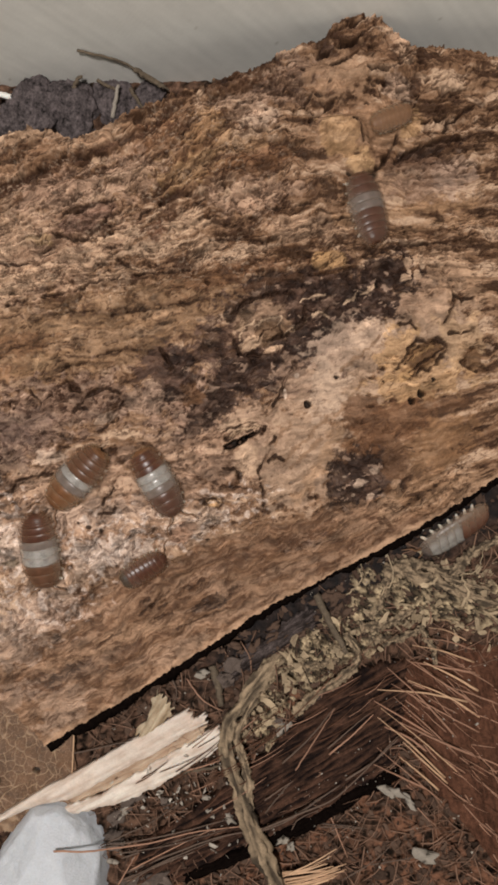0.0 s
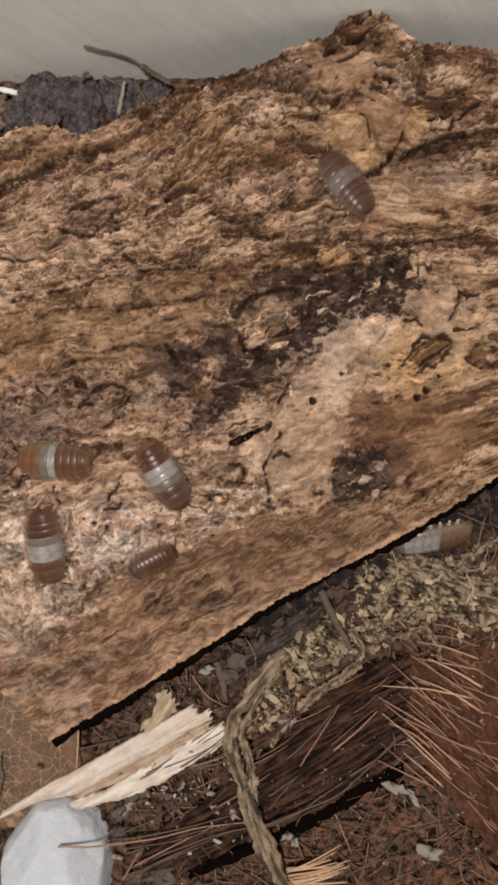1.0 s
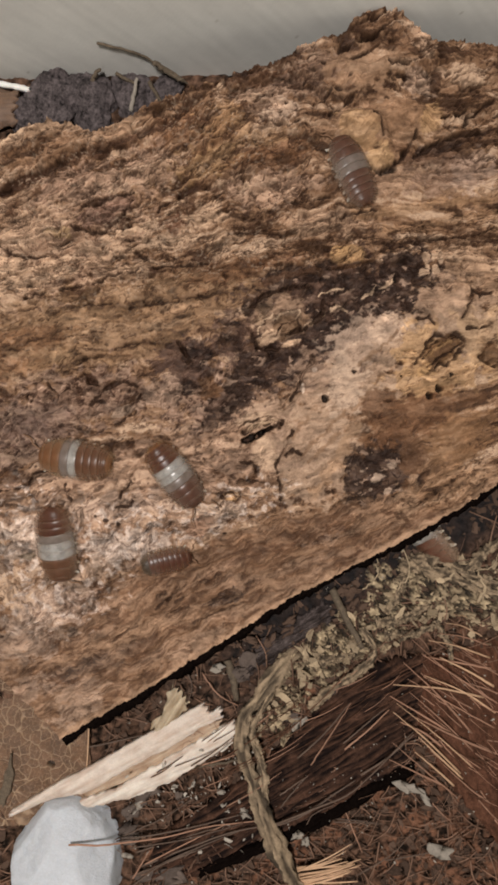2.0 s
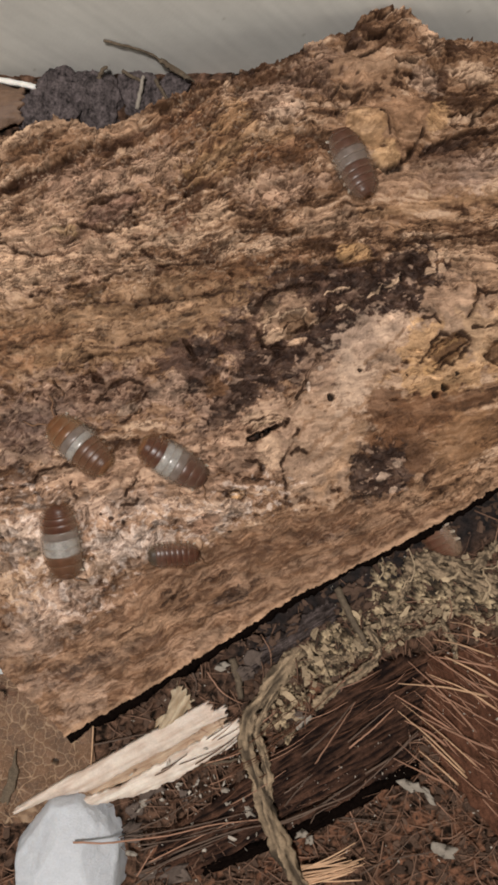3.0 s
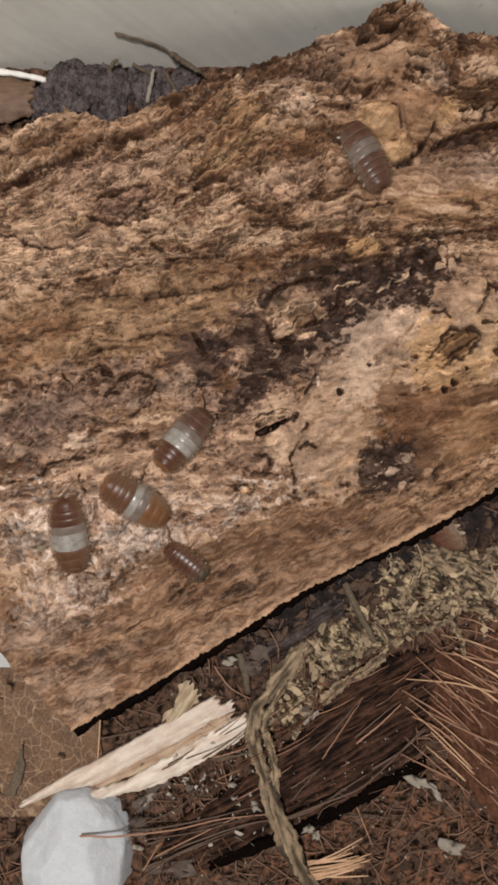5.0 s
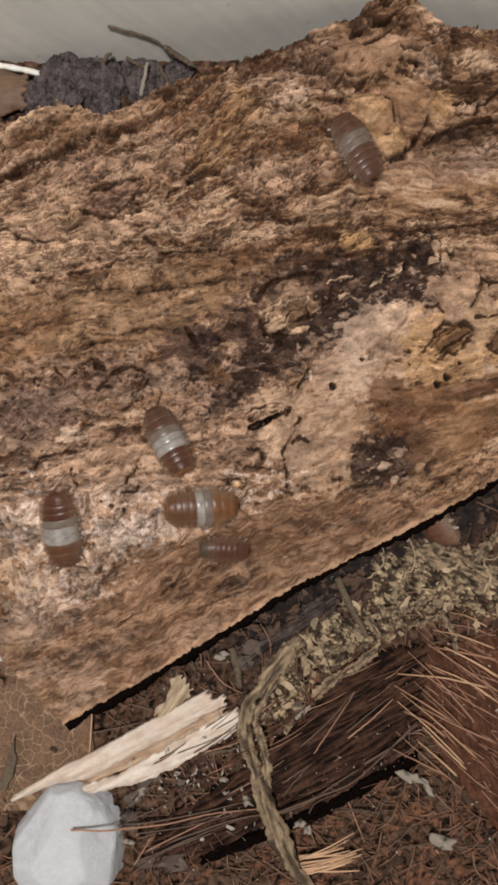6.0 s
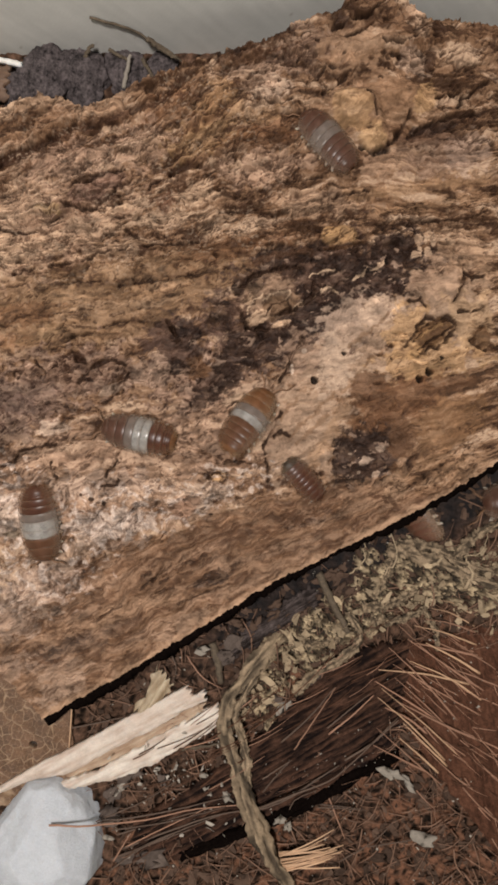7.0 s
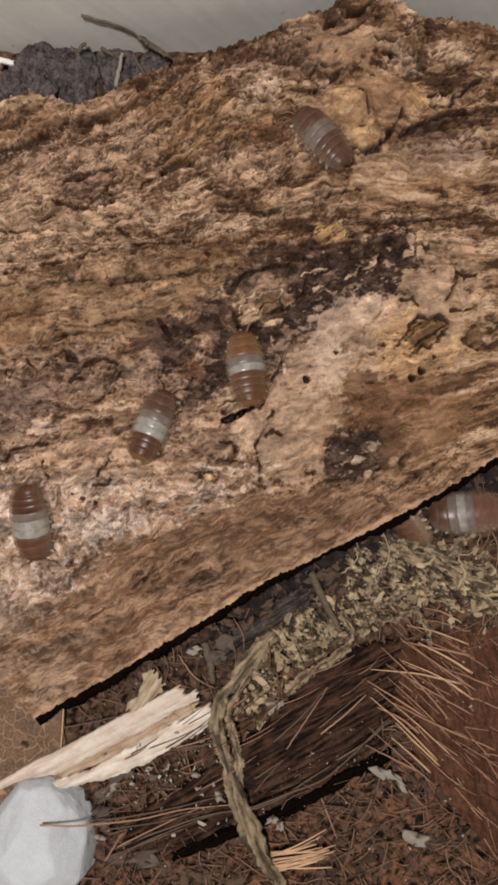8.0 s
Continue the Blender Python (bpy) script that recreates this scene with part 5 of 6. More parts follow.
def build_husks():
    def ridge(x, y):
        d = (y - 0.62 * x + 60.0) / 1.18
        return 4.4 + 2.0 * step(-9, -2, d) + 0.5 * fbm(x / 6, y / 6, 2, 261)
    dark = empty("dark_husk")
    part("husk_body", strip("husk_body", M_HUSK, [(-20.5, -86.0), (-11.8, -82.2), (3.1, -75.6), (12.7, -71.2), (21.2, -66.1), (28.1, -62.2)],
                            [(-20.5, -74.5), (-11.8, -69.9), (3.1, -58.2), (11.1, -49.7), (21.2, -42.7), (29.2, -40.6)], ridge, 4.0, (0.010, 0.006, 0.005), (0.082, 0.042, 0.027),
                            0.9, 300, 170, 0.5, 0.55, 5, run=6.5), dark)
    # black strip added in place of the shade below the husk's lower edge
    part("under_shade", strip("under_shade", M_RIM_SHADE, [(-11.8, -82.7), (3.1, -76.3), (12.7, -71.9), (21.2, -66.8), (28.1, -63.1)], [(-11.8, -80.6), (3.1, -74.0), (12.7, -69.5), (21.2, -64.2), (28.1, -60.3)], 5.3, 4.0, (0, 0, 0), (0, 0, 0), 0.3, 120, 12, 0.5, 0.5, 9), dark, "black strip standing in for shade under the husk")
    rng = random.Random(3)
    for k in range(64):
        u = rng.random()
        x0, y0 = -22 + 46 * u + rng.uniform(-3, 3), -76 + 25 * u + rng.uniform(0, 15)
        a = radians(rng.gauss(33, 7))
        ln = rng.uniform(4, 13)
        z0 = float(ridge(np.array(x0), np.array(y0))) + 0.9
        knots = [(x0, y0, z0), (x0 + 0.5 * ln * math.cos(a), y0 + 0.5 * ln * math.sin(a), z0 + rng.uniform(0.2, 0.9)),
                 (x0 + ln * math.cos(a + 0.02), y0 + ln * math.sin(a + 0.02), z0 + rng.uniform(-0.2, 0.6))]
        rod("fibre", M_FIBRE if k % 5 == 0 else M_HUSK_FIBRE, knots, rng.uniform(0.05, 0.13), 5, 8, 0.5, dark)
    tagged(dark, "dark brown chunk of coconut husk with loose fibres", "husk")

    def rise(x, y):
        return 2.0 + 5.4 * step(20, 42, x + 0.25 * (y + 60)) * step(-32, -50, y) + 0.5 * fbm(x / 7, y / 7, 2, 262)
    red = empty("brown_husk")
    part("husk_body", strip("husk_body", M_HUSK, [(26.5, -43.8), (28.9, -55.0), (34.5, -64.1), (41.5, -72.6), (48.9, -82.7)], [(64.9, -29.4), (63.8, -44.3), (62.8, -58.2), (62.8, -71.0), (62.8, -87.0)],
                            rise, 4.0, (0.105, 0.047, 0.028), (0.05, 0.022, 0.013), 0.2, 260, 200, 0.6, 0.25, 6, run=3.5), red)
    rng = random.Random(15)
    for k in range(110):
        x0, y0, a, ln = rng.uniform(27, 50), rng.uniform(-92, -40), radians(rng.gauss(-44, 12)), rng.uniform(2, 8)
        if x0 < 24 - 0.3 * (y0 + 48):
            continue
        p = [(x0 + f * ln * math.cos(a + 0.1 * f), y0 + f * ln * math.sin(a + 0.1 * f)) for f in (0, 0.5, 1)]
        rod("fibre", M_FIBRE if k % 2 else M_HUSK_FIBRE, [(*q, float(rise(np.array(q[0]), np.array(q[1]))) + 0.35 + 0.3 * rng.random()) for q in p], rng.uniform(0.06, 0.15), 5, 6, 0.4, red)
    # stiff bristles stand out of the torn edge
    rng = random.Random(5)
    combed = [
        ((23.2, -44.8), (40.2, -47.7)), ((25.0, -40.7), (38.2, -54.4)), ((28.3, -39.1), (41.8, -48.2)), ((29.3, -40.1), (42.2, -43.0)),
        ((22.7, -46.9), (36.2, -55.5)), ((26.3, -46.3), (38.3, -57.5)), ((23.3, -49.9), (36.3, -62.1)), ((24.8, -52.0), (33.1, -57.5)),
        ((23.3, -55.6), (35.8, -66.8)), ((22.9, -59.2), (33.2, -64.8)), ((31.9, -35.9), (42.2, -39.1)), ((32.9, -33.9), (42.2, -38.1)),
        ((29.8, -37.0), (42.2, -41.2)), ((26.9, -50.4), (42.4, -57.9)), ((28.9, -43.2), (42.3, -50.4)), ((27.5, -57.6), (35.3, -64.7)),
        ((34.4, -32.3), (42.2, -36.3)), ((31.9, -40.1), (42.3, -45.9)), ((25.8, -43.7), (42.3, -53.3)), ((24.0, -48.4), (38.3, -60.6)),
        ((28.0, -54.5), (36.8, -63.2))]
    for tip, end in combed:
        z1 = float(rise(np.array(end[0]), np.array(end[1]))) + 0.2
        lift_ = rng.uniform(1.2, 2.6)
        rod("bristle", (M_STRAW, M_FIBRE)[rng.random() < 0.35], [(*end, z1), (0.5 * (tip[0] + end[0]) + rng.uniform(-0.3, 0.5), 0.5 * (tip[1] + end[1]) + rng.uniform(-0.2, 0.6), z1 + 0.6 * lift_), (*tip, max(z1, 6.2) + lift_)], rng.uniform(0.13, 0.25), 7, 12, 0.3, red, 0.06, int(tip[1] * 7))
    for k in range(48):
        v = rng.random()
        tip = (25 + 9 * v ** 1.6 + 12 * rng.random(), -38 - 25 * v + rng.uniform(-3, 5))
        a, ln = radians(rng.gauss(-36, 14)), rng.uniform(5, 13)
        end = (tip[0] + ln * math.cos(a), tip[1] + ln * math.sin(a))
        z1 = float(rise(np.array(end[0]), np.array(end[1]))) + 0.1
        z0 = float(rise(np.array(tip[0]), np.array(tip[1]))) + rng.uniform(0.5, 2.2)
        mid = ((tip[0] + end[0]) / 2 + rng.uniform(-0.4, 0.4), (tip[1] + end[1]) / 2 + rng.uniform(-0.5, 0.5), (z0 + z1) / 2 + rng.uniform(0.2, 0.6))
        rod("fibre", M_FIBRE if k % 3 else M_HUSK_FIBRE, [(*end, z1), mid, (*tip, z0)], rng.uniform(0.08, 0.17), 5, 9, 0.2, red, 0.15, k)
    tagged(red, "reddish brown coconut husk with stiff bristling fibres", "husk")
    return ridge, rise


def limb(root, name, knots, radius, seed, taper=0.8, m=M_ROOT):
    """A gnarled strand with furrows along it."""
    n, sides = 150, 24
    p = curve_points(knots, n)
    s = np.linspace(0, 1, n)
    v, f = tube(p, radius * (1 - (1 - taper) * s), sides, 0.85)
    v = np.array(v).reshape(n, sides, 3)
    ang = np.linspace(0, 2 * np.pi, sides, endpoint=False)[None]
    u = s[:, None] * 24
    bumps = 0.55 * fbm(u / 2.0 + 0 * ang, ang * 1.3 + u * 0.15, 5, seed, 0.6) + 0.4 * fbm(u / 5 + 0 * ang, 2 * np.cos(ang), 2, seed + 3) - 0.2 * step(0.12, 0.03, np.abs(fbm(u / 6 + 0 * ang, 2.2 * np.cos(ang), 3, seed + 5)))
    v = v + (v - p[:, None]) * bumps[..., None] * 1.4
    t = np.clip(0.5 + 1.3 * fbm(u / 3 + 0 * ang, 1.6 * np.cos(ang) + 3, 4, seed + 7) + 0.9 * bumps, 0, 1)
    tint = blend(np.broadcast_to(np.array((0.06, 0.043, 0.027)), t.shape + (3,)), np.array((0.31, 0.228, 0.145)), t)
    part(name, mesh_of(name, v.reshape(-1, 3), f, m, tint.reshape(-1, 3)), root)


def build_root():
    root = empty("root")
    limb(root, "stem", [(12.6, -96.9, 4.5), (8.4, -87.4, 5.6), (5.2, -81.6, 6.2), (2.2, -75.5, 6.8), (-0.3, -68.9, 7.2), (-2.2, -63.1, 7.2), (-3.9, -57.3, 7.2), (-3.9, -52.3, 7.0),
                  (-0.9, -47.9, 6.6), (2.5, -43.7, 6.0), (6.8, -40.3, 3.0)], 1.35, 400)
    limb(root, "side_strand", [(-0.2, -69.5, 6.8), (-0.1, -64.2, 7.4), (-0.9, -59.4, 7.4), (-2.0, -54.7, 7.3), (-0.5, -50.2, 7.0), (2.2, -46.3, 6.2), (5.2, -43.5, 3.5)], 0.75, 420)
    limb(root, "branch", [(8.3, -50.2, 6.9), (12.5, -46.2, 7.2), (17.2, -43.3, 7.2), (20.3, -39.5, 6.9), (18.0, -35.1, 6.6)], 0.85, 430, 0.6)
    tagged(root, "twisted greyish olive root lying on the litter", "root")


def ribbon(p, way, long, wide, curl, rng):
    """A small crumpled flake of lichen, with thickness."""
    n = 4
    side = (-math.sin(way), math.cos(way))
    top = []
    turn = rng.uniform(-0.5, 0.5)
    for i in range(n + 1):
        f = i / n - 0.5
        w = wide * (0.35 + 0.65 * math.sin(math.pi * (i + 0.5) / (n + 1))) * rng.uniform(0.7, 1.2)
        bx = p[0] + math.cos(way + turn * f) * long * f
        by = p[1] + math.sin(way + turn * f) * long * f
        bz = p[2] + curl * (0.25 - f * f) * long * 0.5 + rng.uniform(-0.12, 0.12)
        lean_ = rng.uniform(-0.35, 0.35)
        top.append([(bx - side[0] * w / 2, by - side[1] * w / 2, bz - lean_ * w), (bx, by, bz + 0.12), (bx + side[0] * w / 2, by + side[1] * w / 2, bz + lean_ * w)])
    top = np.array(top)
    v, f = slab(top, top - np.array((0, 0, 0.22)))
    return [tuple(q) for q in v], [tuple(q) for q in f.tolist()]


def scrap(p, r, tilt, rng):
    """A thin torn scrap with an uneven outline, curled like a shallow bowl."""
    n = 9
    m = Matrix.Translation(p) @ Euler((rng.gauss(0, tilt), rng.gauss(0, tilt), rng.uniform(0, 6.28))).to_matrix().to_4x4()
    curl = rng.uniform(-0.35, 0.35) * r
    long = rng.uniform(1.0, 2.4)
    ring = [(long * r * q * math.cos(a), r * q * math.sin(a), curl * q * q + rng.uniform(-0.1, 0.1) * r) for a, q in ((6.283 * k / n + rng.uniform(-0.25, 0.25), rng.uniform(0.4, 1.25)) for k in range(n))]
    top = [m @ Vector(c) for c in ring] + [m @ Vector((0, 0, 0))]
    drop = Vector((0, 0, 0.14))
    verts = [tuple(c) for c in top] + [tuple(c - drop) for c in top]
    faces = []
    for k in range(n):
        j = (k + 1) % n
        faces += [(k, j, n), (j + n + 1, k + n + 1, 2 * n + 1), (k, k + n + 1, j + n + 1, j)]
    return verts, faces


def build_lichen():
    rng = random.Random(11)
    clump = empty("lichen_clump")
    spine = curve_points([(1.5, -55.0, 0), (4.2, -47.0, 0), (11.6, -41.1, 0), (19.1, -35.8, 0), (27.6, -29.4, 0), (37.2, -28.6, 0), (48.9, -30.5, 0)], 60)
    n, m = 400, 120
    f, g = np.meshgrid(np.linspace(0, 1, n), np.linspace(-1, 1, m), indexing="ij")
    px, py = np.interp(f, np.linspace(0, 1, 60), spine[:, 0]), np.interp(f, np.linspace(0, 1, 60), spine[:, 1])
    half = (5.4 + 2.6 * step(0.35, 0.9, f)) * (1 + 0.35 * fbm(f * 9, np.sign(g) * 3, 3, 451))
    px, py = px + 0.55 * half * g, py - 0.83 * half * g
    hole, tag, _, _ = cells(px / 2.1 + 0.5 * fbm(px / 2, py / 2, 3, 452), py / 1.6 + 0.5 * fbm(px / 2, py / 2, 3, 453), 454)
    crumble = fbm(px / 1.7, py / 1.4, 4, 455, 0.62)
    pit = np.maximum(step(0.14, 0.24, crumble - 0.1 * (tag - 0.3)), step(0.27, 0.37, fbm(px / 1.3, py / 1.0, 2, 461)))
    pit = np.maximum(pit, step(0.27, 0.4, fbm(px / 3.6, py / 2.8, 3, 463)))
    pit = np.maximum(pit, 0.9 * step(0.13, 0.05, hole) * step(-0.2, 0.2, fbm(px / 3, py / 3, 2, 459)))
    mz = 5.6 - 2.4 * np.abs(g) ** 3 + 0.7 * fbm(px / 5, py / 5, 2, 456) - 1.8 * pit + 0.7 * (tag - 0.5) + 0.3 * fbm(px / 1.2, py / 1.0, 2, 457) + 0.5 * np.abs(fbm(px / 1.6, py / 1.2, 3, 460))
    olive = blend(np.broadcast_to(np.array((0.08, 0.056, 0.033)), px.shape + (3,)), np.array((0.50, 0.385, 0.24)), np.clip(0.5 + 0.6 * (tag - 0.5) + 0.7 * fbm(px / 2.3, py / 2, 3, 458) + 0.25 * fbm(px / 0.8, py / 0.7, 2, 462), 0, 1))
    olive = blend(olive, np.array((0.022, 0.016, 0.011)), 0.93 * pit)
    mat_top = np.stack([px, py, mz], -1)
    mat_under = mat_top.copy()
    mat_under[..., 2] = 1.5
    mv, mf = slab(mat_top, mat_under)
    part("mat", mesh_of("mat", mv, mf, M_ROOT, np.concatenate([olive.reshape(-1, 3)] * 2)), clump)
    pieces = []
    for k in range(300):
        i = rng.randrange(60)
        j = min(i + 1, 59)
        way = math.atan2(*(spine[j] - spine[max(j - 1, 0)])[1::-1])
        spread = 2.3 + 2.6 * (i / 60) ** 1.5
        off = rng.gauss(0, spread)
        if abs(off) > 2.1 * spread:
            continue
        x, y = spine[i][0] - math.sin(way) * off + rng.uniform(-1.2, 1.2), spine[i][1] + math.cos(way) * off + rng.uniform(-0.8, 0.8)
        z = 5.9 - 0.10 * abs(off) ** 1.4 + rng.uniform(-1.0, 1.0)
        pieces.append(scrap((x, y, z + 0.3), 0.2 + 0.8 * rng.random() ** 2.0, 0.8, rng))
    tagged(part("crust", mesh_of("crust", *joined(pieces), M_MOSS, smooth=False), clump), kind="stuff")
    for knots, r in (([(25.1, -23.8), (30.1, -24.4), (36.4, -26.7), (42.6, -29.0), (51.0, -31.1)], 1.25), ([(27.0, -22.5), (32.7, -22.9), (38.5, -25.6), (44.7, -27.7)], 0.9),
                     ([(37.4, -24.8), (41.1, -21.0), (44.7, -18.9), (49.9, -17.3)], 0.9), ([(26.0, -23.6), (25.4, -27.7), (22.8, -32.9)], 0.8), ([(31.7, -34.0), (34.1, -38.1), (34.8, -42.3)], 0.6),
                     ([(20.7, -34.5), (26.0, -33.5), (30.6, -31.1)], 1.0), ([(22.3, -36.6), (27.0, -36.6), (31.7, -35.0)], 0.8), ([(8.2, -41.8), (12.4, -41.3), (16.6, -40.4)], 0.8)):
        limb(clump, "strand", [(*p, 5.7 + 0.4 * (i % 2)) for i, p in enumerate(knots)], r, 460 + int(10 * r), 0.5)
    for k in range(9):
        i = rng.randrange(24, 60)
        x, y = spine[i][0] + rng.uniform(-4, 4), spine[i][1] + rng.uniform(-5, 7)
        a = rng.gauss(0.2, 0.7)
        ln = rng.uniform(3, 9)
        rod("strand", M_MOSS, [(x, y, 6.2), (x + 0.5 * ln * math.cos(a), y + 0.5 * ln * math.sin(a), 7.0), (x + ln * math.cos(a + 0.4), y + ln * math.sin(a + 0.4), 6.0)], rng.uniform(0.12, 0.45), 6, 12, 0.5, clump, 0.5, k)
    tagged(clump, "crumbly yellowish green lichen tuft over dark soil", "lichen")

    tuft = empty("moss_tuft")
    pieces = []
    for k in range(170):
        x, y = rng.uniform(36, 54), rng.uniform(61.5, 72.5)
        pieces.append(ribbon((x, y, 6 + rng.uniform(0, 2.5) + 0.15 * (y - 62)), rng.uniform(0, 3.1), rng.uniform(0.8, 2.6), rng.uniform(0.4, 1.0), rng.uniform(0, 1), rng))
    tagged(part("fringe", mesh_of("fringe", *joined(pieces), M_MOSS, smooth=False), tuft), kind="stuff")
    tagged(tuft, "olive moss tuft in the gap behind the bark", "moss")


def build_leaf():
    leaf = empty("skeleton_leaf")
    u, v = np.meshgrid(np.linspace(0, 1, 230), np.linspace(0, 1, 230))
    x, y = -59.4 + 26.7 * u, -73.1 + 27.8 * v
    x = x + 0.5 * fbm(y / 2.5, y * 0, 3, 441) * step(0.9, 1, u)
    wx, wy = x + 0.5 * fbm(x / 3, y / 3, 2, 442), y + 0.5 * fbm(x / 3, y / 3, 2, 443)
    small, tag, _, _ = cells(wx / 0.8, wy / 0.8, 444)
    large, tag2, _, _ = cells(wx / 1.9, wy / 2.3, 445)
    vein = np.maximum(step(0.10, 0.02, small) * 0.5, step(0.085, 0.025, large) * step(-0.6, -0.2, fbm(x / 4, y / 4, 2, 448)))
    z = 4.7 + 0.5 * fbm(x / 9, y / 9, 2, 446) + 0.2 * vein - 0.12 * tag
    hole = step(0.75, 0.6, np.hypot((x + 39.9) / 1.1, (y + 61.5) / 0.8))
    blade, pale = np.array((0.118, 0.065, 0.036)), np.array((0.295, 0.20, 0.125))
    tint = blend(np.broadcast_to(blade, x.shape + (3,)) * (0.85 + 0.3 * tag + 0.25 * fbm(x / 4, y / 4, 3, 447))[..., None], pale, 0.9 * vein)
    z = z - 1.4 * hole
    tint = blend(tint, np.array((0.02, 0.014, 0.01)), 0.9 * hole)
    top = np.stack([x, y, z], -1)
    verts, faces = slab(top, top - np.array((0, 0, 0.25)))
    part("blade", mesh_of("blade", verts, faces, M_LEAF, np.concatenate([tint.reshape(-1, 3)] * 2)), leaf)

    def vein_rod(*pts):
        rod("vein", M_STRAW, [(*p, 5.15) for p in pts], 0.17, 5, 12, 0.6, leaf)
    vein_rod((-32.7, -50.9), (-32.9, -57.8), (-33.3, -65.0))
    tagged(leaf, "brown dry skeleton leaf with a net of pale veins", "leaf")


def build_corner():
    """Things along the wall and at the box's left side."""
    for centre, radii, seed, z in (((-40.1, 62.4), (6.4, 5.6, 3.9), 5, 4.6), ((-32.4, 61.9), (6.0, 5.2, 3.6), 6, 4.5), ((-25.0, 63.2), (5.6, 4.2, 3), 8, 4.2), ((-36.1, 64.0), (4.6, 4.0, 3.4), 14, 4.4), ((-18.9, 64.9), (4.4, 2.8, 2.2), 15, 4.0), ((-45.6, 60.2), (4.5, 3.5, 3), 9, 4)):
        tagged(lump("soil_clump", M_CLUMP, centre, radii, z, seed, 30, 0.8, 15 * seed, 5, 0.11), "dark grey crumbly soil clump against the wall", "soil clump", "soil clumps by the wall")
    leaf = strip("dry_leaf", M_LEAF, [(-60.0, 55.6), (-52.6, 56.1), (-46.8, 57.7)], [(-60.0, 64.0), (-52.6, 65.0), (-46.3, 64.0)], 6.0, 0.4, (0.16, 0.098, 0.062), (0.095, 0.06, 0.042), 1.6, 60, 30, 0.6, 0.15, 12)
    tagged(part("dry_leaf", leaf), "curled brown dry leaf beside the wall", "leaf")
    strip_ = strip("white_strip", M_WOOD, [(-61.6, 65.2), (-52.2, 65.0), (-44.5, 63.8)], [(-61.6, 66.1), (-52.2, 66.0), (-44.5, 64.7)], 6.6, 1.0, (0.75, 0.74, 0.7), (0.68, 0.66, 0.6), 0.2, 50, 8, 0.15, 0.05, 13)
    tagged(part("paper_strip", strip_), "thin white paper strip at the foot of the wall", "paper")
    card = strip("foam_board", M_CARD, [(-66.8, -43.6), (-56.2, -43.0), (-45.6, -42.3)], [(-66.8, -25.0), (-56.2, -25.0), (-45.6, -25.0)], 5.0, 2.0, (0.8, 0.8, 0.8), (0.7, 0.7, 0.7), 0.0, 30, 20, 0.1, 0.03, 14)
    tagged(part("foam_board", card), "white foam board scrap under the bark's end", "foam board")
    ledge = strip("grey_ledge", M_WOOD, [(-66.8, -47.0), (-56.2, -46.5), (-44.5, -46.1)], [(-66.8, -43.6), (-56.2, -43.0), (-45.6, -42.3)], 4.4, 1.0, (0.42, 0.43, 0.42), (0.36, 0.37, 0.36), 0.05, 30, 8, 0.1, 0.05, 15)
    tagged(part("plastic_strip", ledge), "grey plastic strip along the white foam board", "plastic strip")
    for name, knots, r in (("twig", [(-29.8, 67.9, 15.2), (-24.9, 67.8, 13.2), (-19.5, 67.0, 10), (-14.6, 64.6, 8)], 0.24), ("twig", [(-20.6, 67.2, 10.5), (-18.4, 66.3, 9), (-15.4, 64.8, 8.4)], 0.5),
                           ("twig", [(-32.6, 64.8, 6.6), (-31.8, 66.1, 7.6), (-30.7, 67.0, 8.4)], 0.45), ("twig", [(-27.8, 66.4, 8), (-26.0, 65.6, 7.4), (-24.6, 65.2, 7)], 0.35),
                           ("twig", [(-21.8, 65.2, 7.6), (-21.0, 63.8, 7), (-19.7, 62.1, 6)], 0.4), ("twig", [(12.6, -28.4, 5), (14.9, -33.2, 6), (18.1, -38.9, 7)], 0.75),
                           ("twig", [(-14.3, -62.0, 5.2), (-9.6, -61.1, 5.6), (-4.3, -60.3, 5.4)], 0.3), ("twig", [(-7.0, -41.9, 4.6), (-5.8, -45.6, 5), (-5.2, -49.3, 4.8)], 0.8)):
        tagged(rod(name, M_TWIG, knots, r, 7, 16, 0.7, None, 0.25, int(r * 100)), "thin dark brown twig lying in the litter", "twig", "loose twigs")
    tagged(rod("stalk", M_CHIP, [(-25.3, 60.2, 6.4), (-24.5, 63.0, 7.6), (-23.9, 65.5, 8.2)], 0.42, 7, 14, 0.7, None, 0.2, 3), "pale dry stalk beside the bark", "stalk")


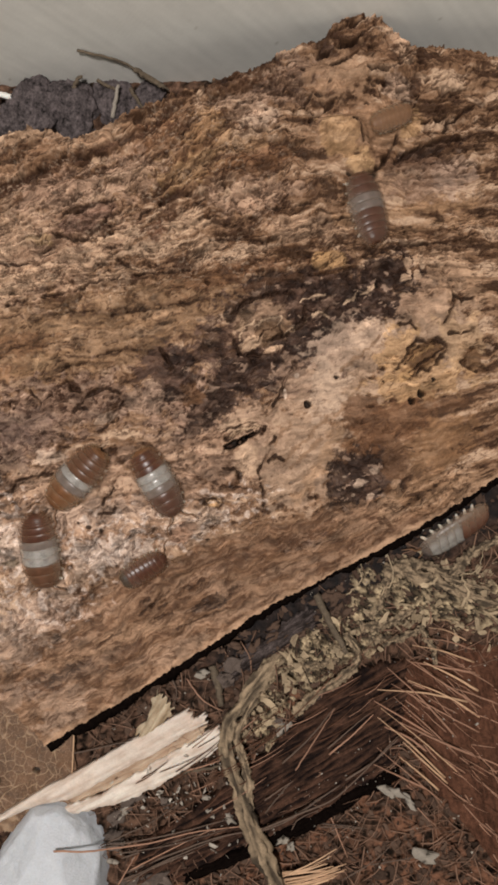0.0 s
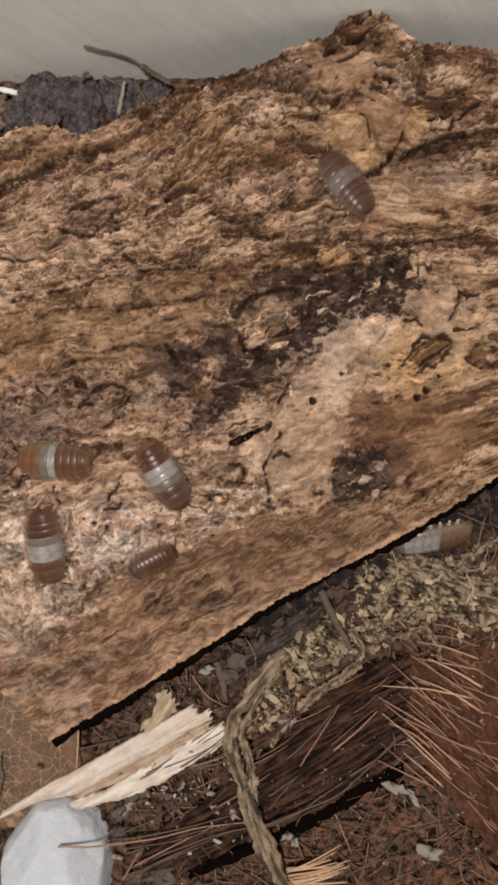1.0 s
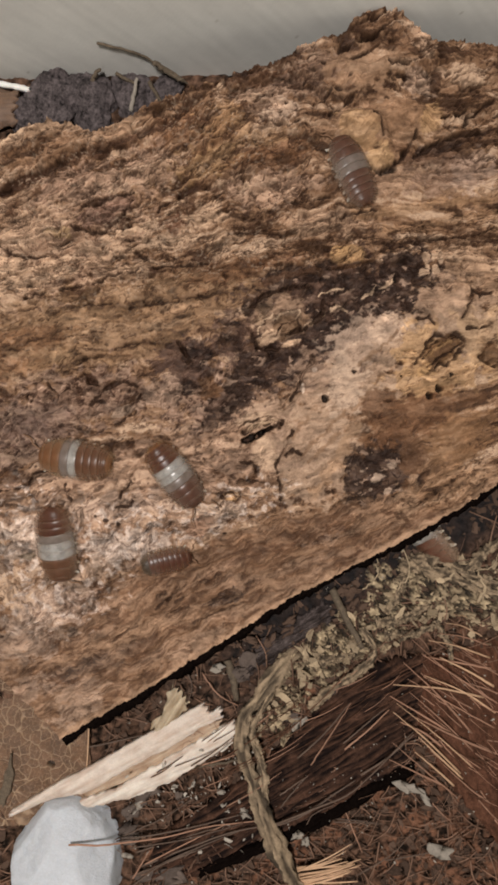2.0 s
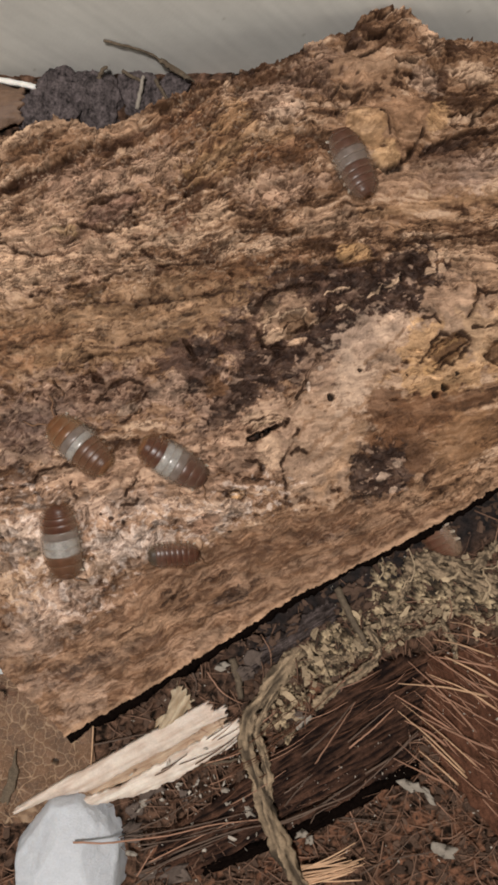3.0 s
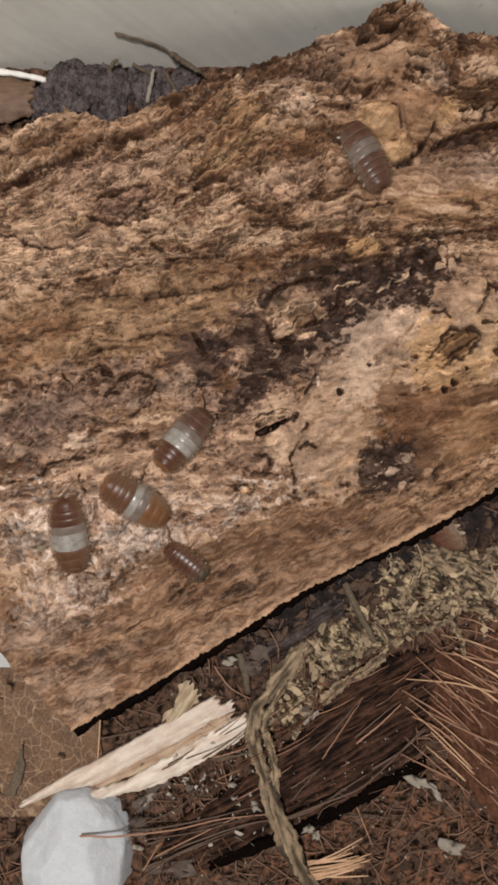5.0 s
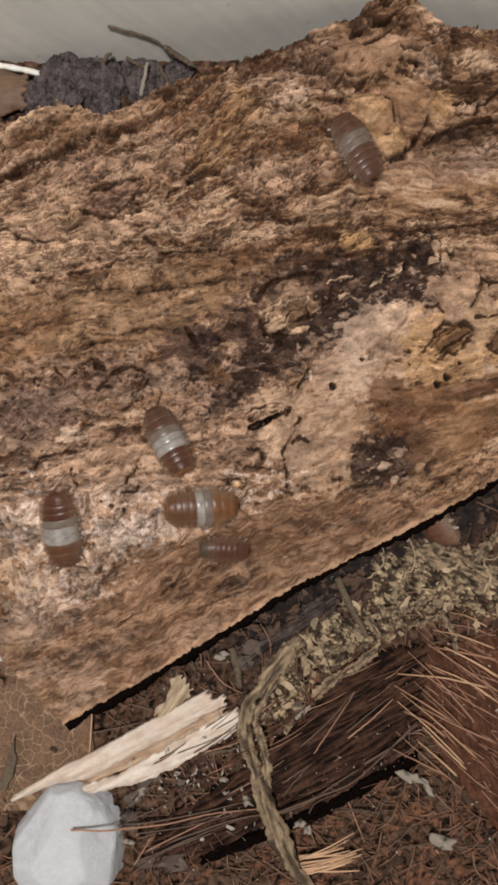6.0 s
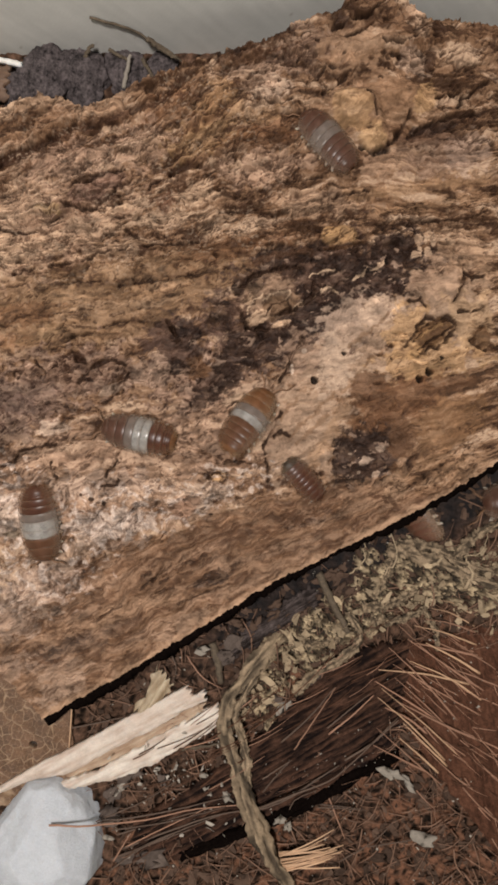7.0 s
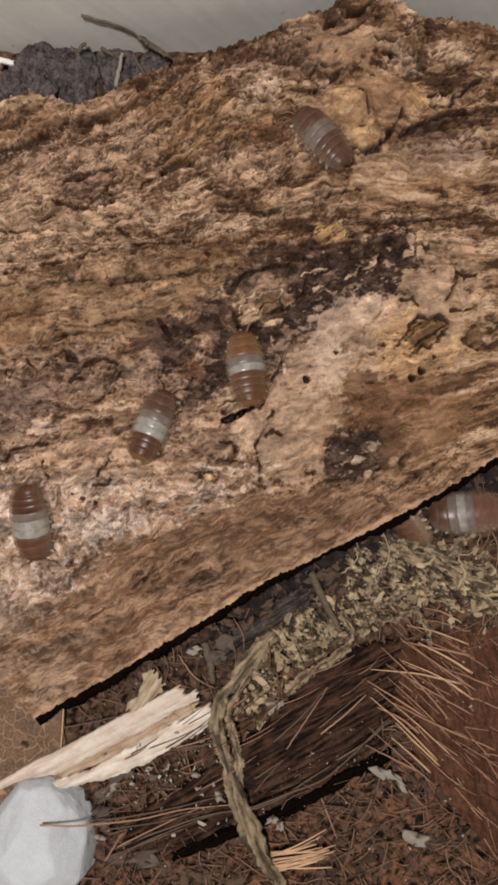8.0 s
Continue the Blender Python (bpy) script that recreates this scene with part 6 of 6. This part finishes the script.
def build_needles():
    def needle(r, *knots):
        k = len(laid)
        laid.append(rod("needle", M_NEEDLE if k % 4 != 3 else M_FIBRE, knots, 0.85 * r, 6, 18, 0.45, None, 0.08, k))
        tagged(laid[-1], "thin brown plant fibre lying across the litter", "fibre", "long loose fibres")
    laid = []
    needle(0.2, (-27.0, -74.2, 8), (-15.2, -72.0, 8), (-3.8, -69.1, 8))
    needle(0.17, (-24.6, -76.0, 7), (-14.1, -73.7, 8), (-3.8, -70.8, 8))
    needle(0.2, (-23.4, -81.7, 6), (-15.2, -77.1, 7), (-3.8, -72.4, 7))
    needle(0.16, (-22.4, -79.7, 6), (-15.2, -75.5, 7), (-7.4, -71.7, 7))
    needle(0.18, (-25.1, -84.1, 6), (-18.3, -78.8, 7), (-5.8, -73.1, 7))
    needle(0.15, (-27.9, -75.1, 6), (-18.5, -70.8, 6), (-12.2, -66.5, 6))
    needle(0.2, (2.4, -70.8, 8), (9.5, -67.4, 9), (16.7, -63.9, 9), (27.0, -53.5, 9))
    needle(0.16, (8.5, -60.1, 8), (12.4, -53.5, 9), (15.7, -48.3, 9))
    needle(0.15, (14.3, -55.7, 9), (18.1, -52.4, 9), (21.8, -49.3, 9))
    needle(0.16, (2.9, -65.6, 8), (5.4, -63.8, 8), (8.1, -62.0, 8))
    needle(0.15, (13.1, -72.0, 5), (17.2, -71.6, 6), (21.4, -71.9, 6))
    needle(0.15, (15.2, -69.8, 5), (17.2, -74.5, 6), (18.3, -77.2, 6))
    needle(0.15, (22.7, -79.2, 5), (29.9, -77.3, 6), (34.0, -76.4, 6))
    needle(0.13, (7.4, -75.2, 5), (8.8, -70.5, 6), (13.0, -68.3, 6))
    needle(0.14, (17.5, -82.0, 5), (23.6, -77.6, 6), (27.7, -73.4, 6))
    needle(0.24, (-34.7, -72.6, 12.1), (-29.2, -72.8, 11.8), (-25.6, -73.4, 10), (-17.8, -73.6, 7.5), (-10.0, -71.9, 7.0), (-0.1, -70.7, 7.2))
    needle(0.2, (-23.7, -77.3, 6), (-14.8, -74.1, 6.8), (-6.4, -71.5, 7))
    needle(0.26, (-22.7, -79.9, 6), (-14.8, -76.4, 6.6), (-6.4, -73.1, 7), (-0.1, -71.8, 7))
    needle(0.24, (-24.8, -82.1, 5.6), (-19.0, -79.4, 6.3), (-10.1, -75.7, 6.6))
    needle(0.2, (-24.3, -82.3, 5.8), (-23.0, -79.9, 6.4), (-21.1, -76.8, 6.2))
    needle(0.2, (-32.7, -58.0, 5.6), (-27.9, -56.8, 6), (-21.6, -55.4, 5.8))
    needle(0.26, (0.9, -71.7, 7.4), (8.2, -68.4, 8), (13.4, -65.2, 7.6), (16.8, -63.2, 7.2))
    needle(0.2, (0.9, -72.1, 7.2), (6.1, -69.9, 7.8), (10.8, -67.5, 7.4))
    needle(0.22, (14.7, -57.3, 7.8), (19.2, -53.3, 8.2), (22.8, -49.8, 8))
    needle(0.2, (6.1, -59.0, 7.6), (11.2, -54.0, 8.1), (15.7, -48.6, 7.8))
    needle(0.24, (17.8, -62.1, 7.4), (22.8, -58.5, 8), (27.2, -54.2, 8.4))
    needle(0.16, (-14.8, -43.7, 5), (-13.5, -46.3, 5.6), (-14.2, -49.8, 5.2))
    needle(0.16, (-11.7, -44.2, 5), (-8.7, -47.9, 5.8), (-4.8, -50.2, 5.6))
    needle(0.18, (3.0, -68.4, 7), (6.1, -64.2, 7.6), (7.7, -62.6, 7.4))
    needle(0.16, (12.5, -71.2, 5.2), (18.8, -71.5, 5.8), (22.5, -72.2, 5.4))
    bundle = empty("straw_bundle")
    rng = random.Random(8)
    for k in range(24):
        x, y = (6.7, -81.7)
        o = rng.uniform(-1.6, 1.9)
        a = radians(rng.gauss(14, 6))
        ln = rng.uniform(7, 12)
        z = 5.6 + rng.uniform(0, 1.2)
        rod("straw", M_STRAW, [(x - 0.3 * o, y + o, z), (x + 0.5 * ln * math.cos(a), y + o + 0.5 * ln * math.sin(a), z + 0.5), (x + ln * math.cos(a), y + o + ln * math.sin(a), z + 0.3)], rng.uniform(0.09, 0.23), 6, 8, 0.6, bundle)
    tagged(bundle, "frayed bundle of pale straw fibres on soil", "straw bundle")


def build_chips():
    white = "small off-white flake lying on the soil"
    for centre, r, long, turn in (((32.7, -76.9), 1.9, 1.5, -10), ((26.7, -65.1), 1.5, 2.0, -25), ((7.7, -75.2), 0.8, 1.6, 70), ((6.2, -73.9), 1.0, 1.7, 30), ((-7.2, -68.9), 1.0, 1.3, -50), ((-3.9, -69.5), 1.2, 1.5, -40),
                                  ((-8.0, -65.9), 0.7, 1.3, 10), ((29.9, -66.8), 0.9, 2.4, -55), ((-8.6, -43.0), 1.1, 1.5, 20), ((-25.3, -77.8), 0.8, 1.6, 10)):
        chip("flake", M_CHIP, centre, 0.72 * r, 6.5, long, turn, 0.4, 10, white)
    scrap = strip("leaf_scrap", M_LEAF, [(-20.8, -54.6), (-18.9, -50.6), (-17.0, -46.3)], [(-18.9, -54.8), (-16.0, -52.5), (-14.1, -49.5)], 5.6, 0.3, (0.42, 0.34, 0.235), (0.24, 0.17, 0.10), 0.5, 40, 20, 0.9, 0.3, 31)
    tagged(part("leaf_scrap", scrap), "crumpled pale leaf scrap by the bark edge", "leaf")
    grey = "flat grey-brown bark flake lying on soil"
    for centre, r, long, turn in (((-22.5, -67.8), 1.9, 1.3, 40), ((-25.0, -70.5), 1.7, 1.5, 80), ((-25.5, -73.4), 1.6, 1.5, 20), ((-2.8, -41.7), 2.3, 1.5, 30),
                                  ((-19.1, -82.1), 2.4, 2.0, 5), ((12.3, -48.2), 0.9, 2.2, 40), ((6.6, -53.4), 1.5, 1.4, 60), ((-21.7, -66.6), 2.0, 1.4, 30), ((-25.0, -74.9), 1.9, 1.3, 10), ((-23.8, -69.3), 1.3, 1.6, 60), ((-15.4, -67.6), 1.2, 1.3, 100), ((-13.9, -59.2), 1.0, 1.8, 20), ((10.2, -54.7), 1.2, 1.6, 30), ((-4.1, -44.4), 2.0, 1.5, 35), ((-18.4, -81.8), 2.6, 1.8, 5), ((4.4, -52.1), 1.3, 1.5, 25)):
        chip("bark_flake", M_GREY if turn != 60 else M_CHIP, centre, 0.75 * r, 5.4, long, turn, 0.5, 8, grey, "bark flake")
    rng = random.Random(31)
    for k in range(22):
        f = rng.random()
        x, y = -5 + 27 * f + rng.uniform(-1.5, 1.5), -39.5 + 15.5 * f + rng.uniform(-5.5, 0.5)
        chip("bark_flake", M_BITS, (x, y), rng.uniform(0.4, 1.0), 4.2 + rng.random(), rng.uniform(1.2, 2.4), rng.gauss(30, 25), 0.5, rng.uniform(4, 14), "dark rotten bark flake below the slab's edge", "bark flake")
    crust = strip("bark_crust", M_HUSK, [(-5.2, -46.7), (-0.1, -43.3), (6.3, -39.0), (12.7, -35.0)], [(-6.0, -42.2), (-1.2, -39.2), (5.2, -35.0), (11.6, -31.0)], 4.0, 2.0, (0.105, 0.082, 0.075), (0.018, 0.013, 0.011), 0.8, 140, 80, 1.2, 1.1, 35, 2.5)
    tagged(part("bark_crust", crust), "grey-brown rotten bark crust lying under the slab's edge", "bark crust")
    torn = strip("leaf_shard", M_TWIG, [(-50.5, -68.9), (-48.6, -64.7), (-47.4, -59.4)], [(-48.2, -68.9), (-46.9, -64.7), (-46.9, -59.4)], 5.6, 0.4, (0.1, 0.08, 0.06), (0.05, 0.04, 0.03), 0.2, 40, 10, 0.3, 0.1, 34)
    tagged(part("leaf_shard", torn), "dark shard of a leaf lying on the skeleton leaf", "leaf")


def build_litter():
    """What cannot be counted: fibres, crumbs and specks all over the substrate."""
    rng = random.Random(21)
    fibres, crumbs, specks = [], [], []

    def spot():
        while True:
            x, y = rng.uniform(-56, 56), rng.uniform(-92, -4)
            if y < -23 + 0.575 * (x - 10) and not (x < -30 and y > -68) and math.hypot((x + 36.3) / 12.6, (y + 78.7) / 13.8) > 1:
                return x, y
    for k in range(1700):
        x, y = spot()
        if abs((y + 27) - 0.56 * (x - 12)) < 9 and x > -14 and rng.random() < 0.75:
            continue
        z = float(soil_height(np.array(x), np.array(y))) + 0.6 + 0.8 * rng.random()
        a, ln, c = rng.uniform(0, 6.28), rng.uniform(1.5, 8), rng.gauss(0, 0.12)
        p = curve_points([(x, y, z), (x + 0.5 * ln * math.cos(a), y + 0.5 * ln * math.sin(a), z + rng.uniform(0, 0.8)), (x + ln * math.cos(a + c), y + ln * math.sin(a + c), z - 0.2)], 6)
        fibres.append(tube(p, [0.03 + 0.12 * rng.random() ** 2] * 6, 4))
    for k in range(3000):
        x, y = spot()
        z = float(soil_height(np.array(x), np.array(y))) + 0.2
        crumbs.append(scrap((x, y, z + 0.6 * rng.random()), 0.16 + 0.95 * rng.random() ** 2.2, 0.5, rng))
    for k in range(620):
        x, y = spot()
        if k > 330:
            x, y = rng.choice(((-6, -66), (-8, -64), (33, -50), (20, -62), (2, -64), (14, -26), (-18, -76)))
            x, y = x + rng.gauss(0, 6), y + rng.gauss(0, 4)
        z = float(soil_height(np.array(x), np.array(y))) + 1.0 + (3.4 if x > 24 and y < -38 else 1.2 if -20 < x < 26 and -75 < y < -50 else 0)
        if k > 560:
            x, y = rng.uniform(-26, -2), rng.uniform(-78, -58)
            specks.append(scrap((x, y, z + 0.5), rng.uniform(0.12, 0.42), 0.5, rng))
            continue
        specks.append(scrap((x, y, z), 0.05 + 0.16 * rng.random() ** 2, 0.5, rng))
    tagged(part("fibre_litter", mesh_of("fibre_litter", *joined(fibres), M_FIBRE_DARK)), "loose brown coconut fibres strewn over soil", "fibres", kind="stuff")
    tagged(part("bark_litter", mesh_of("bark_litter", *joined(crumbs), M_BITS, smooth=False)), "brown crumbs of bark and leaf on soil", "litter", kind="stuff")
    tagged(part("pale_specks", mesh_of("pale_specks", *joined(specks), M_SPECK)), "tiny pale grains scattered on the substrate", "grains", kind="stuff")


build_ground()
build_wall()
build_bark()
stone = lump("chalk_stone", M_STONE, (-36.9, -79.2), (10.9, 11.9, 8.2), 5.2, 23, 26, 0.2, 0, 6, 0.016,
             ((0, 10, 0.88), (32, 12, 0.92), (58, 10, 0.93), (95, 6, 0.97), (142, 10, 0.82), (182, 8, 0.88), (215, 10, 0.93), (265, 5, 0.95), (318, 8, 0.93), (20, 40, 0.83), (75, 46, 0.88), (140, 42, 0.80),
              (215, 50, 0.9), (300, 44, 0.88), (100, 84, 0.84), (-90, -80, 0.8)), 60.0)
tagged(stone, "rounded white chalk stone with worn facets on the soil", "stone")
build_stick()
build_husks()
build_root()
build_lichen()
build_leaf()
build_corner()
build_needles()
build_chips()
build_litter()


# ---- everything that moves ----
def on_bark(rows):
    """Poses of a woodlouse that walks on the slab: seconds, place in millimetres, heading."""
    out = []
    for t, x, y, turn in rows:
        z, sx, sy = bark_seat(x, y)
        up = Vector((-0.6 * sx, -0.6 * sy, 1)).normalized()
        fore = Vector((math.cos(radians(turn)), math.sin(radians(turn)), 0))
        fore = (fore - up * fore.dot(up)).normalized()
        left = up.cross(fore)
        m = Matrix((fore, left, up)).transposed().to_4x4()
        m.translation = (x * MM, y * MM, z * MM)
        out.append((t, m))
    return out


def motions():
    walk(LOUSE_TOP, on_bark([
        (0, 20.7, 41.2, 106), (0.1, 19.2, 41.7, 128), (0.3, 19.2, 42.2, 130), (0.5, 17.7, 43.5, 128), (0.7, 17.3, 44.2, 127),
        (1, 15.7, 44.6, 129), (1.2, 15.6, 46.0, 122), (1.5, 15.4, 46.0, 117), (2.8, 13.4, 47.2, 115), (3.5, 13.8, 47.6, 119),
        (4, 14.0, 47.4, 119), (4.5, 13.9, 47.3, 121), (5.8, 13.6, 48.0, 120), (6.5, 12.4, 47.6, 130), (7, 11.5, 47.8, 133),
        (8, 11.9, 48.0, 133),
    ]))
    walk(LOUSE_RUNNER, on_bark([
        (0, 24.0, 54.7, 20), (0.1, 26.5, 55.3, 28), (0.2, 28.3, 56.6, 38), (0.3, 29.8, 57.2, 33), (0.4, 32.6, 59.0, 25),
        (0.5, 34.2, 59.4, 16), (0.6, 34.8, 59.8, 5), (0.7, 36.2, 59.8, 0), (0.9, 42.0, 59.7, -5), (1.2, 47.7, 59.0, -8),
        (8, 47.8, 59.0, -7),
    ]))
    walk(LOUSE_AMBER, on_bark([
        (0, -30.2, -6.3, 228), (0.3, -31.6, -5.8, 212), (0.6, -33.0, -4.9, 183), (1, -35.2, -3.9, 178), (1.2, -35.9, -3.6, 173),
        (1.5, -36.9, -3.3, 170), (1.7, -34.8, -4.2, 176), (2.8, -32.8, -3.0, 146), (3, -33.9, -2.0, 140), (3.5, -34.5, -1.8, 141),
        (3.6, -33.8, -2.2, 133), (3.8, -33.0, -2.8, 99), (4, -30.9, -3.6, 55), (4.2, -29.2, -4.8, 30), (4.4, -29.1, -5.7, 6),
        (4.5, -29.1, -6.6, -2), (4.7, -28.4, -10.0, -34), (5.1, -24.0, -13.4, -27), (5.5, -18.8, -14.9, -11), (5.8, -15.2, -15.2, -2),
        (6, -12.4, -14.9, 5), (6.2, -7.8, -12.9, 29), (6.4, -5.5, -8.8, 53), (6.5, -5.0, -7.0, 63), (6.8, -2.3, -3.8, 64),
        (7, -0.9, -0.9, 59), (7.2, 0.3, 0.7, 57), (7.4, 3.1, 4.1, 59), (7.6, 3.7, 7.4, 63), (7.8, 1.7, 8.1, 77),
        (8, -0.2, 8.3, 100),
    ]))
    walk(LOUSE_BANDED, on_bark([
        (0, -16.0, -7.1, -60), (0.5, -15.9, -7.4, -58), (1, -15.8, -6.8, -58), (1.5, -16.0, -6.7, -54), (1.7, -15.8, -7.0, -53),
        (2.8, -17.0, -6.4, -44), (3, -17.3, -5.0, -30), (3.2, -17.9, -4.4, -13), (3.4, -18.2, -3.6, 13), (3.5, -18.1, -3.4, 18),
        (3.6, -18.6, -3.6, 19), (3.8, -18.9, -2.7, 33), (4, -18.1, -2.7, 37), (4.5, -17.0, -1.9, 39), (4.7, -17.3, -2.0, 41),
        (5.2, -16.9, -2.2, 61), (5.8, -17.3, -3.0, 95), (6, -18.4, -3.4, 119), (6.2, -19.4, -3.7, 143), (6.4, -19.3, -3.5, 163),
        (6.5, -19.9, -3.6, 167), (6.8, -20.8, -4.5, 175), (7, -20.1, -3.4, 169), (7.2, -19.4, -3.7, 154), (7.4, -17.3, -4.0, 130),
        (7.6, -17.1, -3.6, 116), (7.8, -17.1, -2.5, 94), (8, -16.2, -1.9, 69),
    ]))
    walk(LOUSE_RESTING, on_bark([
        (0, -36.6, -19.0, -83), (8, -37.0, -19.3, -82),
    ]))
    rows = on_bark([
        (0, -18.6, -22.3, 31), (1, -17.8, -21.6, 28), (1.5, -17.5, -21.7, 21), (1.7, -17.5, -22.0, 18), (2.8, -17.2, -21.4, 4),
        (3.5, -17.0, -20.6, 1), (3.6, -17.0, -20.4, -2), (3.8, -17.1, -19.7, -24), (4, -16.4, -19.5, -39), (4.2, -15.2, -19.6, -75),
        (4.3, -14.7, -20.8, -96), (4.4, -13.4, -20.9, -129), (4.5, -13.4, -21.2, -142), (4.7, -15.1, -22.8, -191), (5, -16.5, -23.6, -219),
        (5.3, -16.9, -23.7, -269), (5.6, -15.4, -23.4, -339), (5.8, -13.6, -23.1, -395), (5.9, -11.2, -23.1, -373), (6, -8.2, -22.4, -361),
        (6.1, -3.4, -18.4, -327), (6.2, -0.9, -15.4, -323), (6.4, 5.1, -11.9, -329), (6.5, 8.0, -10.5, -328), (6.6, 9.2, -8.9, -318),
        (6.8, 10.5, -7.4, -299), (6.9, 8.8, -10.2, -359), (7, 8.8, -10.8, -405), (7.1, 5.3, -15.8, -489), (7.2, 3.8, -23.6, -454),
        (7.3, 5.4, -29.7, -419),
    ])
    # over the slab's lower margin and under it
    rows += [(7.38, pose(0.0065, -0.0295, 0.0085, 0, 50, -55)), (7.5, pose(0.0075, -0.0262, 0.0047, 0, 8, 10)), (7.62, pose(0.010, -0.017, 0.0048, 0, 0, 60)), (8, pose(0.010, -0.012, 0.0050, 0, 0, 80))]
    walk(LOUSE_SMALL, rows)
    walk(LOUSE_TURNED, [(t, pose(x * MM, y * MM, 0.0046, 0, 0, turn) @ pose(0, 0, 0, -52)) for t, x, y, turn in [
        (0, 38.0, -15.8, 212), (0.3, 36.2, -16.9, 211), (0.6, 34.5, -17.7, 209), (0.9, 33.4, -17.9, 200), (1.2, 33.2, -17.2, 170),
        (1.7, 30.5, -17.6, 140), (2.8, 30.1, -16.4, 130), (3.5, 30.5, -15.8, 128), (4.5, 29.6, -15.8, 128), (5.8, 29.6, -15.8, 128),
        (6.4, 30.3, -15.6, 128), (7, 30.2, -15.7, 127), (8, 29.6, -16.5, 126),
    ]])
    walk(LOUSE_LATE, [(t, pose(x * MM, y * MM, 0.0048, 0, 0, turn) @ pose(0, 0, 0, 12)) for t, x, y, turn in [
        (0, 58.3, -7.9, 185), (6.6, 56.2, -10.6, 186), (6.8, 54.1, -12.3, 187), (7, 49.7, -14.1, 188), (7.2, 43.0, -15.3, 187),
        (7.4, 41.4, -15.9, 186), (7.6, 41.1, -15.9, 186), (7.8, 41.1, -16.3, 185), (8, 41.1, -16.8, 185),
    ]])


motions()
